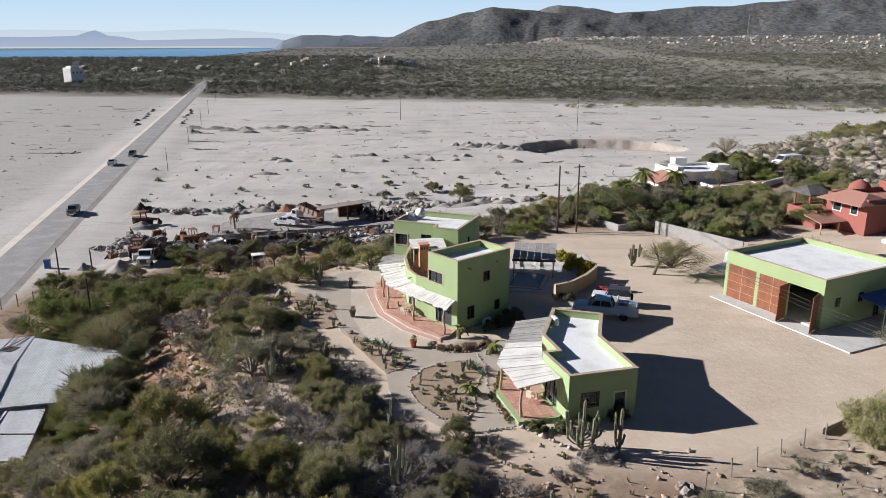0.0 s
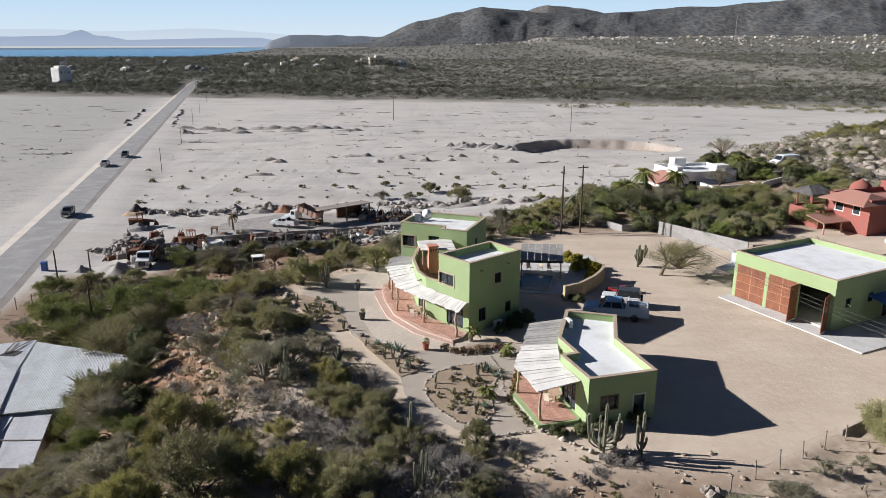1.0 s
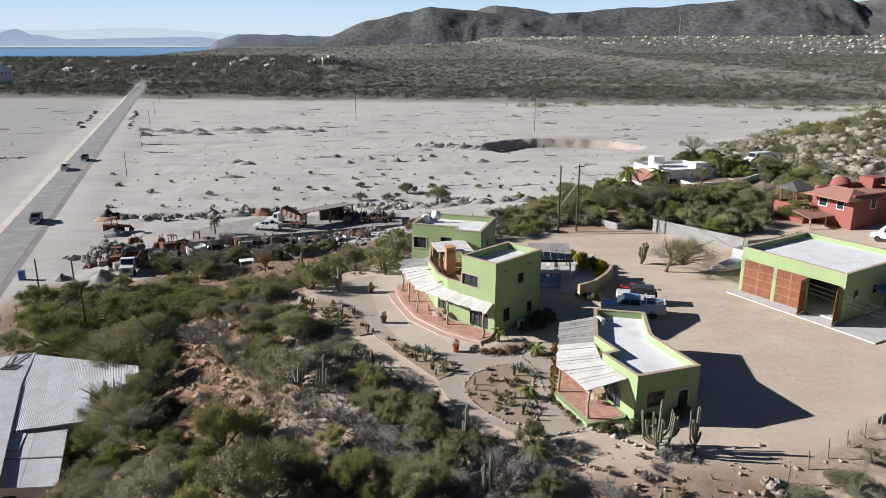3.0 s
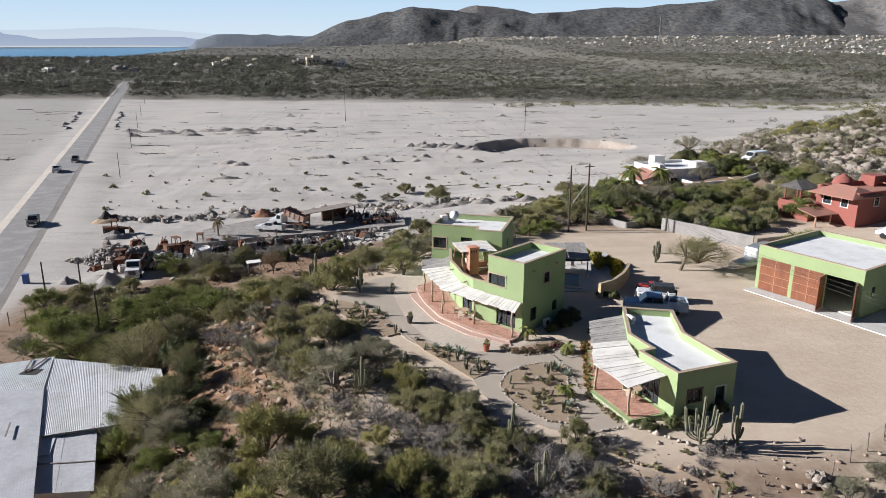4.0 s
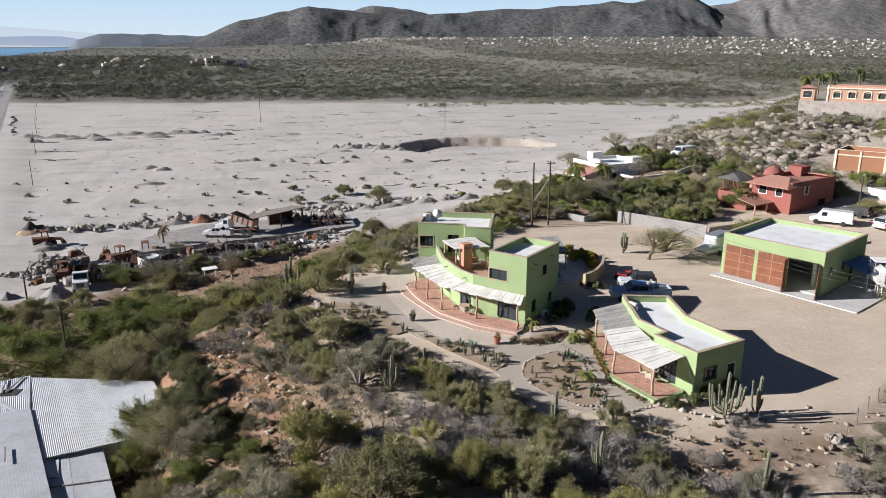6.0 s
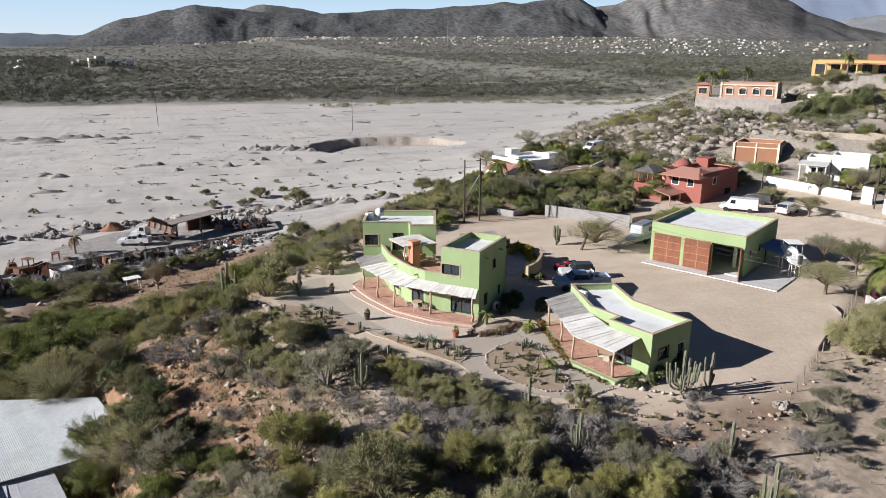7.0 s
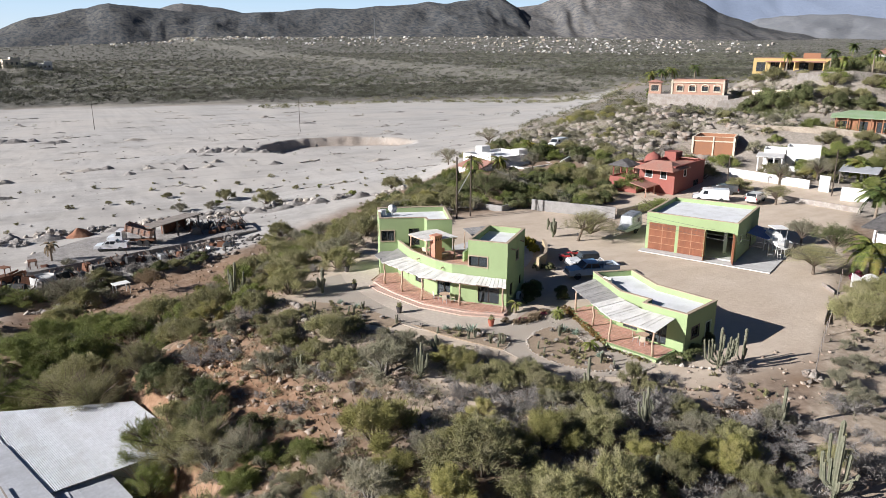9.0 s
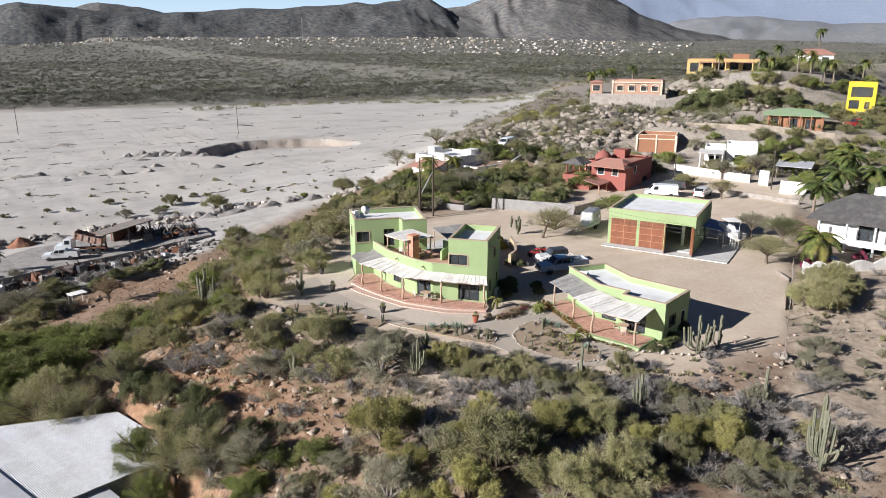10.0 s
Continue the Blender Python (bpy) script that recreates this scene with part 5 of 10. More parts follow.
def jeep():
    c = thing("off_road_car", (0, 0, 0), "white off-road car with dark canvas top", "car")
    part("body", soft(shell([(-1.9, 0.5), (1.75, 0.5), (1.8, 0.95), (0.6, 1.08), (0.55, 1.12), (-1.9, 1.12)], 0.78).mesh("body"), 0.04), CARWHITE, c)
    part("hood", soft(Geo().box((1.15, 0, 1.08), (1.2, 1.15, 0.12)).mesh("hood"), 0.03), CARWHITE, c)
    part("canvas_top", soft(shell([(0.4, 1.1), (0.2, 1.78), (-1.75, 1.8), (-1.88, 1.1)], 0.74, 0.05).mesh("canvas_top"), 0.06), CARDARK, c, "dark canvas top")
    slant(c, "windscreen", 0.47, 1.18, 0.27, 1.68, 0.66, CARGLASS, 0.03)
    for s in (-1, 1):
        for x in (1.2, -1.25):
            part("fender", soft(Geo().box((x, s * 0.86, 0.84), (1.0, 0.24, 0.1)).mesh("fender"), 0.03), CARWHITE, c)
    part("front_bumper", Geo().box((1.9, 0, 0.58), (0.14, 1.5, 0.16)), CARDARK, c)
    part("spare_wheel", Geo().lathe((0, 0, 0), [(0.1, -0.1), (0.34, -0.1), (0.36, 0), (0.34, 0.1), (0.1, 0.1)], 16).mesh("spare_wheel"), BLACK, c).matrix_basis = pose(-2.0, 0, 0.95, 0, 90, 0)
    lights(c, 1.8, -1.9, 0.7, 0.84)
    wheels(c, (1.2, -1.25), 0.76, 0.38)
    return c


set_down(jeep(), 13.5, 67.6, 0, 162)


def quad_bike():
    c = thing("quad_bike", (0, 0, 0), "red quad bike parked by the wall", "quad bike", "quad bikes")
    part("body", soft(shell([(-0.8, 0.5), (0.8, 0.5), (0.75, 0.75), (0.2, 0.82), (-0.1, 0.72), (-0.75, 0.8)], 0.3).mesh("body"), 0.05), CARRED, c)
    part("saddle", soft(Geo().box((-0.3, 0, 0.85), (0.75, 0.34, 0.14)).mesh("saddle"), 0.05), BLACK, c)
    for s in (-1, 1):
        for x in (0.6, -0.6):
            part("mudguard", soft(Geo().box((x, s * 0.42, 0.66), (0.6, 0.3, 0.07)).mesh("mudguard"), 0.03), CARRED, c)
    part("handlebar", Geo().tube([(0.35, -0.4, 1.02), (0.42, -0.1, 0.98), (0.42, 0.1, 0.98), (0.35, 0.4, 1.02)], 0.025, 6), BLACK, c)
    part("steering_post", Geo().tube([(0.42, 0, 0.75), (0.42, 0, 1.0)], 0.03, 6), BLACK, c)
    part("rack", Geo().box((-0.75, 0, 0.92), (0.4, 0.6, 0.03)), BLACK, c)
    wheels(c, (0.6, -0.6), 0.45, 0.28, 0.22)
    return c


qb = quad_bike()
qb.matrix_basis = pose(13.5, 70.9, 0, 0, 0, 150) @ Matrix.Diagonal((0.78, 0.78, 0.85, 1))
copy_thing(qb, pose(15.1, 71.4, 0, 0, 0, 165))


def van(name, label, L=5.4, half=0.98, h=2.05, m=CARWHITE):
    c = thing(name, (0, 0, 0), label, "van")
    f, r = L / 2, -L / 2
    part("body", soft(shell([(r, 0.45), (f, 0.45), (f, 0.95), (f - 0.75, 1.15), (f - 1.35, h - 0.08), (f - 1.6, h), (r + 0.05, h), (r, h - 0.2)], half, 0.06).mesh("body"), 0.06), m, c)
    slant(c, "windscreen", f - 0.8, 1.22, f - 1.32, h - 0.14, half - 0.14, CARGLASS, 0.03)
    w = [[(f - 1.45, 1.25), (f - 2.2, 1.25), (f - 2.2, h - 0.25), (f - 1.6, h - 0.25)]]
    n = 2 if L > 5 else 3
    for k in range(n):
        x = f - 2.35 - k * 1.1
        w.append([(x, 1.25), (x - 1.0, 1.25), (x - 1.0, h - 0.25), (x, h - 0.25)])
    side_glass(c, w[:1] if L > 5 else w, half - 0.05)
    part("rear_window", Geo().box((r - 0.005, 0, 1.5), (0.03, 1.4, 0.45)), CARGLASS, c)
    part("front_bumper", soft(Geo().box((f + 0.05, 0, 0.55), (0.18, 2 * half, 0.22)).mesh("front_bumper"), 0.03), STEEL, c)
    part("rear_bumper", soft(Geo().box((r - 0.05, 0, 0.52), (0.16, 2 * half, 0.2)).mesh("rear_bumper"), 0.03), STEEL, c)
    part("grille", Geo().box((f + 0.01, 0, 0.8), (0.04, 1.1, 0.2)), CARDARK, c)
    lights(c, f, r, half, 0.82)
    wheels(c, (f - 0.9, r + 1.1), half - 0.1, 0.36)
    return c


def at_ground(c, x, y, heading, dz=0.0):
    return set_down(c, x, y, ground_z(x, y) + dz, heading)


at_ground(van("panel_van", "white panel van parked in the lot"), 53.4, 85.0, 133)
at_ground(van("passenger_car", "white estate car parked in the lot", 4.5, 0.9, 1.65), 58.6, 80.6, 20)
at_ground(van("panel_van", "white panel van beside the white house"), 62.5, 138.0, 200)
at_ground(van("passenger_car", "dark blue car parked in the lot", 4.6, 0.9, 1.5, CARDARK), 46.6, 78.2, 130)
at_ground(van("passenger_car", "dark car parked in the lot", 4.6, 0.9, 1.5, CARDARK), 59.2, 87.4, 120)
at_ground(van("passenger_car", "silver car parked beside the white wall", 4.6, 0.9, 1.45, STEEL), 45.2, 43.4, 200)
at_ground(pickup("pickup_truck", "red pickup parked on the hill track", CARRED, CARRED, 5.2, 0.92), 119.5, 88.0, 150)
set_down(pickup("pickup_truck", "white pickup parked in the salvage yard", CARWHITE, CARWHITE, 5.2, 0.92), -32.6, 131.3, -7.88, 160)
for k, (y, side, m, lab) in enumerate(((147.0, 1.5, CARDARK, "dark pickup on the road"), (210.0, -1.6, CARWHITE, "white pickup on the road"), (228.0, 1.6, CARDARK, "dark pickup on the road"))):
    set_down(pickup("pickup_truck", lab, m, m, 5.2, 0.92), road_x(y) + side, y, -9.29, -74.6 if side > 0 else 105.4)


def tipper(name, label, cabm, boxm, tilt):
    """A heavy truck with a steel box; points to +x."""
    c = thing(name, (0, 0, 0), label, "truck")
    part("chassis", Geo().box((-0.4, 0, 0.85), (6.6, 0.9, 0.25)), RUST, c)
    part("cab", soft(shell([(1.3, 0.9), (1.3, 2.6), (2.4, 2.65), (2.7, 1.75), (3.9, 1.6), (4.0, 0.8)], 1.05).mesh("cab"), 0.07), cabm, c)
    slant(c, "windscreen", 2.72, 1.85, 2.46, 2.52, 0.9, CARGLASS, 0.03)
    side_glass(c, [[(1.6, 1.8), (2.4, 1.8), (2.3, 2.45), (1.6, 2.45)]], 1.06)
    part("grille", Geo().box((4.02, 0, 1.2), (0.05, 1.0, 0.6)), CARDARK, c)
    part("front_bumper", Geo().box((4.1, 0, 0.7), (0.2, 2.1, 0.3)), STEEL, c)
    for s in (-1, 1):
        part("headlight", Geo().box((4.03, s * 0.8, 1.1), (0.06, 0.25, 0.22)), LAMPGLASS, c)
    b = Geo()
    b.box((0, 0, 0.05), (4.3, 2.2, 0.1))
    for s in (-1, 1):
        b.box((0, s * 1.1, 0.55), (4.3, 0.08, 1.1))
        for k in range(5):
            b.box((-2 + k * 1.0, s * 1.17, 0.55), (0.1, 0.08, 1.1))
    b.box((2.15, 0, 0.65), (0.08, 2.2, 1.3))
    b.box((-2.15, 0, 0.5), (0.08, 2.2, 1.0))
    box_ob = part("tipping_box", b.mesh("tipping_box"), boxm, c, "raised steel tipping box" if tilt else "")
    box_ob.matrix_basis = pose(-1.2, 0, 1.15 + (0.9 if tilt else 0), 0, -tilt, 0)
    wheels(c, (3.0, -1.4, -2.6), 0.95, 0.5, 0.36)
    return c


at_ground(tipper("tipper_truck", "white tipper truck parked in the salvage yard", CARWHITE, RUST, 0), -51.2, 113.5, -82)
set_down(tipper("tipper_truck", "white tipper truck with its orange box raised", CARWHITE, mat("faded_orange_paint", (0.42, 0.2, 0.12), (0.55, 0.36, 0.28), 3, 1, (0.5, 0.45, 0.4), 0.7), 16), -29.2, 133.4, -7.88, 155)


def loader(x, y, heading, seed, label):
    """An old wheel loader with its arm and bucket."""
    c = thing("wheel_loader", (0, 0, 0), label, "machine", "old machines")
    part("body", soft(shell([(-2.2, 0.8), (0.4, 0.8), (0.4, 1.7), (-2.2, 1.9)], 0.8).mesh("body"), 0.06), RUST, c)
    part("cab_frame", Geo().tube([(-0.6, -0.7, 1.7), (-0.6, -0.7, 2.9), (-0.6, 0.7, 2.9), (-0.6, 0.7, 1.7)], 0.07, 6), RUST, c)
    part("cab_frame", Geo().tube([(0.4, -0.7, 1.6), (0.3, -0.7, 2.9), (0.3, 0.7, 2.9), (0.4, 0.7, 1.6)], 0.07, 6), RUST, c)
    part("roof", Geo().box((-0.15, 0, 2.95), (1.2, 1.6, 0.08)), RUST, c)
    for s in (-1, 1):
        part("arm", Geo().beam((0.2, s * 0.5, 1.5), (2.4, s * 0.5, 1.1 + 0.6 * (seed % 2)), 0.16, 0.28), RUST, c)
    part("bucket", Geo().add([(2.3, -1.1, 0.4), (3.2, -1.1, 0.35), (2.5, -1.1, 1.3), (2.3, 1.1, 0.4), (3.2, 1.1, 0.35), (2.5, 1.1, 1.3)], [(0, 1, 2), (5, 4, 3), (0, 3, 4, 1), (0, 2, 5, 3)]), RUST, c)
    wheels(c, (0.9, -1.5), 0.9, 0.68, 0.45)
    return at_ground(c, x, y, heading)


loader(-47.6, 124.6, 40, 1, "rusty old wheel loader")
loader(-44.2, 126.2, 190, 2, "rusty old wheel loader")
loader(-54.6, 117.5, 100, 3, "rusty old tractor frame")
loader(-62.5, 139.5, 20, 2, "rusty old grader with timber frame")

# boat on a stand and a trailer beside the garage
boat = thing("motor_boat", (0, 0, 0), "white motor boat with canopy standing beside the garage", "boat")
hull = Geo()
st = [(-2.9, 0.95, 0.9), (-1.0, 1.05, 0.9), (1.0, 0.95, 1.0), (2.4, 0.5, 1.15), (3.1, 0.03, 1.3)]
vs = []
for x, w, top in st:
    vs += [(x, -w, top), (x, -w * 0.8, 0.35), (x, 0, 0.05), (x, w * 0.8, 0.35), (x, w, top)]
fs = [(i * 5 + k, (i + 1) * 5 + k, (i + 1) * 5 + k + 1, i * 5 + k + 1) for i in range(4) for k in range(4)]
fs += [(0, 1, 2, 3, 4), (24, 23, 22, 21, 20)] + [(i * 5 + 4, (i + 1) * 5 + 4, (i + 1) * 5, i * 5) for i in range(4)]
part("hull", hull.add(vs, fs), WHITE, boat, smooth=False)
part("deck", soft(Geo().box((0.4, 0, 1.15), (2.2, 1.4, 0.5), 0, (0.85, 0.85)).mesh("deck"), 0.05), WHITE, boat)
part("canopy", soft(Geo().box((-0.6, 0, 2.3), (2.0, 1.7, 0.08)).mesh("canopy"), 0.03), WHITE, boat, "white canopy")
for x in (-1.4, 0.3):
    for s in (-0.75, 0.75):
        part("canopy_post", Geo().tube([(x, s, 1.0), (x, s, 2.3)], 0.03, 6), STEEL, boat)
part("outboard_motor", soft(Geo().box((-3.1, 0, 0.9), (0.4, 0.4, 1.0)).mesh("outboard_motor"), 0.06), CARDARK, boat)
for x in (-1.8, 1.4):
    for s in (-0.6, 0.6):
        part("stand", Geo().tube([(x, s, -1.25), (x, s * 0.8, 0.4)], 0.06, 6), STEEL, boat)
boat.matrix_basis = pose(37.6, 60.8, 1.35, 0, 0, 62)
ladder = thing("ladder", (0, 0, 0), "pale ladder leaning against the boat", "ladder")
for s in (-0.2, 0.2):
    part("rail", Geo().tube([(s, 0, 0), (s, 0.35, 2.6)], 0.03, 5), WHITE, ladder)
for k in range(8):
    part("rung", Geo().tube([(-0.2, 0.04 * k + 0.04, 0.3 * k + 0.25), (0.2, 0.04 * k + 0.04, 0.3 * k + 0.25)], 0.02, 5), WHITE, ladder)
ladder.matrix_basis = pose(36.3, 58.9, 0.11, 0, 0, -30)
skiff = thing("small_boat", (0, 0, 0), "grey covered skiff on a trailer under the tree", "boat")
part("hull", soft(shell([(-2.2, 0.5), (1.6, 0.5), (2.6, 1.0), (-2.2, 1.0)], 0.8).mesh("hull"), 0.1), TIN_GREY, skiff)
part("cover", soft(shell([(-2.1, 1.0), (2.3, 1.0), (0.5, 1.35), (-1.8, 1.25)], 0.7).mesh("cover"), 0.1), TIN, skiff, "pale cover")
part("drawbar", Geo().beam((2.4, 0, 0.45), (3.6, 0, 0.4), 0.1, 0.1), STEEL, skiff)
wheels(skiff, (-0.6,), 0.85, 0.32)
at_ground(skiff, 29.0, 77.2, 200)
trailer = thing("box_trailer", (0, 0, 0), "rounded silver caravan trailer beside the garage", "trailer")
part("body", soft(Geo().box((0, 0, 1.45), (4.4, 2.1, 2.0), 0, (0.9, 0.86)).mesh("body"), 0.3, 4), STEEL, trailer)
part("window", Geo().box((0.3, -1.03, 1.6), (0.9, 0.05, 0.5)), CARGLASS, trailer)
part("drawbar", Geo().beam((2.2, 0, 0.5), (3.3, 0, 0.45), 0.12, 0.12), STEEL, trailer)
wheels(trailer, (0.0,), 0.95, 0.34)
at_ground(trailer, 30.6, 78.4, 30)
tank = thing("water_tank", (39.5, 77.2, 0.2), "pale round water tank behind the garage", "tank")
part("body", Geo().lathe((39.5, 77.2, 0.0), [(0.75, 0.0), (0.78, 0.1), (0.78, 1.5), (0.7, 1.65), (0.25, 1.75)], 18), WHITE, tank)
part("lid", Geo().lathe((39.5, 77.2, 1.74), [(0.25, 0), (0.26, 0.08), (0.2, 0.12)], 12), CARDARK, tank)
# ---- neighbouring buildings ----


def rect(cx, cy, w, d, ang):
    ca, sa = math.cos(radians(ang)), math.sin(radians(ang))
    return [(cx + x * ca - y * sa, cy + x * sa + y * ca) for x, y in ((-w / 2, -d / 2), (w / 2, -d / 2), (w / 2, d / 2), (-w / 2, d / 2))]


def hip_roof(root, poly, z, h, m, over=0.4, label="", name="roof"):
    o = inward(poly, -over)
    cx, cy = (sum(p[k] for p in o) / 4 for k in (0, 1))
    e = [Vector(p) for p in o]
    long01 = (e[1] - e[0]).length > (e[2] - e[1]).length
    if long01:
        r0, r1 = (e[0] + e[3]) / 2, (e[1] + e[2]) / 2
    else:
        r0, r1 = (e[0] + e[1]) / 2, (e[3] + e[2]) / 2
    c = Vector((cx, cy))
    r0, r1 = r0.lerp(c, 0.55), r1.lerp(c, 0.55)
    v = [(*p, z) for p in o] + [(*p, z + 0.12) for p in o] + [(*r0, z + h), (*r1, z + h)]
    f = [(3, 2, 1, 0), (0, 1, 5, 4), (1, 2, 6, 5), (2, 3, 7, 6), (3, 0, 4, 7)]
    f += [(4, 5, 9, 8), (5, 6, 9), (6, 7, 8, 9), (7, 4, 8)] if long01 else [(4, 5, 8), (5, 6, 9, 8), (6, 7, 9), (7, 4, 8, 9)]
    return part(name, Geo().add(v, f), m, root, label)


# red house on the next lot
red = thing("red_house", (52, 96, 0.6), "red and peach stucco house with clay tile roofs and dome", "house")
RA = 19
z0 = 0.3
building("", "", rect(52.6, 94.2, 11.5, 6.5, RA), z0, 5.4, 4.9, RED, [(0, 3.4, 4.3, 3.4, 4.6, "window", WHITE, 2), (0, 7.5, 9.5, 0.4, 2.2, "opening_frame", None, 1), (3, 1.2, 2.4, 3.2, 4.5, "window", WHITE, 2), (3, 4.0, 5.0, 3.2, 4.5, "window", WHITE, 2)], RED, ROOFTILE, parent=red)
hip_roof(red, rect(48.6, 92.6, 5.6, 6.0, RA), 4.7, 1.3, ROOFTILE, 0.5, "faded clay tile hip roof")
building("", "", rect(46.8, 97.4, 7.5, 5.2, RA), z0, 3.0, 2.7, RED, [(3, 1.0, 2.4, 1.0, 2.2, "window", None, 2)], None, ROOFTILE, parent=red)
building("", "", rect(54.5, 99.5, 9.0, 5.0, RA), z0, 4.6, 4.2, PEACH, [(3, 1.0, 2.0, 2.4, 3.6, "window", WHITE, 1)], ROOFTILE, PEACH, parent=red)
part("dome", Geo().lathe((52.2, 98.6, 4.6), [(1.5, 0.0), (1.5, 0.5), (1.35, 1.0), (0.95, 1.45), (0.4, 1.7), (0.12, 1.95)], 16), RED, red, "small red brick dome", smooth=True)
part("tower", Geo().box((56.5, 98.0, 5.3), (2.6, 2.2, 2.2), radians(RA)), RED, red)
part("lean_roof", Geo().prism(rect(45.6, 92.8, 6.5, 3.0, RA), [2.0, 2.0, 2.6, 2.6], [2.12, 2.12, 2.72, 2.72]), ROOFTILE, red, "clay tile veranda roof")
for k in (-3.0, 0.0, 3.0):
    x, y = 45.6 + k * math.cos(radians(RA)) + 0.45, 92.8 + k * math.sin(radians(RA)) - 1.3
    part("veranda_post", Geo().tube([(x, y, 0.0), (x, y, 2.05)], 0.12, 7), PEACH, red)
sq = rect(45.2, 98.2, 3.4, 3.4, RA)
for p in inward(sq, 0.4):
    part("turret_post", Geo().tube([(*p, 2.9), (*p, 4.7)], 0.12, 7), RED, red)
hip_roof(red, sq, 4.7, 1.1, THATCH, 0.35, "dark slate pavilion roof")
part("lean_roof", Geo().prism(rect(58.5, 96.8, 3.4, 6.0, RA), [5.4, 4.8, 4.8, 5.4], [5.55, 4.95, 4.95, 5.55]), ROOFTILE, red)

red.location += Vector((3.3, 2.0, 0))
# white house by the river bed
wh = thing("white_house", (44, 134, -2.2), "low white stucco house with stepped flat roofs", "house")
building("", "", rect(43.6, 133.5, 11.0, 10.0, 12), -3.2, 1.9, 1.4, WHITE, [(0, 1.5, 3.0, -1.0, 0.3, "window", None, 2), (0, 6.0, 8.0, -2.6, -0.3, "glass_door", None, 2), (3, 3, 4.4, -0.8, 0.4, "window", None, 2)], WHITE, WHITE_DECK, parent=wh)
building("", "", rect(47.5, 126.5, 9.5, 4.5, 12), -3.0, 0.2, -0.2, WHITE, [(0, 1.0, 2.4, -1.6, -0.6, "window", None, 2), (0, 5.0, 7.0, -2.6, -0.5, "glass_door", None, 2)], WHITE, CEMENT, parent=wh)
part("wing_roof", Geo().prism(rect(36.2, 130.5, 4.6, 7.0, 12), [0.0, 1.2, 1.2, 0.0], [0.15, 1.35, 1.35, 0.15]), ROOFTILE, wh, "pink clay tile lean-to roof")
part("wing_wall", Geo().prism(rect(36.4, 130.5, 4.0, 6.4, 12), -3.4, [-0.1, 1.0, 1.0, -0.1]), WHITE, wh)
part("roof_cistern", soft(Geo().box((41.0, 135.5, 2.6), (2.4, 2.0, 1.6), 0.2).mesh("roof_cistern", wh.location), 0.06), WHITE, wh)
part("roof_room", soft(Geo().box((47.3, 131.0, 2.1), (2.6, 2.2, 1.5), 0.2).mesh("roof_room", wh.location), 0.05), WHITE, wh)
part("stair_block", Geo().box((39.0, 130.4, 2.0), (1.2, 3.4, 1.4), 0.2), WHITE, wh)
wh.location += Vector((0, 0, 0.9))
hut = thing("white_tank_house", (65, 157, -1), "small white domed outbuilding beside the river bed", "outbuilding")
part("body", soft(Geo().box((0, 0, 1.0), (5.5, 4.0, 3.0), 0.3).mesh("body"), 0.3, 3), WHITE, hut)
part("door", Geo().box((0.6, -2.02, 0.6), (1.0, 0.06, 1.8), 0.3), CARDARK, hut)
straight_wall("white_wall", (51.5, 122.4), (58.5, 127.0), 1.0, WHITE, "low white stucco garden wall")

# orange outbuilding
OH = [(84.1, 107.3), (89.8, 111.3), (85.0, 117.5), (78.8, 113.4)]
oh = building("orange_hut", "roofless orange stucco box with cream corner bands", OH, 2.3, 6.6, 5.5, ORANGE, (), CREAM, CEMENT, category="outbuilding")
for i, p in enumerate(OH):
    part("corner_band", Geo().box((*p, 4.4), (0.4, 0.4, 4.3), radians(-50)), CREAM, oh)
for i in range(4):
    a, b = OH[i], OH[(i + 1) % 4]
    part("frieze_band", Geo().beam((*along(a, b, 0.2, -0.02), 5.7), (*along(a, b, (Vector(b) - Vector(a)).length - 0.2, -0.02), 5.7), 0.12, 0.22), CREAM, oh)
    part("centre_band", Geo().box((*along(a, b, (Vector(b) - Vector(a)).length / 2, 0.02), 4.4), (0.3, 0.3, 4.3), math.atan2(b[1] - a[1], b[0] - a[0])), CREAM, oh)

# white house with porch
w2 = thing("white_house", (84, 92, 2.4), "white stucco house with stepped front and shaded porch", "house")
building("", "", [(81.2, 92.8), (84.4, 88.2), (88.4, 91.0), (85.2, 95.6)], 1.6, 6.7, 6.2, WHITE, [(0, 1.6, 3.0, 3.4, 4.6, "window", None, 2)], WHITE, WHITE_DECK, parent=w2)
building("", "", [(78.9, 96.0), (81.1, 92.9), (85.1, 95.7), (82.9, 98.8)], 1.6, 6.0, 5.6, WHITE, [(0, 0.9, 2.7, 2.2, 4.2, "glass_door", None, 2)], WHITE, WHITE_DECK, parent=w2)
part("porch_roof", Geo().prism([(76.0, 95.3), (78.6, 91.4), (81.0, 93.0), (78.4, 96.8)], [4.9, 4.9, 5.3, 5.3], [5.05, 5.05, 5.45, 5.45]), CEMENT, w2)
for k in range(4):
    p = along((76.2, 95.2), (78.7, 91.5), 0.2 + 1.35 * k, 0.2)
    part("porch_post", Geo().tube([(*p, 1.8), (*p, 4.95)], 0.14, 7), WHITE, w2)
ramada2 = thing("carport", (82, 78, 1.8), "open carport with grey roof sheet", "carport")
part("roof", Geo().prism(rect(83.0, 79.5, 6.0, 5.0, -65), [4.0, 4.0, 4.5, 4.5], [4.1, 4.1, 4.6, 4.6]), TIN_GREY, ramada2)
for p in rect(83.0, 79.5, 5.4, 4.4, -65):
    part("post", Geo().tube([(*p, 1.2), (*p, 4.1)], 0.1, 6), GREYWOOD, ramada2)

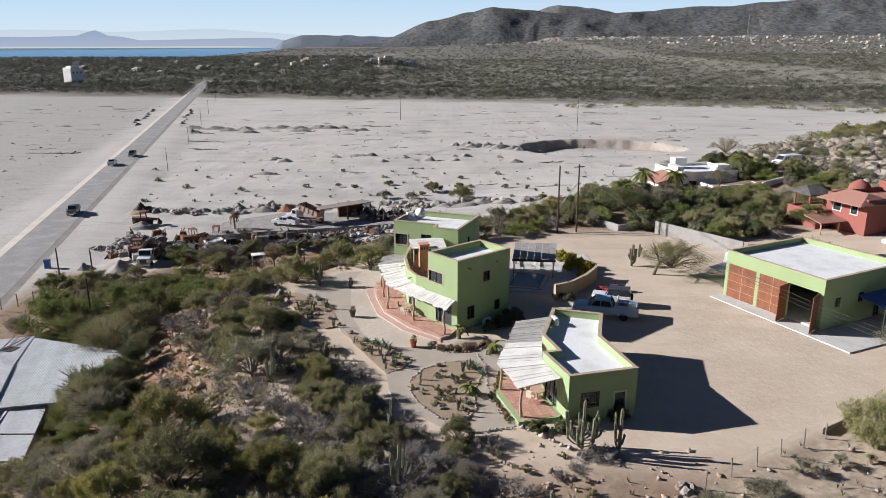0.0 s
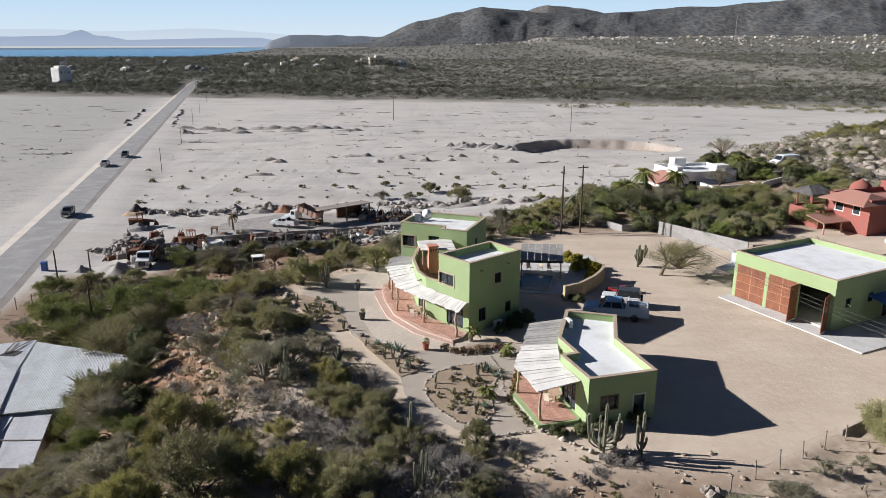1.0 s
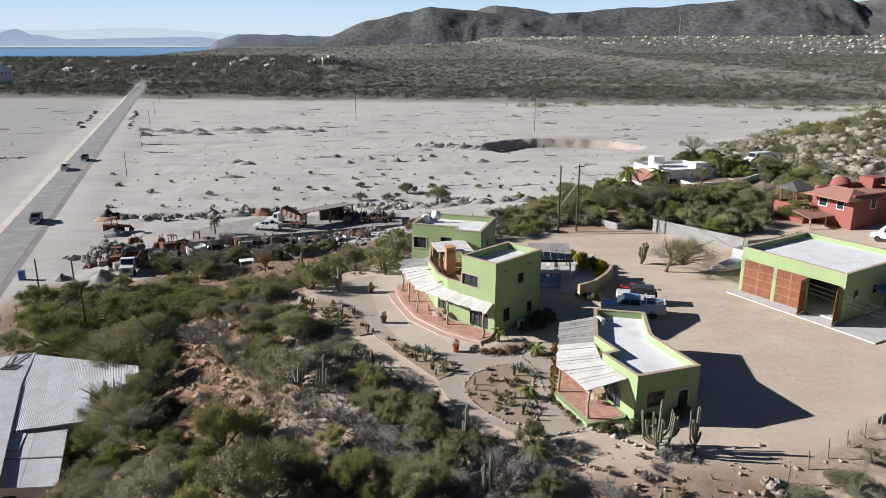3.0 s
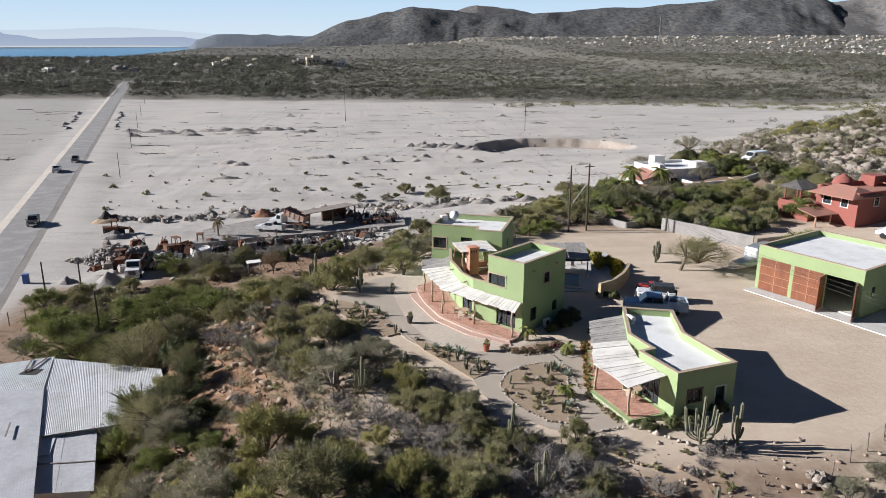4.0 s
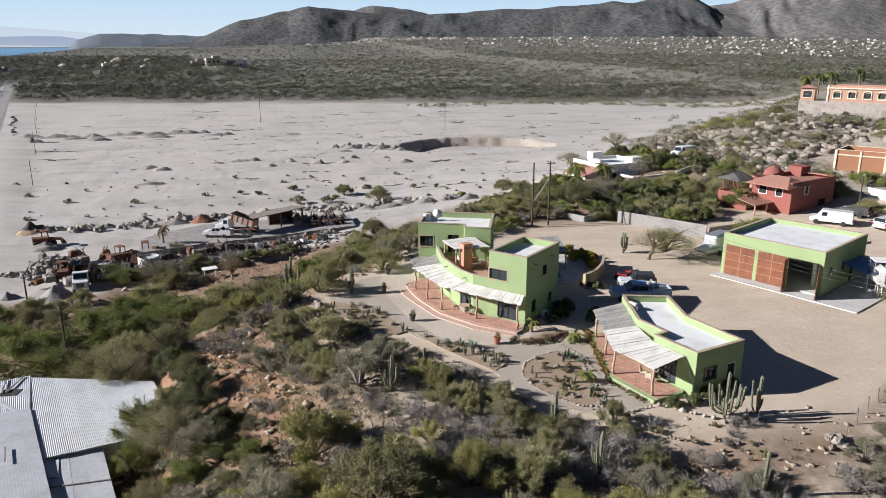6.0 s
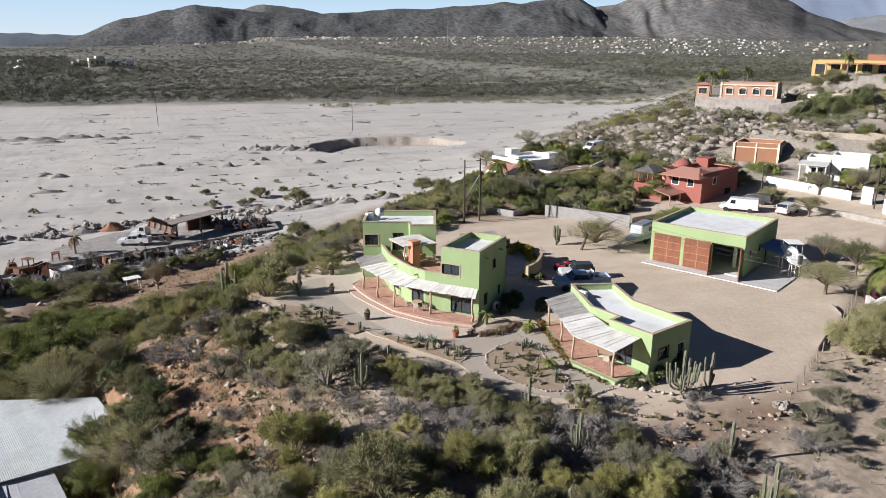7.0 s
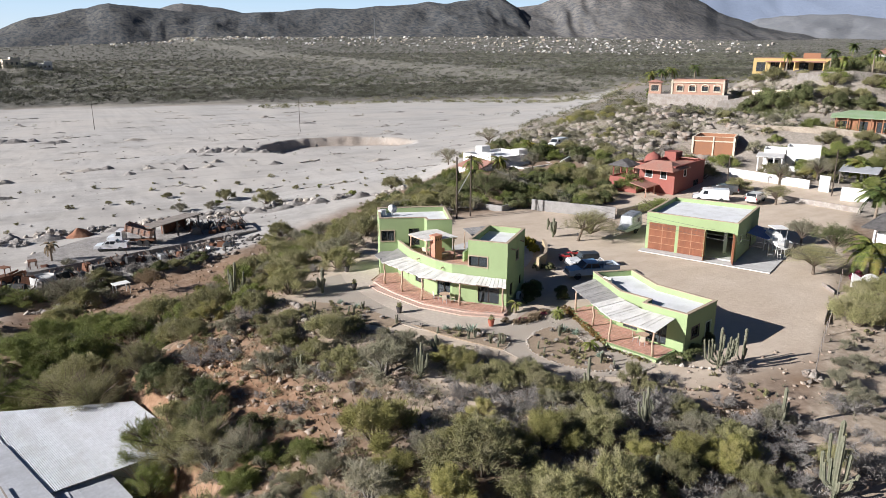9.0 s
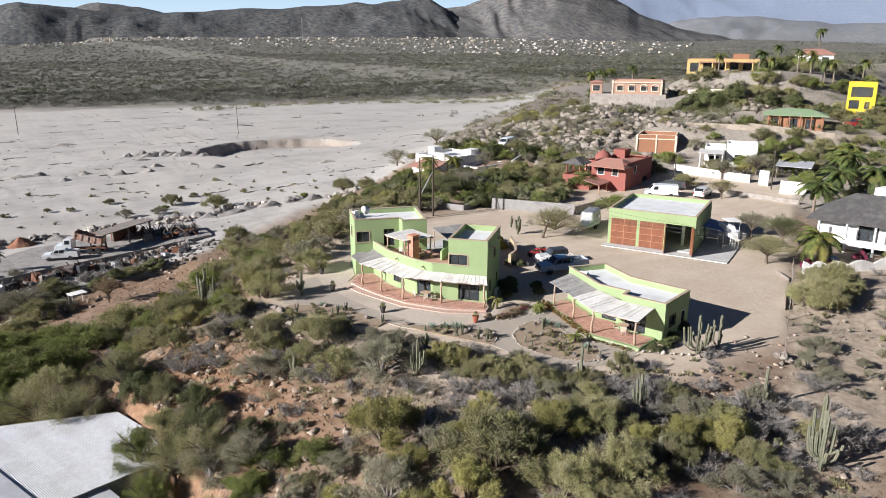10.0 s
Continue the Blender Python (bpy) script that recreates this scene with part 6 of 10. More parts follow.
# peach house on the rock with its stone terrace
ph = thing("peach_house", (100, 135, 10.5), "peach and terracotta villa on a stone terrace wall", "house")
PB = [(88.9, 143.0), (101.4, 128.4), (107.0, 131.6), (95.0, 147.0)]
part("terrace_wall", Geo().prism(PB, 6.0, 12.9), STONE, ph, "tall grey rubble terrace wall")
PV = [(92.9, 138.9), (100.9, 129.6), (105.0, 132.2), (97.0, 141.6)]
building("", "", PV, 12.9, 16.5, 16.1, PEACH, [(0, u, u + 1.3, 13.8, 14.9, "window", None, 1) for u in (1.3, 4.3, 7.3, 10.1)] + [(1, 1.7, 3.1, 13.8, 14.9, "window", None, 1)], ROOFTILE, ROOFTILE, parent=ph)


def arched_surround(root, a, b, u0, u1, z0, z1, m, w=0.28):
    """A raised frame round an opening: sill, two jambs and an arched head, each a part."""
    for p, q in (((u0 - w, z0 - w / 2), (u1 + w, z0 - w / 2)), ((u0 - w / 2, z0), (u0 - w / 2, z1)), ((u1 + w / 2, z0), (u1 + w / 2, z1))):
        part("surround", Geo().beam((*along(a, b, p[0], -0.06), p[1]), (*along(a, b, q[0], -0.06), q[1]), 0.14 if p[0] != q[0] else w, w if p[0] != q[0] else 0.14), m, root)
    c, r = (u0 + u1) / 2, (u1 - u0) / 2 + w / 2
    pts = [(*along(a, b, c - r * math.cos(math.pi * k / 8), -0.06), z1 + 0.55 * r * math.sin(math.pi * k / 8)) for k in range(9)]
    part("arch", Geo().tube(pts, w / 2, 6), m, root)


for u in (1.3, 4.3, 7.3, 10.1):
    arched_surround(ph, PV[0], PV[1], u, u + 1.3, 13.8, 14.9, CREAM)
arched_surround(ph, PV[1], PV[2], 1.7, 3.1, 13.8, 14.9, CREAM)
for p in PV:
    part("corner_band", Geo().box((*p, 14.7), (0.4, 0.4, 3.6), 0.8), CREAM, ph)
part("frieze_band", Geo().prism(inward(PV, -0.25), 15.75, 16.0), CREAM, ph)
PT = rect(91.6, 143.4, 3.0, 3.0, -48)
building("", "", PT, 12.5, 15.7, 15.4, PEACH, [(0, 0.6, 2.4, 13.6, 15.0, "opening_frame", CREAM, 1), (3, 0.6, 2.4, 13.6, 15.0, "opening_frame", CREAM, 1)], None, ROOFTILE, parent=ph)
hip_roof(ph, PT, 15.7, 0.7, ROOFTILE, 0.4, "clay tile pavilion roof")
straight_wall("stone_wall", (106.5, 132.5), (112.0, 128.0), 2.4, STONE, "rubble retaining wall on the hill", 0.5)
straight_wall("stone_wall", (110.5, 128.0), (118.0, 118.6), 1.2, CEMENT, "pale retaining wall on the hill", 0.4)

TANSTONE = mat("tan_rubble_stone", (0.32, 0.265, 0.205), (0.45, 0.385, 0.31), 3, 0.8, (0.26, 0.21, 0.16), 0.9, bump=0.6, dist=0.08)
ph.location += Vector((8, 3.5, 0))
# green-roofed house
gh = thing("green_roof_house", (116, 99, 6.5), "terracotta house with a pale green metal roof and columns", "house")
GP = [(103.6, 99.2), (109.4, 89.8), (116.0, 94.0), (110.2, 103.4)]
zb = 7.6
building("", "", GP, zb, 10.6, 10.3, ORANGE, [(0, 1.0, 2.6, 7.9, 10.0, "glass_door", None, 2), (0, 4.2, 6.0, 7.9, 10.0, "glass_door", None, 2), (0, 7.6, 9.2, 7.9, 10.0, "glass_door", None, 2), (1, 1.2, 2.2, 8.3, 10.0, "window", None, 1), (1, 3.2, 4.2, 8.3, 10.0, "window", None, 1), (1, 5.4, 6.4, 8.3, 10.0, "window", None, 1)], None, CEMENT, parent=gh)
hip_roof(gh, GP, 10.6, 1.3, GREENROOF, 0.9, "pale green metal roof")
for k in range(6):
    p = along(GP[0], GP[1], 0.3 + 2.08 * k, -0.8)
    part("veranda_post", Geo().tube([(*p, 6.8), (*p, 10.65)], 0.14, 7), ORANGE, gh)
straight_wall("stone_wall", (99.6, 101.5), (108.5, 86.5), 1.4, TANSTONE, "tan stone retaining wall below the house", 0.5)
straight_wall("stone_wall", (108.5, 86.5), (118.0, 79.0), 1.3, TANSTONE, "tan stone retaining wall along the track", 0.5)
straight_wall("stone_wall", (94.0, 113.0), (99.6, 101.5), 0.9, TANSTONE, "tan stone wall along the track", 0.4)
# yellow houses on the crest
yl = thing("yellow_house", (134, 142, 17.5), "long yellow and orange villa with arcade on the crest", "house")
YP = [(127.0, 140.0), (139.0, 123.5), (145.5, 128.2), (133.5, 144.7)]
building("", "", YP, 17.6, 21.6, 21.2, YELLOW, [(0, 0.8 + 3.4 * k, 3.2 + 3.4 * k, 18.2, 20.6, "glass_door", None, 2) for k in range(6)], ROOFTILE, ROOFTILE, parent=yl)
part("arcade_roof", Geo().prism([along(YP[0], YP[1], 3, -2.6), along(YP[0], YP[1], 17, -2.6), along(YP[0], YP[1], 17, 0), along(YP[0], YP[1], 3, 0)], 20.7, 20.95), ROOFTILE, yl)
for k in range(5):
    p = along(YP[0], YP[1], 3.3 + 3.35 * k, -2.4)
    part("column", Geo().tube([(*p, 16.0), (*p, 20.75)], 0.22, 8), YELLOW, yl)
building("", "", rect(138.0, 131.0, 4.0, 4.0, -54), 21.0, 22.9, 22.6, ORANGE, [(3, 1.2, 3.4, 21.4, 22.4, "window", None, 2)], ROOFTILE, ROOFTILE, parent=yl)
straight_wall("stone_wall", (122.7, 123.2), (130.0, 114.0), 2.2, STONE, "pale grey rubble wall below the yellow house", 0.5)
straight_wall("stone_wall", (130.0, 114.0), (138.5, 108.0), 2.2, STONE, "pale grey rubble wall below the yellow house", 0.5)
straight_wall("stone_wall", (115.6, 130.0), (120.1, 116.2), 1.5, CREAM, "pale wall along the crest track", 0.4)
BRIGHTYELLOW = mat("bright_yellow_stucco", (0.68, 0.48, 0.03), (0.74, 0.54, 0.05), 8, 0.5, (0.62, 0.44, 0.05), 0.9)
yb = building("yellow_box_house", "bright yellow two-storey house with open loggia", rect(128.6, 92.6, 5.6, 4.8, -62), 8.0, 17.2, 16.8, BRIGHTYELLOW, [(0, 0.7, 4.9, 14.0, 16.2, "opening_frame", None, 1), (0, 0.5, 2.5, 11.4, 13.3, "door", None, 2), (0, 3.6, 4.6, 11.4, 13.0, "door", None, 1), (3, 1.6, 3.2, 14.0, 15.6, "window", None, 2)], BRIGHTYELLOW, CEMENT)
ZC = ground_z(203, 148) - 18.3
wc = thing("white_house", (203, 148, 19 + ZC), "white crest house with clay tile roof", "house")
WCP = rect(203.0, 148.0, 11.4, 8.0, -55)
building("", "", WCP, 17.0 + ZC, 22.2 + ZC, 21.8 + ZC, WHITE, [(0, 1.0 + 3.5 * k, 3.0 + 3.5 * k, 19.4 + ZC, 21.4 + ZC, "window", None, 2) for k in range(3)], None, WHITE_DECK, parent=wc)
hip_roof(wc, WCP, 22.2 + ZC, 1.9, ROOFTILE, 0.6)

# thatched white house beyond the yard's corner
th = thing("thatched_house", (50, 52, 0), "white two-storey house with grey thatch roof and balconies", "house")
TP = rect(51.6, 50.0, 13.0, 8.0, -72)
building("", "", TP, 0.0, 5.2, 4.9, WHITE, [(3, 0.6, 2.6, 0.4, 2.3, "glass_door", None, 2), (3, 3.6, 5.6, 3.0, 4.8, "glass_door", None, 2), (0, 1.0, 3.0, 0.4, 2.3, "glass_door", None, 2), (0, 4.4, 6.6, 2.9, 4.8, "glass_door", None, 2), (0, 8.5, 11.0, 2.9, 4.8, "glass_door", None, 2), (0, 5.0, 7.6, 0.4, 2.3, "glass_door", None, 2)], None, CEMENT, parent=th)
hip_roof(th, TP, 5.15, 3.0, THATCH, 1.5, "thick dark grey palm thatch roof")
bal = [along(TP[0], TP[1], 0.0, -2.2), along(TP[0], TP[1], 13.0, -2.2), along(TP[0], TP[1], 13.0, 0), along(TP[0], TP[1], 0, 0)]
part("balcony_slab", Geo().prism(bal, 2.55, 2.75), WHITE, th)
part("balcony_rail", Geo().beam((*bal[0], 3.05), (*bal[1], 3.05), 0.12, 0.6), WHITE, th)
for k in range(5):
    p = along(TP[0], TP[1], 0.2 + 3.15 * k, -2.1)
    part("column", Geo().tube([(*p, -0.2), (*p, 5.2)], 0.16, 8), WHITE, th)
part("roof_turret", soft(Geo().box((54.5, 51.5, 7.6), (2.2, 2.2, 2.2)).mesh("roof_turret", th.location), 0.1), WHITE, th, "white chimney turret")
th.location += Vector((2.1, -0.4, -1.5))
scal = thing("scalloped_wall", (38, 49, 0), "white scalloped garden wall beside the yard", "wall")
g = Geo()
SW = [(35.4, 49.2), (37.0, 48.2), (38.8, 47.2), (41.6, 45.8), (44.6, 44.6), (48.5, 43.0)]
for i in range(len(SW) - 1):
    for k in range(6):
        t0, t1 = k / 6, (k + 1) / 6
        a, b = Vector(SW[i]).lerp(Vector(SW[i + 1]), t0), Vector(SW[i]).lerp(Vector(SW[i + 1]), t1)
        h0, h1 = (0.7 + 0.5 * abs(math.cos(math.pi * t)) for t in (t0, t1))
        n = Vector((0.09, 0.16)) * 0.6
        g.prism([tuple(a - n), tuple(b - n), tuple(b + n), tuple(a + n)], -0.4, [h0, h1, h1, h0])
part("wall", g, WHITE, scal)
tub = thing("blue_tub", (41.5, 49.2, 0), "blue plastic tub beside the white wall", "tub")
part("body", Geo().lathe((41.5, 49.2, 0.0), [(0.5, 0), (0.62, 0.7), (0.66, 0.72)], 14), BLUE, tub)

# ---- tin-roofed sheds at the foot of the slope ----


def corrugated(root, a, b, c, d, n, m, amp=0.024, name="roof_sheet", sheets=1):
    """Corrugated sheets: ridges run from edge a-b to edge d-c; a to d is across the run."""
    a, b, c, d = (Vector(p) for p in (a, b, c, d))
    for s in range(sheets):
        g = Geo()
        vs, fs = [], []
        k0, k1 = s * n // sheets, (s + 1) * n // sheets
        cols = range(k0 * 2, k1 * 2 + 1)
        for k in cols:
            t = k / (2 * n)
            z = Vector((0, 0, amp * (1 if k % 2 else -1) + 0.012 * (s % 2)))
            p, q = a.lerp(b, t) + z, d.lerp(c, t) + z
            vs += [p, q, p - Vector((0, 0, 0.02)), q - Vector((0, 0, 0.02))]
        m_ = len(vs) // 4
        for i in range(m_ - 1):
            o = i * 4
            fs += [(o, o + 4, o + 5, o + 1), (o + 2, o + 3, o + 7, o + 6), (o, o + 2, o + 6, o + 4), (o + 1, o + 5, o + 7, o + 3)]
        g.add(vs, fs)
        part(name, g, m, root)


shed = thing("tin_shed", (-41, 64, -9), "long shed with bright corrugated tin roof at the slope foot", "shed")
A, B, C, D = (-47.2, 72.0), (-35.3, 67.9), (-32.1, 58.6), (-42.4, 56.8)
corrugated(shed, (*D, -5.75), (*C, -5.45), (*B, -5.3), (*A, -5.45), 72, TIN, 0.015, sheets=9)
corrugated(shed, (-45.2, 44.8, -5.85), (-38.2, 46.2, -5.75), (-45.0, 65.2, -5.42), (-52.0, 64.6, -5.6), 32, TIN_GREY, 0.0012, sheets=4)
corrugated(shed, (-52.0, 64.6, -5.66), (-45.0, 65.2, -5.5), (-46.8, 72.2, -5.41), (-53.8, 70.6, -5.55), 44, TIN, 0.015, sheets=4)
part("ridge_flashing", Geo().beam((-48.2, 67.4, -5.48), (-46.0, 65.0, -5.46), 0.3, 0.04), TIN, shed)
# Near-black sheet on the closed roof stands in for a gap's shade.
part("roof_hole", Geo().prism([(-48.6, 68.4), (-47.0, 68.2), (-46.7, 69.3), (-48.2, 69.5)], -5.46, -5.4), DARK, shed, "dark sheet laid on the roof as its gap")
IN = inward([D, C, B, A], 0.4)
for i in range(4):
    a, b = IN[i], IN[(i + 1) % 4]
    ia, ib = inward(IN, 0.18)[i], inward(IN, 0.18)[(i + 1) % 4]
    part("wall", holed_wall(a, b, ia, ib, -10.4, -5.75, [(3, 5.5, -9.4, -7.4)] if i in (0, 1) else []), CEMENT, shed)
for p, q in (((-48.7, 71.6), (-48.2, 68.6)), ((-47.3, 71.9), (-47.9, 68.7)), ((-45.0, 58.6), (-44.4, 56.4))):
    part("roof_timber", Geo().beam((*p, -5.3), (*q, -5.3), 0.1, 0.1), GREYWOOD, shed)
lows = thing("low_shed", (-39, 55, -10), "lower shed with patched grey sheet roof", "shed")
corrugated(lows, (-40.4, 49.5, -6.75), (-35.0, 49.4, -6.7), (-37.7, 58.2, -6.5), (-42.7, 58.3, -6.5), 26, TIN_GREY, 0.0015, sheets=4)
part("roof_batten", Geo().beam((-41.4, 53.2, -6.58), (-36.2, 53.2, -6.55), 0.12, 0.06), GREYWOOD, lows)
part("roof_patch", Geo().prism([(-41.9, 54.4), (-40.0, 54.4), (-40.7, 57.8), (-42.4, 57.9)], -6.54, -6.48), TIN, lows)
LW = inward([(-40.4, 49.5), (-35.0, 49.4), (-37.7, 58.2), (-42.7, 58.3)], 0.3)
LI = inward(LW, 0.18)
for i in range(4):
    part("wall", holed_wall(LW[i], LW[(i + 1) % 4], LI[i], LI[(i + 1) % 4], -11.5, -6.8, [(1.0, 2.0, -9.4, -7.6), (3.0, 4.2, -9.2, -8.0)] if i == 0 else []), CEMENT, lows)
lows.location += Vector((-0.35, 0, 0.5))

# ---- salvage yard ----
js = thing("open_shed", (-18, 134, -8), "open timber shed full of scrap with a sheet roof", "shed")
part("roof_sheet", Geo().prism([(-26.2, 131.8), (-16.8, 138.7), (-19.2, 142.0), (-28.6, 135.1)], [-5.1, -5.0, -5.3, -5.4], [-4.98, -4.88, -5.18, -5.28]), GREYWOOD, js, "grey weathered board roof")
for x, y in ((-25.8, 132.6), (-21.6, 135.7), (-17.5, 138.7), (-27.8, 135.2), (-23.7, 138.3), (-19.4, 141.4)):
    part("post", Geo().tube([(x, y, -9.3), (x, y, -5.05)], 0.17, 7), GREYWOOD, js)
part("back_wall", Geo().prism([(-23.8, 138.5), (-19.4, 141.6), (-19.6, 141.9), (-24.0, 138.8)], -9.3, -5.25), RUST, js)
plat = [(-45.0, 123.6), (-36.0, 126.6), (-24.0, 129.4), (-8.0, 134.0), (-8.0, 143.0), (-36.0, 141.5), (-45.0, 134.0)]
solo("yard_platform", Geo().prism(plat, -11, -7.88), SPOIL, (-18, 135, -8), "grey rubble platform under the open shed", "pavement", kind="structure")
rs = random.Random(77)
SC = [RUST, GREYWOOD, CARDARK, RUST, GREYWOOD, SPOIL, BLACK, STEEL]


def scrap(x, y, k):
    """A bent scrap piece: a battered box with bars leaning on it."""
    z = max(ground_z(x, y), -8.9)
    z = -7.88 if inside((x, y), plat) else z
    c = thing("scrap_heap", (x, y, z), "heap of rusty scrap metal and bent bars", "scrap", "scrap heaps")
    w, d, h = rs.uniform(0.8, 2.2), rs.uniform(0.6, 1.6), rs.uniform(0.5, 1.3)
    me = Geo().box((0, 0, h / 2), (w, d, h), rs.uniform(0, 3), (rs.uniform(0.6, 1), rs.uniform(0.6, 1))).mesh("panel")
    part("panel", soft(me, 0.06), SC[k % len(SC)], c)
    for j in range(3):
        a = rs.uniform(0, 6.3)
        p = (x + 1.3 * math.cos(a), y + 1.3 * math.sin(a), z)
        part("bar", Geo().tube([p, (x + rs.uniform(-0.6, 0.6), y + rs.uniform(-0.6, 0.6), z + h + rs.uniform(0.1, 0.9))], 0.07, 5), SC[(k + j + 1) % 3], c)


for k in range(26):
    scrap(-22.0 + rs.uniform(0, 12.5), 134.8 + rs.uniform(0.3, 6.0), k)
for k in range(34):
    t = k / 34
    scrap(-44.0 + 31 * t + rs.uniform(-1.2, 1.2), 121.5 + 7.0 * t + rs.uniform(-2.0, 2.0), k + 3)
for k in range(22):
    scrap(rs.uniform(-60, -40), rs.uniform(112, 128), k)
tub2 = thing("round_tank", (-42.8, 120.6, ground_z(-42.8, 120.6)), "round pale concrete water tank", "tank")
part("body", Geo().lathe((-42.8, 120.6, -10.0), [(1.7, 0), (1.7, 2.2), (1.5, 2.3), (1.4, 2.0)], 24), CEMENT, tub2)
stall = thing("small_shelter", (-33.0, 112.0, ground_z(-33, 112)), "small shelter with a flat pale roof", "shelter")
zz = ground_z(-33, 112)
part("roof", Geo().box((-33, 112, zz + 1.5), (2.2, 1.6, 0.1), 0.3), WHITE, stall)
for p in rect(-33, 112, 1.9, 1.3, 17):
    part("post", Geo().tube([(*p, zz - 0.3), (*p, zz + 1.46)], 0.06, 6), WHITE, stall)
for k in range(9):
    t = k / 8
    rock_heap("rubble_heap", (-43.0 + 30 * t + rs.uniform(-1, 1), 123.2 + 8.6 * t + rs.uniform(-0.8, 0.8)), (2.4, 1.3), 26, 0.42, (PALEROCK, ROCK, SPOIL)[k % 3], "heap of grey rubble and blocks along the yard's edge", 44 + k, "rubble heaps", dome=0.9)
rock_heap("rubble_row", (-39.5, 109.5), (5.5, 0.9), 44, 0.45, PALEROCK, "row of pale rubble below the tree", 41, dome=0.5)
rock_heap("rubble_row", (-22.0, 121.0), (8.0, 1.6), 60, 0.5, ROCK, "rubble bank below the scrap shed", 42, dome=0.8)


def mound(x, y, rx, ry, h, m, label, seed, name="spoil_mound"):
    """A loose heap of earth."""
    z = ground_z(x, y)
    n, mm = 26, 9
    vs = []
    for i in range(mm + 1):
        t = i / mm
        for k in range(n):
            a = 2 * math.pi * k / n
            w = 1 + 0.28 * noise.noise(Vector((math.cos(a) * 1.6, math.sin(a) * 1.6, seed)))
            hh = h * (0.5 + 0.5 * math.cos(math.pi * t)) * (1 + 0.5 * noise.noise(Vector((math.cos(a) * t * 3, math.sin(a) * t * 3, seed + 5))))
            vs.append((x + rx * t * w * math.cos(a), y + ry * t * w * math.sin(a), z - 0.35 * t + hh))
    fs = [(i * n + k, i * n + (k + 1) % n, (i + 1) * n + (k + 1) % n, (i + 1) * n + k) for i in range(mm) for k in range(n)]
    solo(name, Geo().add(vs, fs), m, (x, y, z), label, "mound", "spoil mounds", smooth=True)


REDSOIL = mat("red_soil", (0.2, 0.085, 0.045), (0.29, 0.14, 0.085), 2, 0.5, (0.3, 0.17, 0.1), 0.95, bump=0.5, dist=0.1)
OCHRE = mat("ochre_sand", (0.42, 0.29, 0.17), (0.5, 0.37, 0.24), 2, 0.5, (0.46, 0.36, 0.26), 0.95, bump=0.4, dist=0.1)
GREYSAND = mat("grey_gravel_heap", (0.24, 0.225, 0.21), (0.32, 0.3, 0.28), 3, 0.6, (0.2, 0.19, 0.18), 0.95, bump=0.4, dist=0.08)
RIVERSAND = mat("pale_river_sand", (0.42, 0.375, 0.325), (0.54, 0.49, 0.43), 1.2, 0.2, (0.34, 0.3, 0.26), 0.95, bump=0.6, dist=0.2)
mound(-57.0, 122.5, 5.6, 3.7, 1.9, SPOIL, "core of the cobble heap", 11)
mound(-53.5, 108.6, 3.2, 2.4, 1.6, GREYSAND, "heap of grey gravel", 1)
mound(-60.0, 109.4, 2.2, 1.6, 1.1, GREYSAND, "heap of grey gravel", 2)
mound(-36.8, 153.0, 3.4, 2.2, 1.5, REDSOIL, "heap of red soil", 3)
mound(-68.0, 152.0, 3.6, 2.2, 1.8, mat("black_soil", (0.03, 0.026, 0.024), (0.07, 0.06, 0.055), 2, 1, None, 0.95), "heap of black soil", 4)
mound(-68.6, 150.0, 4.6, 5.0, 0.7, OCHRE, "low spread of ochre sand", 5)
mound(-62.0, 137.0, 5.0, 2.4, 1.3, GREYSAND, "heap of grey gravel", 6)
mound(-44.0, 137.5, 2.2, 1.4, 1.6, PALEROCK, "heap of big pale boulders", 7)
rnd = random.Random(5)
for k in range(34):
    t = k / 33
    x, y = -66 + 92 * t + rnd.uniform(-2, 2), 150.5 + 5.0 * math.sin(t * 3.0) + rnd.uniform(-2.2, 2.2)
    if k % 3:
        mound(x, y, rnd.uniform(2.4, 4.6), rnd.uniform(1.4, 2.4), rnd.uniform(0.5, 1.2), SPOIL, "low grey rubble berm along the river bed", k + 20)
    else:
        rock_heap("boulder_berm", (x, y), (4.0, 1.8), 22, 0.7, PALEROCK if k % 2 else SPOIL, "boulders heaped along the river bed", 50 + k, "boulder berms", dome=0.8)
# heaps and scrapes out in the river bed
for k in range(15):
    x, y = -110 + 5.2 * k + rnd.uniform(-3, 3), 300 + 0.5 * k + rnd.uniform(-6, 12)
    mound(x, y, rnd.uniform(4, 9), rnd.uniform(2, 4), rnd.uniform(0.7, 1.7), SPOIL, "grey spoil heap in the river bed", k + 60)
for k in range(13):
    x, y = 2 + 1.7 * k + rnd.uniform(-2, 2), 259 - 0.9 * k + rnd.uniform(-3, 3)
    mound(x, y, rnd.uniform(3, 5.5), rnd.uniform(1.6, 3.2), rnd.uniform(0.7, 2.0), SPOIL, "spoil heap beside the pit", k + 80)
for k in range(14):
    x, y = rnd.uniform(-70, 20), rnd.uniform(214, 235)
    mound(x, y, rnd.uniform(2, 4.5), rnd.uniform(1, 2.2), rnd.uniform(0.5, 1.2), RIVERSAND if k % 2 else SPOIL, "sand heap in the river bed", k + 100)
for k in range(18):
    y = 318 + 4.8 * k
    mound(road_x(y) - 12 + rnd.uniform(-2, 2) if k % 2 else road_x(y) + 8.5 + rnd.uniform(-1, 1), y, rnd.uniform(2, 3.4), rnd.uniform(4, 7), rnd.uniform(0.6, 1.3), SPOIL, "spoil heap beside the road", k + 120)
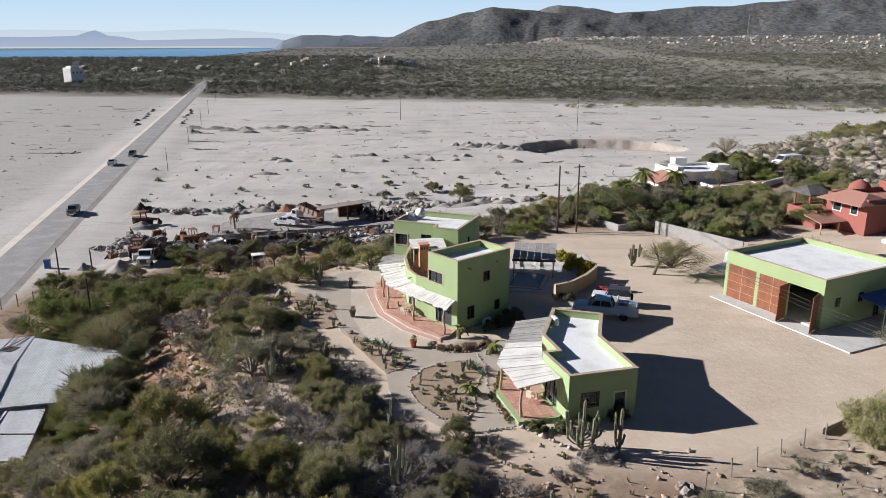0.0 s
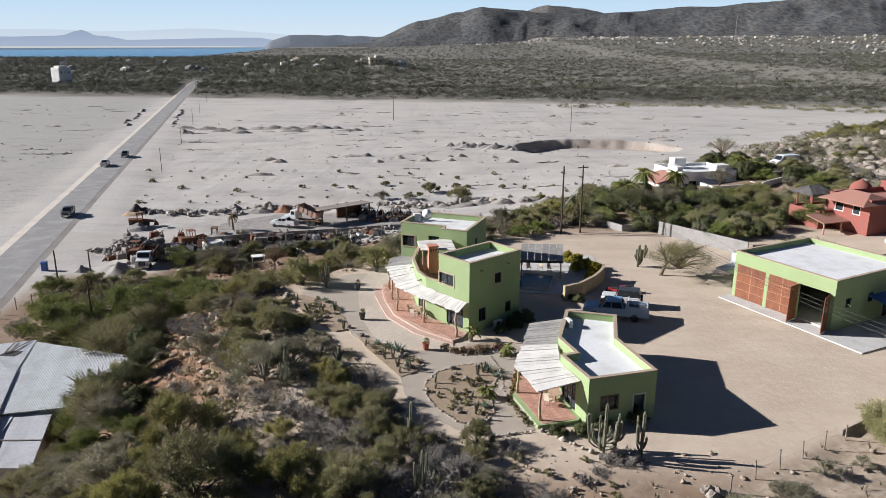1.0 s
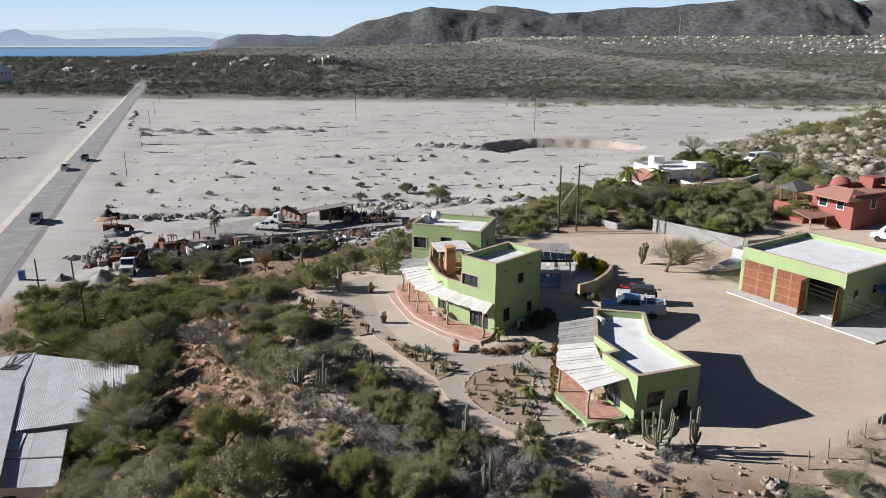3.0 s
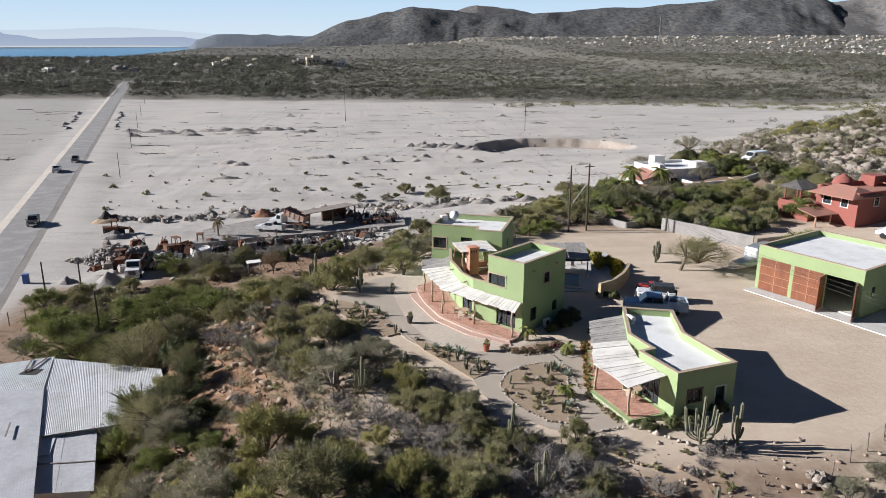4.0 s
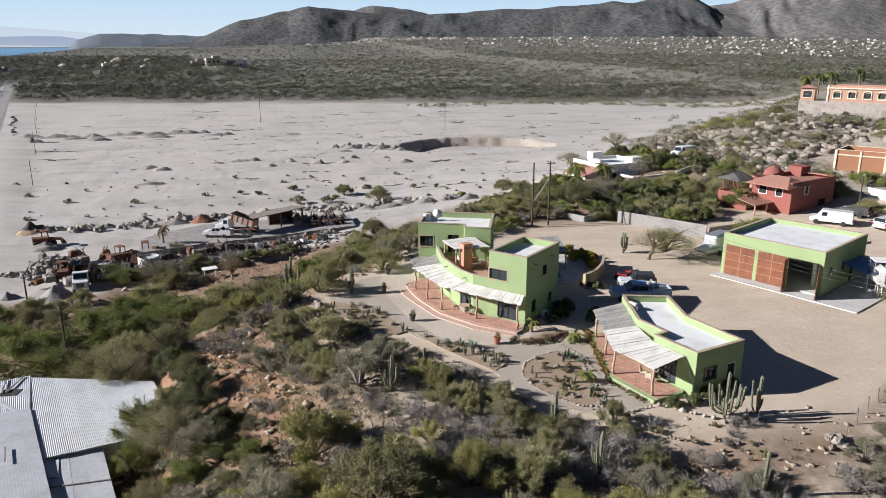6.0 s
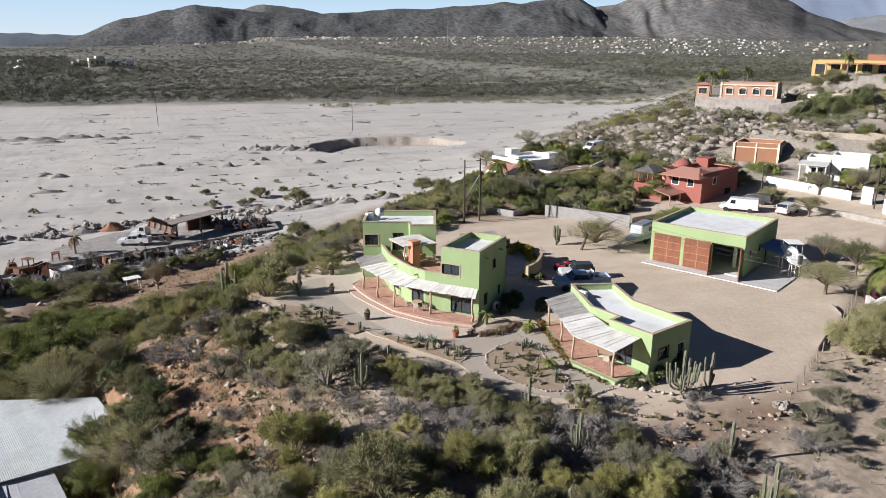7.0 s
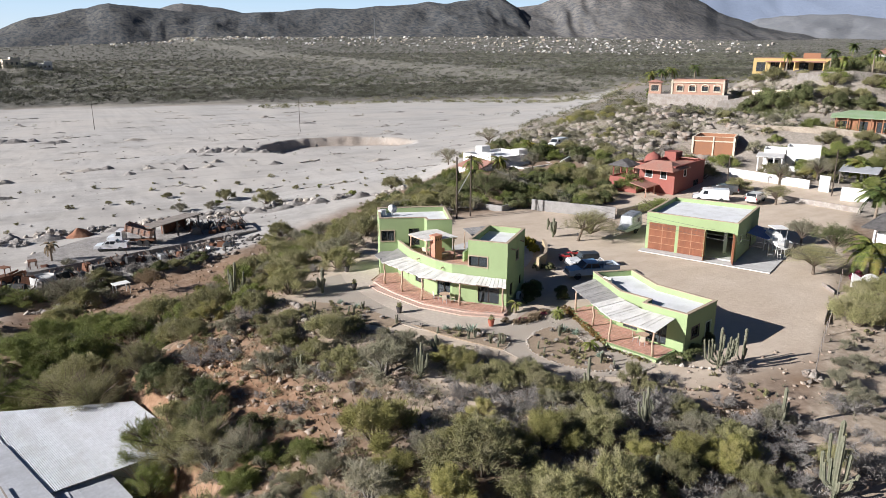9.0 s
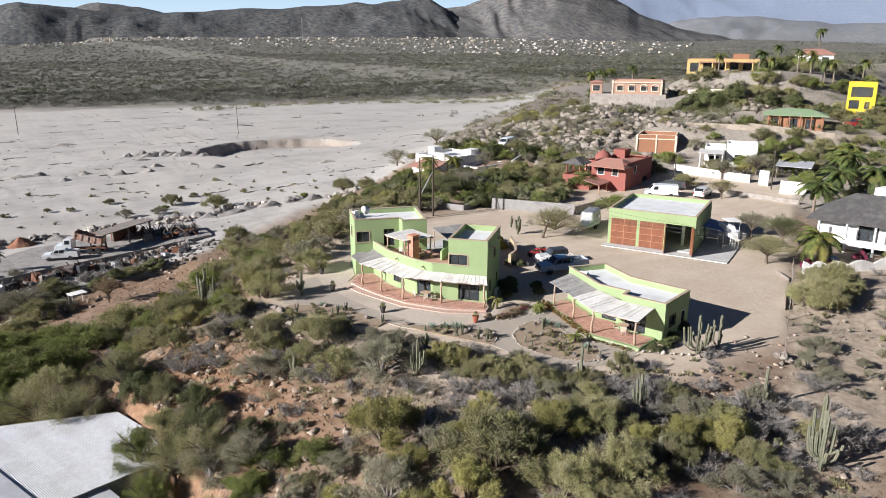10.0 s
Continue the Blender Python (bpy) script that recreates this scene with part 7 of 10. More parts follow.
for k in range(60):
    x, y = rnd.uniform(-260, 170), rnd.uniform(190, 440)
    mound(x, y, rnd.uniform(2.5, 7), rnd.uniform(1, 2.6), rnd.uniform(0.3, 0.8), RIVERSAND if k % 3 else SPOIL, "low sand ripple in the river bed", k + 150)
# ---- plants ----


def leaf_cloud(seed, lumps, n, length, width, up=0.35):
    """Corners and faces of n small leaf sprays on the outsides of clumps (x, y, z, r), each spray lying along its clump."""
    rs_ = np.random.RandomState(seed)
    L = np.array(lumps, float)
    wgt = L[:, 3] ** 2
    idx = rs_.choice(len(L), n, p=wgt / wgt.sum())
    d = rs_.normal(size=(n, 3))
    d /= np.linalg.norm(d, axis=1)[:, None]
    rad = np.where(rs_.rand(n) < 0.2, rs_.uniform(0.2, 0.8, n), rs_.uniform(0.75, 1.12, n))
    p = L[idx, :3] + d * (L[idx, 3] * rad)[:, None] * np.array([1, 1, 0.8])
    keep = p[:, 2] > 0.05
    p, d = p[keep], d[keep]
    n = len(p)
    out = p - np.array([L[:, 0].mean(), L[:, 1].mean(), 0.55 * L[:, 2].mean()])
    out /= np.linalg.norm(out, axis=1)[:, None] + 1e-6
    face = d * 0.5 + out * 0.6 + rs_.normal(size=(n, 3)) * 0.3
    face /= np.linalg.norm(face, axis=1)[:, None]
    ax = rs_.normal(size=(n, 3)) * 0.7 + np.array([0, 0, up])
    ax -= face * (ax * face).sum(1)[:, None] * 0.85
    wisp = rs_.rand(n) < 0.3
    ax[wisp] = d[wisp] * 0.7 + rs_.normal(size=(wisp.sum(), 3)) * 0.35 + np.array([0, 0, up])
    ax /= np.linalg.norm(ax, axis=1)[:, None]
    sd = np.cross(ax, face)
    sd /= np.linalg.norm(sd, axis=1)[:, None]
    ln = (length * rs_.uniform(0.6, 1.4, n))[:, None]
    wd = (width * rs_.uniform(0.6, 1.4, n))[:, None]
    a, b, e = p - sd * wd, p + sd * wd, p + ax * ln
    v = np.stack([a, b, e], 1).reshape(-1, 3)
    f = np.arange(3 * n).reshape(n, 3)
    return v, f


def cloud_mesh(name, v, f, m):
    me = bpy.data.meshes.new(name)
    me.vertices.add(len(v))
    me.vertices.foreach_set("co", v.astype(np.float32).reshape(-1))
    k = f.shape[1]
    me.loops.add(f.size)
    me.loops.foreach_set("vertex_index", f.reshape(-1).astype(np.int32))
    me.polygons.add(len(f))
    me.polygons.foreach_set("loop_start", np.arange(0, f.size, k, dtype=np.int32))
    me.polygons.foreach_set("loop_total", np.full(len(f), k, dtype=np.int32))
    me.update(calc_edges=True)
    me.materials.append(m)
    return me


def shrub(seed, R, H, n, m, length=0.24, width=0.07, lumps=16, twig=TRUNK, up=0.35, stem=0.0, name="crown"):
    """Crown and branches of a bush R in half width and H high; returns the two meshes."""
    rnd_ = random.Random(seed)
    L = []
    for k in range(lumps):
        a, d = rnd_.uniform(0, 2 * math.pi), math.sqrt(rnd_.random())
        top = math.sqrt(max(0.05, 1 - 0.9 * d * d))
        z = stem + (H - stem) * top * (rnd_.uniform(0.68, 0.92) if k % 3 else rnd_.uniform(0.25, 0.6))
        L.append((R * 0.88 * d * math.cos(a), R * 0.88 * d * math.sin(a), z, R * rnd_.uniform(0.12, 0.25)))
    v, f = leaf_cloud(seed, L, n, length, width, up)
    crown = cloud_mesh(name, v, f, m)
    g = Geo()
    for x, y, z, r in L:
        mid = (x * 0.35 + rnd_.uniform(-0.1, 0.1), y * 0.35 + rnd_.uniform(-0.1, 0.1), z * 0.5)
        g.tube([(rnd_.uniform(-0.08, 0.08), rnd_.uniform(-0.08, 0.08), -0.25), mid, (x, y, z)], [0.05 * R ** 0.5, 0.035 * R ** 0.5, 0.012], 4, False)
        for j in range(2):
            e = (x + rnd_.uniform(-r, r), y + rnd_.uniform(-r, r), z + rnd_.uniform(0, r))
            g.tube([mid, e], [0.02, 0.008], 3, False)
    wood = g.mesh("wood")
    wood.materials.append(twig)
    return crown, wood


def plumed(seed, R, H, n, m, length, width, limbs=11, fan=9, twig=TRUNK, rise=0.35, loose=1.0):
    """A feathery desert bush: limbs that fan out into thin plumes of small leaves; returns crown and wood."""
    rs_ = np.random.RandomState(seed)
    g = Geo()
    starts, ends = [], []
    for k in range(limbs):
        a = 6.283 * (k + rs_.uniform(-0.3, 0.3)) / limbs * 2.0
        d = (0.9 if k % 2 else 0.38) * rs_.uniform(0.75, 1.15)
        q = np.array([R * 0.74 * d * math.cos(a), R * 0.74 * d * math.sin(a), H * (0.66 - 0.4 * d * d) * rs_.uniform(0.75, 1.15)])
        mid = q * 0.5 + np.array([0, 0, 0.06 * H])
        g.tube([(rs_.uniform(-0.1, 0.1), rs_.uniform(-0.1, 0.1), -0.25), tuple(mid), tuple(q)], [0.055 * R ** 0.5, 0.036 * R ** 0.5, 0.016], 4, False)
        for j in range(fan):
            dirn = np.array([q[0] / R, q[1] / R, rise * 1.3 + 0.3]) + rs_.normal(size=3) * np.array([0.55, 0.55, 0.42])
            dirn /= np.linalg.norm(dirn)
            e = q + dirn * np.array([R, R, H]) * rs_.uniform(0.16, 0.42)
            e[2] = max(e[2], 0.12 * H)
            starts.append(mid * 0.35 + q * 0.65)
            ends.append(e)
            if j % 2 == 0:
                g.tube([tuple(q), tuple(q * 0.25 + e * 0.75)], [0.014, 0.006], 3, False)
    A, E = np.array(starts), np.array(ends)
    idx = rs_.randint(0, len(A), n)
    u = rs_.rand(n) ** 0.75 * 1.08
    along_ = E[idx] - A[idx]
    size = np.linalg.norm(along_, axis=1)[:, None]
    off = rs_.normal(size=(n, 3))
    off /= np.linalg.norm(off, axis=1)[:, None]
    p = A[idx] + along_ * u[:, None] + np.array([0, 0, -0.1]) * R * (u[:, None] ** 3) * (1 - rise) + off * (0.22 * loose * R * (1.12 - 0.8 * u) * rs_.rand(n) ** 0.6)[:, None]
    keep = p[:, 2] > 0.04
    p, off, tang = p[keep], off[keep], (along_ / size)[keep]
    n = len(p)
    ax = tang * 0.5 + off * 0.4 + rs_.normal(size=(n, 3)) * 0.42
    ax /= np.linalg.norm(ax, axis=1)[:, None]
    out = p - np.array([0, 0, 0.25 * H])
    out /= np.linalg.norm(out, axis=1)[:, None] + 1e-6
    face = off * 0.6 + out * 0.55 + rs_.normal(size=(n, 3)) * 0.3
    sd = np.cross(ax, face)
    sd /= np.linalg.norm(sd, axis=1)[:, None] + 1e-6
    ln = (length * rs_.uniform(0.6, 1.5, n))[:, None]
    wd = (width * rs_.uniform(0.6, 1.4, n))[:, None]
    v = np.stack([p - sd * wd, p + sd * wd, p + ax * ln], 1).reshape(-1, 3)
    crown = cloud_mesh("crown", v, np.arange(3 * n).reshape(n, 3), m)
    wood = g.mesh("wood")
    wood.materials.append(twig)
    return crown, wood


def dry_brush(seed, R, H, n=230):
    """A leafless bush of tangled grey twigs."""
    rnd_ = random.Random(seed)
    g = Geo()
    tips = []
    for k in range(16):
        a, s = rnd_.uniform(0, 6.28), rnd_.uniform(0.3, 0.85)
        p = [Vector((0.1 * math.cos(a), 0.1 * math.sin(a), -0.2))]
        for j in (1, 2, 3, 4):
            a += rnd_.uniform(-0.35, 0.35)
            p.append(p[-1] + Vector((R * s * 0.25 * math.cos(a), R * s * 0.25 * math.sin(a), H * 0.3 * rnd_.uniform(0.1, 1.0))))
            tips.append(p[-1])
        g.tube(p, [0.036, 0.028, 0.021, 0.015, 0.009], 4, False)
    for k in range(n):
        b = Vector(rnd_.choice(tips))
        d = (Vector((b.x, b.y, b.z * 0.5)).normalized() * 0.5 + Vector((rnd_.uniform(-1, 1), rnd_.uniform(-1, 1), rnd_.uniform(-0.4, 0.9)))).normalized()
        l = R * rnd_.uniform(0.12, 0.3)
        q = b + d * l * 0.5
        bend = (d + Vector((rnd_.uniform(-0.8, 0.8), rnd_.uniform(-0.8, 0.8), rnd_.uniform(-0.5, 0.6)))).normalized()
        e = q + bend * l * 0.55
        if e.z > 0.02:
            g.tube([b, q, e], [0.012, 0.009, 0.006], 3, False)
            if k % 2:
                tips.append(q)
    me = g.mesh("twigs")
    me.materials.append(DEADWOOD)
    return me


LEAF_HEDGE = leaf_mat("yellow_brown_hedge_leaf", (0.09, 0.07, 0.02), (0.34, 0.25, 0.09), (0.3, 0.13, 0.06), 1.5)
SHRUBS = {
    "olive": [plumed(k, 2.4, 2.3, 23000, LEAF_OLIVE, 0.15, 0.0125, 14, 13) for k in range(5)],
    "green": [plumed(10 + k, 2.6, 2.5, 25000, LEAF_GREEN, 0.15, 0.014, 15, 13) for k in range(4)],
    "yellow": [plumed(20 + k, 2.2, 2.2, 22000, LEAF_YELLOW, 0.18, 0.0105, 13, 13, rise=0.7) for k in range(3)],
    "grey": [plumed(30 + k, 2.0, 1.9, 13500, LEAF_GREY, 0.14, 0.0105, 13, 11, twig=DEADWOOD, loose=0.9) for k in range(4)],
    "dark": [shrub(40 + k, 2.4, 2.8, 13000, LEAF_DARK, 0.2, 0.028, 38) for k in range(2)],
    "tan": [shrub(50, 2.0, 2.4, 9000, LEAF_TAN, 0.16, 0.018, 28)],
    "small": [shrub(60 + k, 0.6, 0.6, 1300, LEAF_OLIVE, 0.12, 0.012, 10) for k in range(3)],
    "hedge": [shrub(75 + k, 0.42, 0.5, 620, LEAF_HEDGE, 0.12, 0.022, 8) for k in range(2)],
    "palegreen": [shrub(70, 1.2, 1.1, 5200, LEAF_GREEN, 0.17, 0.016, 20, up=0.7)],
    "gold": [shrub(85 + k, 1.1, 1.2, 1700, LEAF_GOLD, 0.3, 0.05, 14, up=0.8) for k in range(2)],
    "flower": [shrub(80, 1.1, 1.2, 1500, LEAF_FLOWER, 0.16, 0.06)],
}
DRY = [dry_brush(90 + k, 1.4, 1.15, 900) for k in range(5)]
LABELS = {
    "olive": "olive green thorny scrub bush on dry soil", "green": "bright green mesquite bush on the slope", "yellow": "yellow-green broom-like desert bush",
    "grey": "grey-green half-bare scrub bush", "dark": "dense dark green bush in the thicket", "tan": "dry tan-leaved bush on bare soil", "hedge": "low yellow-brown hedge plant along the terrace", "small": "small olive desert shrub on sand", "palegreen": "low bright green shrub on sand", "gold": "golden-leaved shrub behind the pool wall", "flower": "magenta flowering bougainvillea by the wall",
}
NAMES = {"olive": "thorn_bush", "green": "mesquite_bush", "yellow": "broom_bush", "grey": "scrub_bush", "dark": "thicket_bush", "tan": "dry_bush", "hedge": "hedge_plant", "small": "shrub", "palegreen": "green_shrub", "gold": "golden_shrub", "flower": "bougainvillea"}
prnd = random.Random(1234)


def bush(kind, x, y, s=1.0, sz=None, z=None, group=None):
    crown, wood = prnd.choice(SHRUBS[kind])
    z = ground_z(x, y) if z is None else z
    b = thing(NAMES[kind], (x, y, z), LABELS[kind], "bush", group or kind + " bushes")
    part("crown", crown, None, b)
    part("wood", wood, None, b)
    b.matrix_basis = pose(x, y, z, 0, 0, prnd.uniform(0, 360)) @ Matrix.Diagonal((s * prnd.uniform(0.88, 1.12), s * prnd.uniform(0.88, 1.12), (sz or s) * prnd.uniform(0.88, 1.12), 1))
    return b


def brush(x, y, s=1.0):
    me = prnd.choice(DRY)
    ob = new("dry_brush", me)
    tagged(ob, "leafless grey thorn brush on the slope", "dry brush", "dry brush")
    ob.matrix_basis = pose(x, y, ground_z(x, y), 0, 0, prnd.uniform(0, 360)) @ Matrix.Diagonal((s, s, s * prnd.uniform(0.8, 1.1), 1))


def tree(x, y, h, R, leaf, label, seed, n=5200, leaf_len=0.2, spread=0.75, trunk_r=0.16, lean=(0, 0), lumps=22, flat=0.5, wid=0.06):
    """A tapered trunk that forks into limbs, and a crown with gaps."""
    n, leaf_len, wid, lumps = n * 2, leaf_len * 0.82, wid * 0.55, int(lumps * 1.4)
    rnd_ = random.Random(seed)
    z = ground_z(x, y)
    t = thing("tree", (x, y, z), label, "tree", "trees")
    g = Geo()
    fork = h * 0.3
    base = (x + lean[0] * 0.4, y + lean[1] * 0.4, z + fork)
    g.tube([(x, y, z - 0.3), (x + lean[0] * 0.2, y + lean[1] * 0.2, z + fork * 0.5), base], [trunk_r * 1.3, trunk_r, trunk_r * 0.9], 8, False)
    for k in range(7):
        a = 2 * math.pi * k / 7 + rnd_.uniform(-0.3, 0.3)
        d = R * rnd_.uniform(0.45, 0.8)
        tip = (base[0] + lean[0] + d * math.cos(a), base[1] + lean[1] + d * math.sin(a), z + h * rnd_.uniform(0.62, 0.85))
        mid = tuple(base[i] * 0.5 + tip[i] * 0.5 + (0.15 * h * (i == 2)) * rnd_.uniform(-0.2, 0.6) for i in range(3))
        g.tube([base, mid, tip], [trunk_r * 0.6, trunk_r * 0.36, trunk_r * 0.12], 6, False)
        for j in range(4):
            e = tuple(tip[i] + rnd_.uniform(-1, 1) * R * 0.32 * (1 if i < 2 else 0.5) for i in range(3))
            g.tube([mid, e], [trunk_r * 0.2, trunk_r * 0.06], 4, False)
    part("trunk", g, TRUNK, t)
    crown, wood = plumed(seed, R, h * 0.62, n, leaf, leaf_len, wid * 0.75, max(11, lumps // 2), 11)
    for me in (crown, wood):
        me.transform(Matrix.Translation((lean[0] * 1.3, lean[1] * 1.3, h * (flat - 0.16))))
    part("crown", crown, None, t)
    part("wood", wood, None, t)
    return t


def palm(x, y, h, seed, label, fan=False, fronds=22, L=2.3, z=None, m=LEAF_PALM):
    rnd_ = random.Random(seed)
    z = ground_z(x, y) if z is None else z
    p = thing("palm", (x, y, z), label, "palm tree", "palms")
    bend = (rnd_.uniform(-0.4, 0.4), rnd_.uniform(-0.4, 0.4))
    top = (x + bend[0], y + bend[1], z + h)
    part("trunk", Geo().tube([(x, y, z - 0.3), (x + bend[0] * 0.3, y + bend[1] * 0.3, z + h * 0.5), top], [0.24, 0.17, 0.15], 8), PALMTRUNK, p)
    for k in range(fronds):
        a = 2.4 * k
        e0 = rnd_.uniform(-0.5, 1.1)
        g = Geo()
        ln = L * rnd_.uniform(0.8, 1.1)
        spine = []
        for j in range(7):
            t = j / 6
            el = e0 - 1.5 * t * t
            r = ln * t
            spine.append(Vector((top[0] + r * math.cos(a) * math.cos(e0 - 0.6 * t), top[1] + r * math.sin(a) * math.cos(e0 - 0.6 * t), top[2] + ln * (math.sin(e0) * t - 0.75 * t * t))))
        g.tube(spine, [0.03, 0.028, 0.025, 0.02, 0.016, 0.012, 0.006], 3, False)
        for j in range(2, 32):
            t = j / 32
            i = min(int(t * 6), 5)
            q = spine[i].lerp(spine[i + 1], t * 6 - i)
            d = (spine[i + 1] - spine[i]).normalized()
            s = d.cross(Vector((0, 0, 1))).normalized()
            l = ln * 0.3 * (1 - abs(t - 0.4) * 1.1)
            for sg in (-1, 1):
                tip = q + (s * sg + d * 0.6).normalized() * l - Vector((0, 0, l * 0.35))
                w = d * (0.03 * L)
                g.add([q - w, q + w, tip], [(0, 1, 2)])
        part("frond", g, m, p)
    return p


def cactus(x, y, h, arms, seed, label, spread=0.9, r=0.13, z=None):
    """A column cactus: ribbed stems that bend up from a short trunk."""
    rnd_ = random.Random(seed)
    z = ground_z(x, y) if z is None else z
    c = thing("column_cactus", (x, y, z), label, "cactus", "column cacti")

    def stem(pts, rr):
        pts = [Vector(p) for p in pts]
        n, vs, fs = 14, [], []
        m_ = len(pts)
        for i, p in enumerate(pts):
            t = i / (m_ - 1)
            q = rr * (0.78 if i == 0 else 1) * (0.45 if i == m_ - 1 else 1)
            for k in range(n):
                a = 2 * math.pi * k / n
                w = q * (1.12 if k % 2 else 0.86)
                vs.append((p.x + w * math.cos(a), p.y + w * math.sin(a), p.z))
            if i == m_ - 1:
                vs.append((p.x, p.y, p.z + rr * 0.5))
        fs = [(i * n + k, i * n + (k + 1) % n, (i + 1) * n + (k + 1) % n, (i + 1) * n + k) for i in range(m_ - 1) for k in range(n)]
        fs += [((m_ - 1) * n + k, (m_ - 1) * n + (k + 1) % n, m_ * n) for k in range(n)]
        part("stem", Geo().add(vs, fs), CACTUS, c)

    stem([(x, y, z - 0.3), (x, y, z + h * 0.3), (x + 0.04, y, z + h * 0.65), (x + 0.06, y, z + h * 0.96), (x + 0.06, y, z + h)], r * 1.25)
    for k in range(arms):
        a = 2 * math.pi * k / max(arms, 1) + rnd_.uniform(-0.4, 0.4)
        d = spread * rnd_.uniform(0.35, 1.0)
        z0_ = h * rnd_.uniform(0.08, 0.3)
        top = h * rnd_.uniform(0.38, 0.85)
        ca, sa = math.cos(a), math.sin(a)
        rr = r * rnd_.uniform(0.75, 1.0)
        stem([(x + 0.1 * ca, y + 0.1 * sa, z + z0_), (x + d * 0.6 * ca, y + d * 0.6 * sa, z + z0_ + 0.16), (x + d * 0.95 * ca, y + d * 0.95 * sa, z + z0_ + 0.45),
              (x + d * 1.05 * ca, y + d * 1.05 * sa, z + (z0_ + top) / 2 + 0.2), (x + d * 1.12 * ca, y + d * 1.12 * sa, z + max(top, z0_ + 0.8) - 0.06), (x + d * 1.12 * ca, y + d * 1.12 * sa, z + max(top, z0_ + 0.8))], rr)
    return c


def agave(x, y, s, seed, label="blue-grey agave rosette in the garden bed", z=0.1):
    rnd_ = random.Random(seed)
    a_ = thing("agave", (x, y, z), label, "agave", "agaves")
    for k in range(24):
        a = 2.4 * k
        e = 0.25 + 1.1 * k / 24
        ln = s * rnd_.uniform(0.8, 1.1)
        d = Vector((math.cos(a) * math.cos(e), math.sin(a) * math.cos(e), math.sin(e)))
        sd = Vector((-math.sin(a), math.cos(a), 0))
        b = Vector((x, y, z))
        w = 0.07 * s
        up_ = d.cross(sd).normalized() * 0.02
        g = Geo().add([b - sd * w * 0.7, b + sd * w * 0.7, b + d * ln * 0.45 + sd * w, b + d * ln, b + d * ln * 0.45 - sd * w, b + d * ln * 0.4 - up_ * 3], [(0, 1, 2, 3, 4), (0, 4, 5), (1, 5, 2), (0, 5, 1), (2, 5, 3), (4, 3, 5)])
        part("leaf", g, AGAVE, a_)


# column cacti
for k, (x, y, h, n, sp) in enumerate(((-15.9, 50.4, 3.0, 7, 0.75), (-6.3, 42.2, 3.0, 3, 0.35), (-5.5, 37.0, 2.8, 9, 0.85), (5.8, 40.9, 3.5, 16, 1.15), (8.0, 40.4, 3.2, 3, 0.6), (2.6, 32.6, 3.1, 3, 0.5),
                                      (-1.1, 26.2, 3.8, 7, 1.1), (0.4, 27.2, 4.2, 3, 0.8), (-9.3, 32.0, 1.8, 3, 0.4), (-16.1, 72.9, 2.7, 5, 0.7), (-21.7, 88.8, 4.8, 12, 1.3), (18.7, 80.3, 2.6, 6, 0.5))):
    cactus(x, y, h, n, 200 + k, "tall grey-green column cactus with upright arms", sp, 0.12 if k > 5 else 0.085)
for k, (x, y, h, n) in enumerate(((-23.0, 58.2, 1.5, 3), (-8.6, 46.2, 1.3, 2), (-12.5, 54.5, 1.4, 2), (20.5, 84.0, 1.6, 1), (2.2, 33.5, 1.2, 1), (-21.5, 92.0, 2.2, 3))):
    cactus(x, y, h, n, 230 + k, "small column cactus among the scrub", 0.4, 0.1)
# garden beds: small cacti, agaves and shrubs
grnd = random.Random(88)
for b, n in ((BED1, 34), (BED2, 26), (BED3, 34)):
    xs_, ys_ = [p[0] for p in b], [p[1] for p in b]
    k = 0
    while k < n:
        x, y = grnd.uniform(min(xs_), max(xs_)), grnd.uniform(min(ys_), max(ys_))
        if not inside((x, y), b):
            continue
        k += 1
        q = grnd.random()
        if q < 0.3:
            cactus(x, y, grnd.uniform(0.25, 0.8), grnd.choice((0, 0, 2, 3)), 300 + k, "small garden cactus in the stone-edged bed", 0.16, 0.06, z=0.1)
        elif q < 0.7:
            bush("small", x, y, grnd.uniform(0.4, 0.75), z=0.1, group="garden shrubs")
        else:
            solo("garden_rock", Geo().lump((x, y, 0.2), grnd.uniform(0.14, 0.3), k, 0.4), ROCK, (x, y, 0.1), "pale rock set in the garden bed", "rock", "garden rocks")
for k, (x, y, s) in enumerate(((-7.8, 56.5, 1.0), (-8.6, 57.3, 0.7), (-0.6, 52.6, 0.9), (0.0, 51.6, 0.7), (-9.6, 58.0, 0.6), (-1.2, 46.8, 0.7), (-14.6, 67.0, 0.6), (-15.6, 68.8, 0.6))):
    agave(x, y, s, 400 + k)
for k, (x, y, h) in enumerate(((-1.7, 58.7, 1.7), (1.1, 55.7, 1.4), (-1.0, 48.6, 1.3))):
    palm(x, y, h * 0.55, 500 + k, "young garden palm with drooping fronds", fronds=13, L=1.0)
for t in range(19):
    bush("hedge", 3.1 - 2.1 * t / 18 + grnd.uniform(-0.08, 0.08), 57.2 - 8.2 * t / 18, grnd.uniform(0.8, 1.15), group="hedge shrubs")
for t in range(9):
    bush("hedge" if t % 2 else "small", 0.5 + 1.1 * t / 8 + grnd.uniform(-0.1, 0.1), 48.2 - 3.7 * t / 8, grnd.uniform(0.5, 0.8) * (1 if t % 2 else 0.8), group="hedge shrubs")
for k in range(15):
    a = grnd.random()
    bush("flower" if k % 3 == 0 else "tan", -4.0 + 5.0 * a, 56.5 + grnd.uniform(-0.5, 0.6) + 0.6 * abs(a - 0.4), 0.22, 0.2, z=0.08, group="flower bed shrubs")
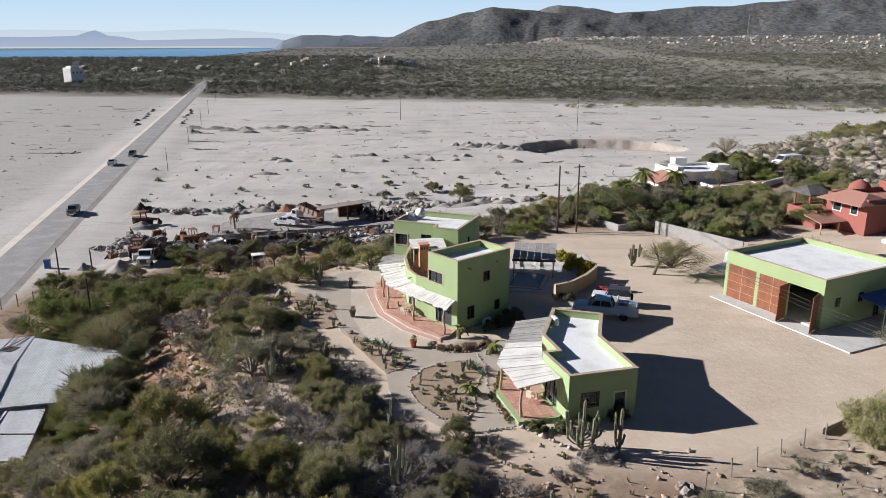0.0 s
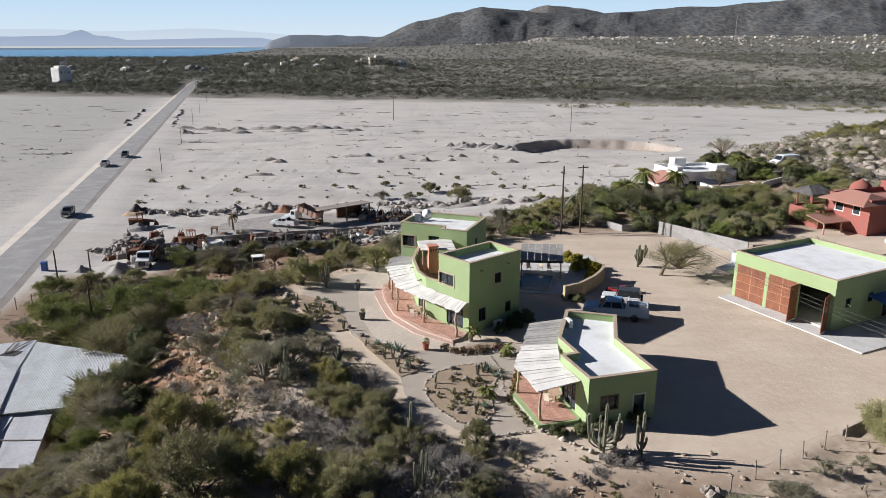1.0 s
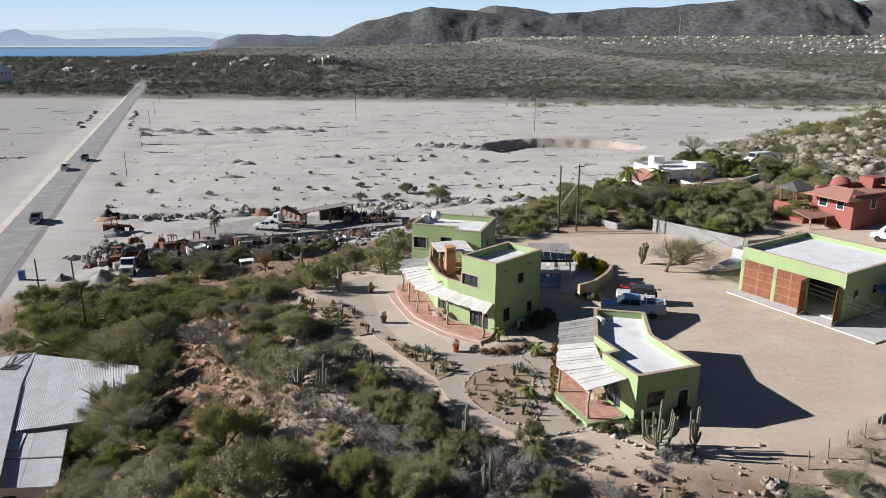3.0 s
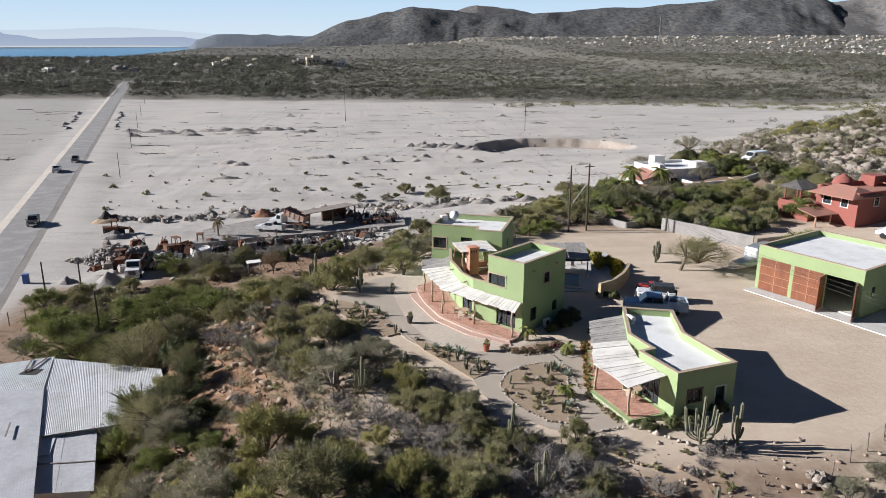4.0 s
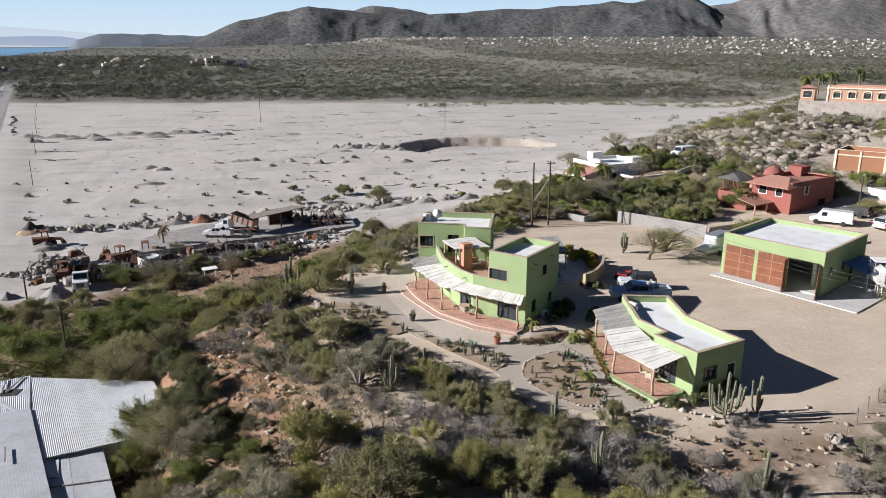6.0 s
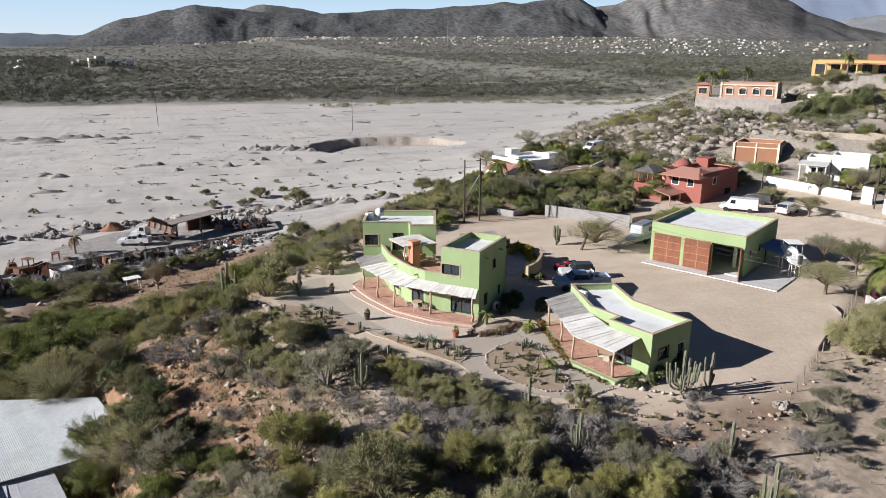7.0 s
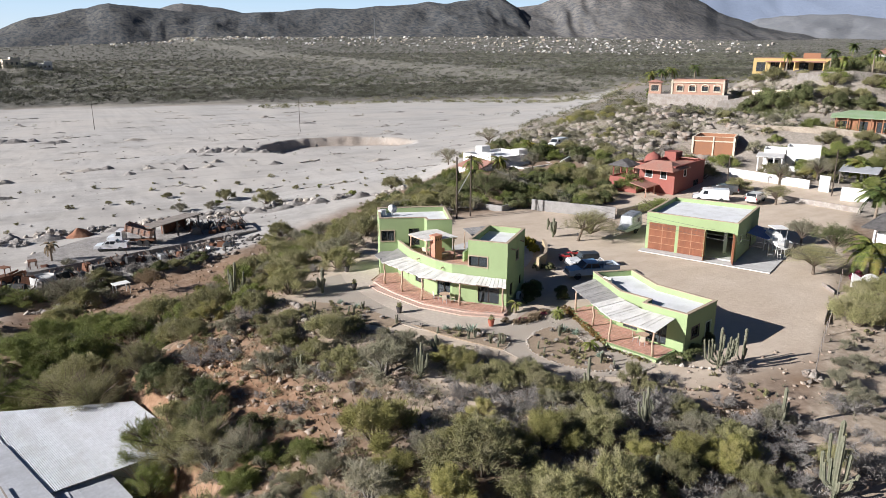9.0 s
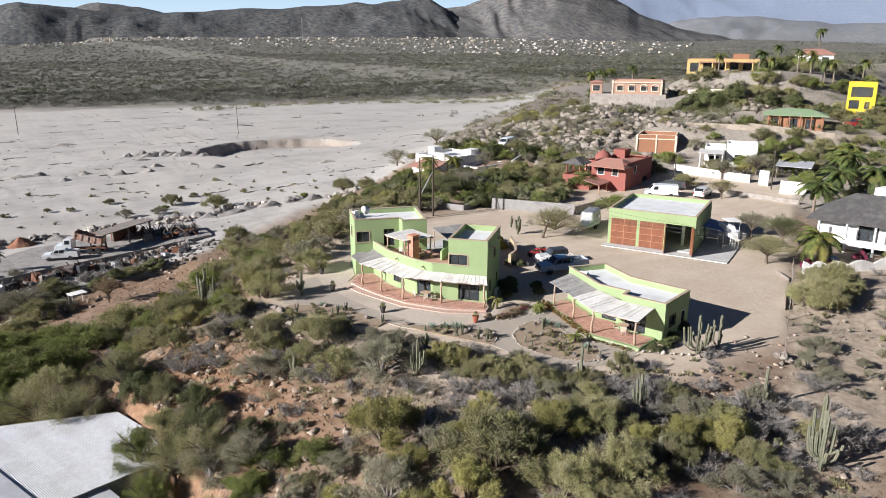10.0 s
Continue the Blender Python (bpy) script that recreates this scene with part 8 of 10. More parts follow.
for x, y, s in ((1.2, 60.8, 0.3), (2.4, 61.8, 0.4), (3.4, 63.2, 0.45), (4.8, 59.8, 0.3), (8.7, 69.6, 0.3), (9.6, 68.6, 0.3), (6.0, 61.6, 0.3), (5.0, 43.4, 0.3), (6.6, 44.0, 0.3), (9.0, 44.8, 0.35), (3.3, 43.3, 0.3)):
    bush("dark", x, y, s, s, group="shrubs against the house")
for x, y, s in ((12.2, 75.6, 0.5), (12.9, 77.4, 0.6), (12.6, 79.4, 0.6), (11.8, 81.2, 0.6), (10.8, 82.8, 0.6), (11.2, 78.6, 0.5), (9.8, 84.0, 0.5), (13.4, 79.0, 0.45)):
    bush("gold", x, y, s * 1.6, s * 1.7, group="pool court shrubs")


def flower_pot(x, y, z, m, label, seed):
    p = thing("flower_pot", (x, y, z), label, "flower pot", "flower pots")
    part("pot", Geo().lathe((x, y, z), [(0.2, 0), (0.3, 0.5), (0.32, 0.55), (0.32, 0.62), (0.26, 0.62), (0.25, 0.5)], 14), m, p)
    v, f = leaf_cloud(seed, [(0, 0, 0.75, 0.22), (0.1, 0.05, 0.9, 0.15)], 120, 0.16, 0.04, 0.6)
    part("plant", cloud_mesh("plant", v, f, LEAF_OLIVE), None, p)


flower_pot(-12.8, 72.4, 0.09, POT, "dark clay pot with a small plant", 1)
flower_pot(-11.5, 63.9, 0.09, POT, "dark clay pot with a small plant", 2)
flower_pot(-5.5, 56.9, 0.09, POT_RED, "red clay pot with a small plant", 3)
flower_pot(-11.3, 78.5, 0.09, POT, "dark clay pot with a small plant", 4)

LEAF_PALMDARK = leaf_mat("dark_palm_frond", (0.03, 0.05, 0.016), (0.13, 0.17, 0.05), (0.2, 0.19, 0.06), trans=0.15)
# trees
tree(20.3, 77.1, 4.7, 3.9, LEAF_OLIVE, "leaning mesquite tree in the sandy yard", 601, 13000, 0.19, trunk_r=0.17, lean=(1.6, -0.1), lumps=44, wid=0.022, flat=0.4)
tree(34.9, 53.4, 3.7, 3.5, LEAF_OLIVE, "mesquite tree beside the concrete pad", 602, 11000, 0.17, lumps=34, wid=0.022)
tree(38.6, 80.4, 3.4, 4.2, LEAF_GREEN, "broad green tree behind the garage", 603, 9000, 0.2, trunk_r=0.2, lumps=32, wid=0.035)
tree(-29.6, 108.4, 4.0, 2.4, LEAF_TAN, "umbrella tree with dry tan crown", 604, 5200, 0.16, trunk_r=0.1, wid=0.03)
tree(-39.6, 112.2, 4.6, 4.6, LEAF_GREY, "broad grey-green mesquite below the salvage yard", 631, 10000, 0.22, trunk_r=0.18, lumps=36, flat=0.3, wid=0.026)
tree(-45.5, 113.0, 3.6, 3.2, LEAF_GREEN, "green mesquite below the salvage yard", 632, 7000, 0.22, trunk_r=0.14, lumps=28, flat=0.3, wid=0.026)
tree(61.9, 167.0, 5.4, 4.2, LEAF_GREY, "thin mesquite tree by the river bed", 605, 2600, 0.26, trunk_r=0.18)
tree(52.0, 171.0, 5.0, 4.0, LEAF_GREY, "thin mesquite tree by the river bed", 606, 2600, 0.26, trunk_r=0.18)
tree(43.2, 56.6, 4.6, 3.4, LEAF_DARK, "round grey-green tree behind the palms", 607, 7200, 0.2, wid=0.03)
tree(44.5, 62.0, 3.6, 2.6, LEAF_GREY, "round grey-green tree in the lot", 608, 5200, 0.2, wid=0.028)
tree(78.5, 84.2, 4.6, 3.2, LEAF_GREY, "thin tree before the white house", 609, 3600, 0.22, wid=0.03)
for k, (x, y, h, R, m) in enumerate(((-33.4, 56.6, 5.8, 3.0, LEAF_OLIVE), (-35.6, 56.0, 5.4, 2.2, LEAF_GREEN), (-30.4, 59.6, 3.4, 2.2, LEAF_DARK), (-31.6, 53.6, 5.0, 2.8, LEAF_OLIVE), (-29.6, 50.4, 4.0, 2.3, LEAF_GREY), (-41.0, 76.2, 6.2, 4.2, LEAF_OLIVE), (-39.0, 71.2, 6.6, 3.4, LEAF_OLIVE), (-34.4, 70.6, 4.6, 2.6, LEAF_OLIVE), (-33.0, 49.6, 4.6, 2.6, LEAF_OLIVE), (-31.2, 56.2, 3.6, 2.4, LEAF_DARK), (-47.0, 79.0, 5.2, 3.8, LEAF_GREEN))):
    tree(x, y, h, R, m, "grey-green mesquite leaning over the tin roof", 640 + k, 9000, 0.2, trunk_r=0.12, lumps=30, flat=0.35, wid=0.024)
palm(-41.5, 129.0, 4.6, 610, "tall ragged palm with dry fronds in the salvage yard", fronds=15, L=1.5, m=LEAF_TAN)
palm(39.8, 49.9, 3.4, 611, "coconut palm beside the yard corner", fronds=26, L=3.2)
palm(64.7, 65.0, 3.8, 612, "tall palm beside the thatched house", fronds=30, L=3.4, m=LEAF_PALMDARK)
palm(84.0, 70.1, 5.2, 613, "tall palm beside the thatched house", fronds=28, L=3.6, m=LEAF_PALMDARK)
palm(90.6, 73.8, 5.4, 614, "tall palm beside the thatched house", fronds=28, L=3.4)
palm(78.4, 63.2, 4.8, 615, "palm beside the thatched house", fronds=28, L=3.4, m=LEAF_PALMDARK)
palm(73.0, 66.5, 4.6, 626, "palm beside the thatched house", fronds=28, L=3.2, m=LEAF_PALMDARK)
palm(85.2, 80.9, 3.0, 616, "yellowing palm in the neighbour's garden", fronds=22, L=2.8)
palm(25.0, 112.0, 3.4, 617, "palm in the thicket", fronds=20, L=2.6)
palm(31.0, 122.0, 3.6, 618, "palm beside the white house", fronds=20, L=2.6)
palm(36.0, 121.5, 3.4, 619, "palm beside the white house", fronds=20, L=2.4)
for k, (x, y) in enumerate(((105.4, 154.7), (107.3, 152.7), (109.4, 150.7), (113.1, 146.7), (126.4, 129.4), (129.5, 119.8), (131.3, 117.4), (136.5, 113.4), (140.4, 112.2), (137.4, 106.6), (161.7, 109.8), (150, 128), (158, 122), (100, 148), (230, 190), (128, 152), (146, 109))):
    palm(x, y, prnd.uniform(3.6, 6.5) if k > 3 else 9.6 + 0.2 * k, 620 + k, "fan palm on the crest", fronds=18, L=2.2, m=LEAF_PALMDARK if k % 2 else LEAF_PALM)
palm(209.0, 150.0, 12.0, 690, "tall lone palm on the crest", fronds=20, L=2.6, m=LEAF_PALMDARK)
bush("flower", 37.4, 49.8, 0.75)
bush("flower", 39.6, 48.9, 0.9)
bush("flower", 44.6, 47.4, 1.1)
bush("palegreen", 48.0, 45.0, 1.3)
bush("olive", 32.2, 44.6, 1.15, 1.0)
kept = prnd.getstate()
garden = random.Random(88)
for k in range(26):
    x, y = garden.uniform(50.8, 58.5), garden.uniform(127.5, 146)
    bush(garden.choice(("dark", "green", "olive", "gold", "green", "dark")), x, y, garden.uniform(0.7, 1.25), group="garden bushes of the white house")
prnd.setstate(kept)
palm(52.6, 136.5, 3.0, 671, "young palm beside the white house", fronds=18, L=2.2)
palm(54.5, 131.0, 2.6, 672, "young yellow-green palm beside the white house", fronds=18, L=2.0)
tree(24.5, 107.0, 5.2, 4.6, LEAF_DARK, "broad dark grey-green tree in the thicket", 674, 12000, 0.24, trunk_r=0.2, lumps=40, wid=0.034, flat=0.35)
tree(30.5, 109.5, 4.6, 3.6, LEAF_GREY, "broad grey-green tree in the thicket", 675, 9000, 0.24, trunk_r=0.18, lumps=34, wid=0.03, flat=0.35)
tree(43.5, 120.8, 4.6, 2.6, LEAF_GREY, "thin garden tree before the white house", 673, 3600, 0.22, wid=0.03)
bush("palegreen", 31.2, 43.0, 0.9)
bush("olive", 29.4, 41.6, 0.9)

# -- wild scrub: the large bushes in their places, then the rest scattered by how thickly each slope is grown over --
KEEP_OUT = [
    [(-20.5, 73.5), (-20.0, 69), (-17, 63), (-13.4, 59), (-10.6, 54.6), (-8.4, 50.5), (-7.0, 46.2), (-4.2, 43.4), (-0.5, 41.4), (3.6, 41.0), (8, 37.6), (12, 36.6), (34.5, 50.6), (52, 53), (75, 70), (80, 100), (48, 103), (40, 88.5), (34, 86), (25, 97), (14, 99), (2, 91), (-9, 82), (-14, 79)],
    [(-54.5, 74), (-54, 47), (-34.0, 46.5), (-31, 58), (-34.3, 69), (-47, 74)],
    [(-90, 160), (-72, 100), (-56, 100), (-38, 111), (-8, 129), (10, 132), (20, 160)],
    [(32, 139), (31, 121), (54, 119), (60, 128), (54, 141)],
    [(92, 151), (94, 143), (109, 129.5), (117, 136.5), (103, 152)],
    [(78, 120), (79, 105), (92, 106), (93, 120)],
    [(106, 112), (108, 98), (120, 90), (126, 98), (114, 114)],
    [(122, 150), (128, 125), (145, 120), (152, 130), (138, 158)],
    [(134, 114), (136, 100), (150, 102), (148, 114)],
    [(-85, 116), (-80, 70), (-58, 70), (-62, 105)],
    [(-46, 99), (-22, 99), (-14, 110), (-7, 124), (-10, 129), (-38, 112), (-46, 112)],
]
BARE = (  # open stretches of soil and rock on the slope: middle and half width
    (-30.0, 62.5, 2.8), (-27.0, 57.0, 3.0), (-24.0, 54.0, 2.6), (-22.0, 50.5, 2.4), (-18.4, 47.6, 2.4), (-25.4, 66.5, 2.6), (-17.0, 42.5, 1.8), (4.5, 38.8, 2.8), (8.0, 35.5, 3.0), (-33, 99, 4.5), (-27, 101, 4.0), (-30, 106, 5.0), (-24, 106, 4.0), (-35, 107, 3.6), (-20.5, 64, 2.2), (14, 33, 3.0), (4.5, 30, 2.0), (8.5, 31, 2.0), (6, 26, 2.0), (20, 37, 3.2), (26, 41, 2.6), (11, 29, 2.4), (-18, 47, 1.6), (-31, 46, 2.2), (1.2, 39.8, 3.4), (3.0, 36.2, 3.0), (-3.4, 41.8, 1.8), (8.5, 33, 2.6), (5, 33.4, 2.2), (-0.6, 36.6, 1.6))
taken = []


def free(x, y, gap):
    if any(inside((x, y), p) for p in KEEP_OUT) or abs(x - road_x(y)) < 10:
        return False
    if any((x - a) ** 2 + (y - b) ** 2 < c * c for a, b, c in BARE):
        return False
    return all((x - a) ** 2 + (y - b) ** 2 > (gap + c) ** 2 * 0.25 for a, b, c in taken[-700:])


def scatter(x0, x1, y0, y1, n, kinds, smin, smax, gap, tries=30):
    """Up to n bushes in a stretch of the plan; kinds: (kind, share)."""
    names, shares = zip(*kinds)
    for k in range(n):
        for j in range(tries):
            x, y = prnd.uniform(x0, x1), prnd.uniform(y0, y1)
            s = prnd.uniform(smin, smax)
            if free(x, y, gap * s):
                taken.append((x, y, gap * s))
                kind = prnd.choices(names, shares)[0]
                if kind == "dry":
                    brush(x, y, s * prnd.uniform(0.9, 1.3))
                else:
                    bush(kind, x, y, s)
                break


LARGE = {
    "yellow": ((-22.2, 44.5, 1.35), (-13.4, 37.6, 1.2), (-21.7, 35.3, 1.1), (-12.0, 49.6, 0.6), (-13.0, 51.6, 0.6), (-16.4, 38.4, 0.9)),
    "olive": ((-18.6, 36.8, 1.6), (-12.9, 31.6, 1.2), (-10.8, 47.4, 0.7), (-8.8, 43.9, 0.78), (-2.0, 42.0, 0.5), (-21.6, 59.1, 0.75), (-16.8, 32.5, 1.1), (-9.8, 36.6, 1.05), (-6.3, 41.7, 0.72), (-8.9, 45.7, 0.66), (-20.3, 55.6, 1.0), (-19.4, 61.6, 1.1), (-12.4, 51.0, 0.66), (-32.2, 56.8, 0.9), (-39.4, 79.6, 1.6), (-19.1, 74.3, 1.2), (-25.4, 87.3, 1.6), (-29.7, 93.9, 1.6), (-22.8, 65.2, 0.85), (-8.6, 31.4, 0.9), (-16.5, 106.0, 1.3), (-11, 108, 1.4), (32.2, 43.4, 1.2)),
    "grey": ((-31.5, 53.2, 1.5), (-24.8, 39.2, 1.35), (-7.5, 27.4, 1.0), (11.7, 34.6, 0.8), (-3.6, 34.2, 1.0), (-18.0, 52.6, 1.6), (-16.2, 54.2, 1.1), (-25.2, 60.2, 1.1), (-14.2, 56.4, 0.75), (-33.8, 70.2, 1.0), (-5.1, 25.8, 0.85), (-34.6, 50.0, 1.2), (-20.6, 40.4, 0.9)),
    "green": ((-28.5, 49.3, 0.76), (-30.6, 48.4, 0.67), (-26.2, 47.2, 0.6), (-35.0, 90.0, 1.75), (-44.4, 87.8, 1.85), (-39.8, 84.4, 1.9), (-49.8, 82.4, 1.7), (-53.4, 88.4, 1.5), (-47.5, 118.0, 1.0), (-31.5, 82.5, 1.1)),
    "dark": ((-28.4, 53.2, 0.7),),
    "dry": ((-29.6, 67.4, 1.3), (-27.4, 69.0, 1.1), (-14.9, 46.1, 1.15), (-12.3, 42.7, 1.2), (-13.4, 44.6, 1.1), (-16.0, 44.6, 0.9), (-11.0, 41.4, 0.9), (-8.5, 29.7, 1.3), (-7.6, 38.2, 1.3), (-6.0, 36.4, 1.1), (3.2, 26.4, 1.3), (4.6, 27.4, 1.1), (-19.8, 42.5, 0.9), (-17.2, 34.4, 1.0), (-23.0, 60.7, 1.1), (-2.5, 30.4, 1.3), (-12.0, 29.3, 1.0), (-4.6, 37.4, 1.2), (-9.9, 52.1, 0.9), (-21.6, 64.4, 1.1), (-25.5, 77.7, 1.4), (-14.0, 35.1, 0.9), (-17.6, 48.6, 1.0), (-10.4, 44.0, 1.0), (-24.0, 71.5, 1.2)),
}
for kind, rows in LARGE.items():
    for x, y, s in rows:
        taken.append((x, y, 2.4 * s))
        if kind == "dry":
            brush(x, y, s)
        else:
            bush(kind, x, y, s, max(s, 0.75) * (0.72 if kind == "green" and y > 85 else 1))
scatter(-6, 5, 24, 42, 30, (("dry", 7), ("olive", 2), ("grey", 3), ("small", 2)), 0.5, 0.85, 2.2)
scatter(-32, 1, 22, 48, 84, (("olive", 4), ("yellow", 1), ("dry", 4), ("grey", 4)), 0.4, 0.95, 2.1)
scatter(-46, -12, 38, 74, 60, (("olive", 4), ("dry", 3), ("grey", 4)), 0.35, 0.8, 2.3)
scatter(-60, -18, 66, 106, 62, (("green", 4), ("olive", 6), ("dry", 3), ("grey", 5)), 0.7, 1.3, 3.4)
scatter(-24, 16, 78, 128, 90, (("olive", 6), ("yellow", 1), ("grey", 5), ("dry", 1), ("green", 1)), 0.75, 1.3, 3.0)
scatter(12, 62, 92, 134, 120, (("dark", 4), ("green", 3), ("olive", 5), ("grey", 2)), 0.6, 1.1, 2.25)
scatter(5, 42, 22, 48, 60, (("grey", 2), ("dry", 8), ("small", 7)), 0.45, 0.85, 3.0)
scatter(55, 105, 62, 104, 24, (("green", 3), ("olive", 4), ("grey", 3)), 0.7, 1.2, 4.0)
scatter(-10, 60, 128, 175, 40, (("small", 5), ("olive", 2), ("palegreen", 1)), 0.7, 1.3, 5.0)
scatter(-90, 40, 158, 205, 40, (("small", 1),), 0.8, 1.9, 6.0)
wide, BARE = BARE, ()
scatter(-36, 6, 24, 72, 300, (("small", 6), ("dry", 4)), 0.35, 0.85, 1.15)
BARE = wide
for kind, x, y, s in (("grey", -16.9, 165.4, 1.15), ("grey", -10.6, 164.0, 1.15), ("olive", 0.6, 178.4, 0.62), ("olive", -17.2, 182.6, 0.6), ("olive", 3.4, 177.0, 0.5), ("olive", 12.0, 176.0, 0.5), ("grey", 2.5, 158.0, 0.8), ("olive", -30.0, 181.0, 0.45)):
    bush(kind, x, y, s, s * 0.85)
for k in range(16):
    brush(-44 + 22 * k / 15 + prnd.uniform(-1, 1), 117.5 + 5 * k / 15 + prnd.uniform(-1.2, 1.2), prnd.uniform(0.8, 1.3))
for k, (x, y, s) in enumerate(((-44.5, 116.4, 0.9), (-42.0, 115.6, 0.8), (-36.0, 116.2, 0.8), (-33.5, 117.0, 0.7), (-29.5, 117.4, 0.8), (-27.0, 118.4, 0.75), (-24.4, 118.8, 0.8), (-21.0, 120.4, 0.8), (-48.0, 116.0, 1.0))):
    bush("dark" if k % 3 else "olive", x, y, s, s * 0.8)
for k in range(22):
    x = 9 + 26 * prnd.random()
    y = 36.2 + (x - 11.9) * 0.6 - prnd.uniform(1.2, 9)
    bush("grey", x, y, prnd.uniform(0.3, 0.55), group="half-bare weeds")
# bushes of the next hill, in their places
for kind, x, y, s in (("dark", 112.4, 121.6, 1.7), ("dark", 116.8, 116.9, 1.6), ("dark", 108.5, 123.6, 1.5), ("olive", 64.4, 97.0, 1.2), ("olive", 62.1, 87.2, 1.0), ("olive", 125.8, 115.6, 1.3), ("olive", 133.0, 109.6, 1.2),
                      ("green", 140.7, 103.5, 1.5), ("olive", 135.0, 91.0, 1.4), ("grey", 99.0, 96.6, 1.2), ("grey", 87.6, 104.9, 1.3), ("olive", 102.3, 85.6, 1.4), ("green", 74.6, 101.5, 1.1), ("olive", 86.4, 87.0, 1.2),
                      ("dark", 123.2, 105.9, 1.4), ("dark", 119.5, 110.0, 1.3), ("green", 128.0, 117.0, 1.2), ("olive", 45.6, 107.6, 1.3), ("yellow", 44.0, 112.0, 1.2), ("olive", 50.0, 104.0, 1.3), ("green", 47.6, 97.6, 1.2),
                      ("green", 95.0, 92.0, 1.2), ("olive", 96.0, 84.0, 1.3), ("olive", 76.5, 92.0, 1.0), ("green", 73.6, 88.0, 0.9), ("yellow", 78.0, 86.0, 1.0), ("grey", 90.0, 98.5, 1.3)):
    bush(kind, x, y, s)
tree(71.2, 86.2, 4.0, 2.6, LEAF_GREY, "thin grey-green tree by the white wall", 651, 4200, 0.2, wid=0.026)
tree(60.0, 78.0, 3.4, 2.4, LEAF_OLIVE, "small mesquite in the lot", 652, 4200, 0.2, wid=0.026)
scatter(118, 165, 84, 135, 60, (("olive", 5), ("green", 3), ("dark", 3), ("grey", 3)), 0.8, 1.4, 3.2)
scatter(62, 118, 98, 150, 70, (("grey", 6), ("olive", 4), ("dry", 2)), 0.5, 1.0, 2.6)
scatter(60, 104, 106, 152, 90, (("dry", 6), ("grey", 3)), 0.5, 1.0, 2.0)
scatter(78, 96, 142, 162, 16, (("yellow", 4), ("olive", 3)), 0.7, 1.1, 2.4)
scatter(86, 130, 74, 100, 34, (("olive", 5), ("green", 3), ("grey", 3)), 0.6, 1.2, 3.0)
bush("olive", 24.6, 41.4, 1.15, 1.4)
bush("olive", 25.2, 41.9, 1.0, 1.3)
for x, y, s in ((-33.2, 67.4, 0.8), (-31.8, 64.6, 0.7), (-34.6, 62.6, 0.8), (-33.0, 61.2, 0.8)):
    bush("dark" if x < -33 else "olive", x, y, s)
for x, y, s in ((127.0, 88.6, 1.5), (124.6, 90.0, 1.3), (130.6, 88.2, 1.5), (124.0, 94.6, 1.2)):
    bush("olive", x, y, s)
brush(6.8, 39.8, 0.75)
brush(5.9, 39.6, 0.6)
for k in range(12):
    brush(prnd.uniform(1, 11), prnd.uniform(25, 35.5), prnd.uniform(0.6, 1.0))
for kind, x, y, s in (("olive", -8.4, 43.4, 0.6), ("grey", -9.6, 41.8, 0.7), ("olive", -7.8, 39.4, 0.65), ("olive", -11.0, 45.8, 0.6), ("yellow", -4.2, 30.8, 0.95), ("yellow", -6.2, 32.6, 0.9), ("olive", -2.4, 32.2, 0.9)):
    bush(kind, x, y, s)
for x, y, s in ((-5.4, 42.4, 0.8), (-7.4, 44.6, 0.8), (-4.2, 39.4, 1.2), (-2.8, 38.2, 1.1), (-5.6, 40.6, 1.1), (0.2, 32.2, 1.2), (2.0, 33.2, 1.0), (-1.0, 33.8, 1.1), (1.0, 30.6, 1.1)):
    brush(x, y, s)
for kind, x, y, s in (("grey", -40.8, 116.6, 1.3), ("olive", -38.3, 108.3, 1.2), ("grey", -35.3, 109.5, 1.1), ("olive", -40.7, 101.4, 1.3), ("green", -37.0, 93.7, 1.2), ("olive", -32.7, 89.9, 1.1), ("yellow", -26.9, 77.4, 1.0), ("grey", -39.4, 126.4, 1.1), ("olive", -35.4, 118.0, 1.0), ("olive", -30.3, 77.1, 1.0), ("yellow", -23.5, 100.3, 0.9), ("olive", -23.1, 72.3, 0.9), ("grey", -26.1, 70.0, 0.9)):
    bush(kind, x, y, s)
tree(-38.8, 72.4, 7.4, 3.5, LEAF_OLIVE, "feathery olive tree leaning over the tin roof", 681, 9000, 0.22, trunk_r=0.18, lean=(0.2, -1.6), lumps=30, wid=0.03, flat=0.4)
tree(-34.3, 59.0, 5.4, 2.3, LEAF_GREEN, "dark green tree beside the tin roof", 682, 6500, 0.22, trunk_r=0.14, lean=(-0.9, 0.3), lumps=24, wid=0.03, flat=0.4)
# Rubble darkened: the shade that lies on the bank is put into its colour.
SHADED_RUBBLE = mat("shaded_rubble", (0.06, 0.055, 0.05), (0.2, 0.185, 0.17), 3, 0.9, (0.09, 0.08, 0.07), 0.95, bump=0.5, dist=0.06)
# ---- loose stones and dry tufts on the slopes ----
srs = np.random.RandomState(17)


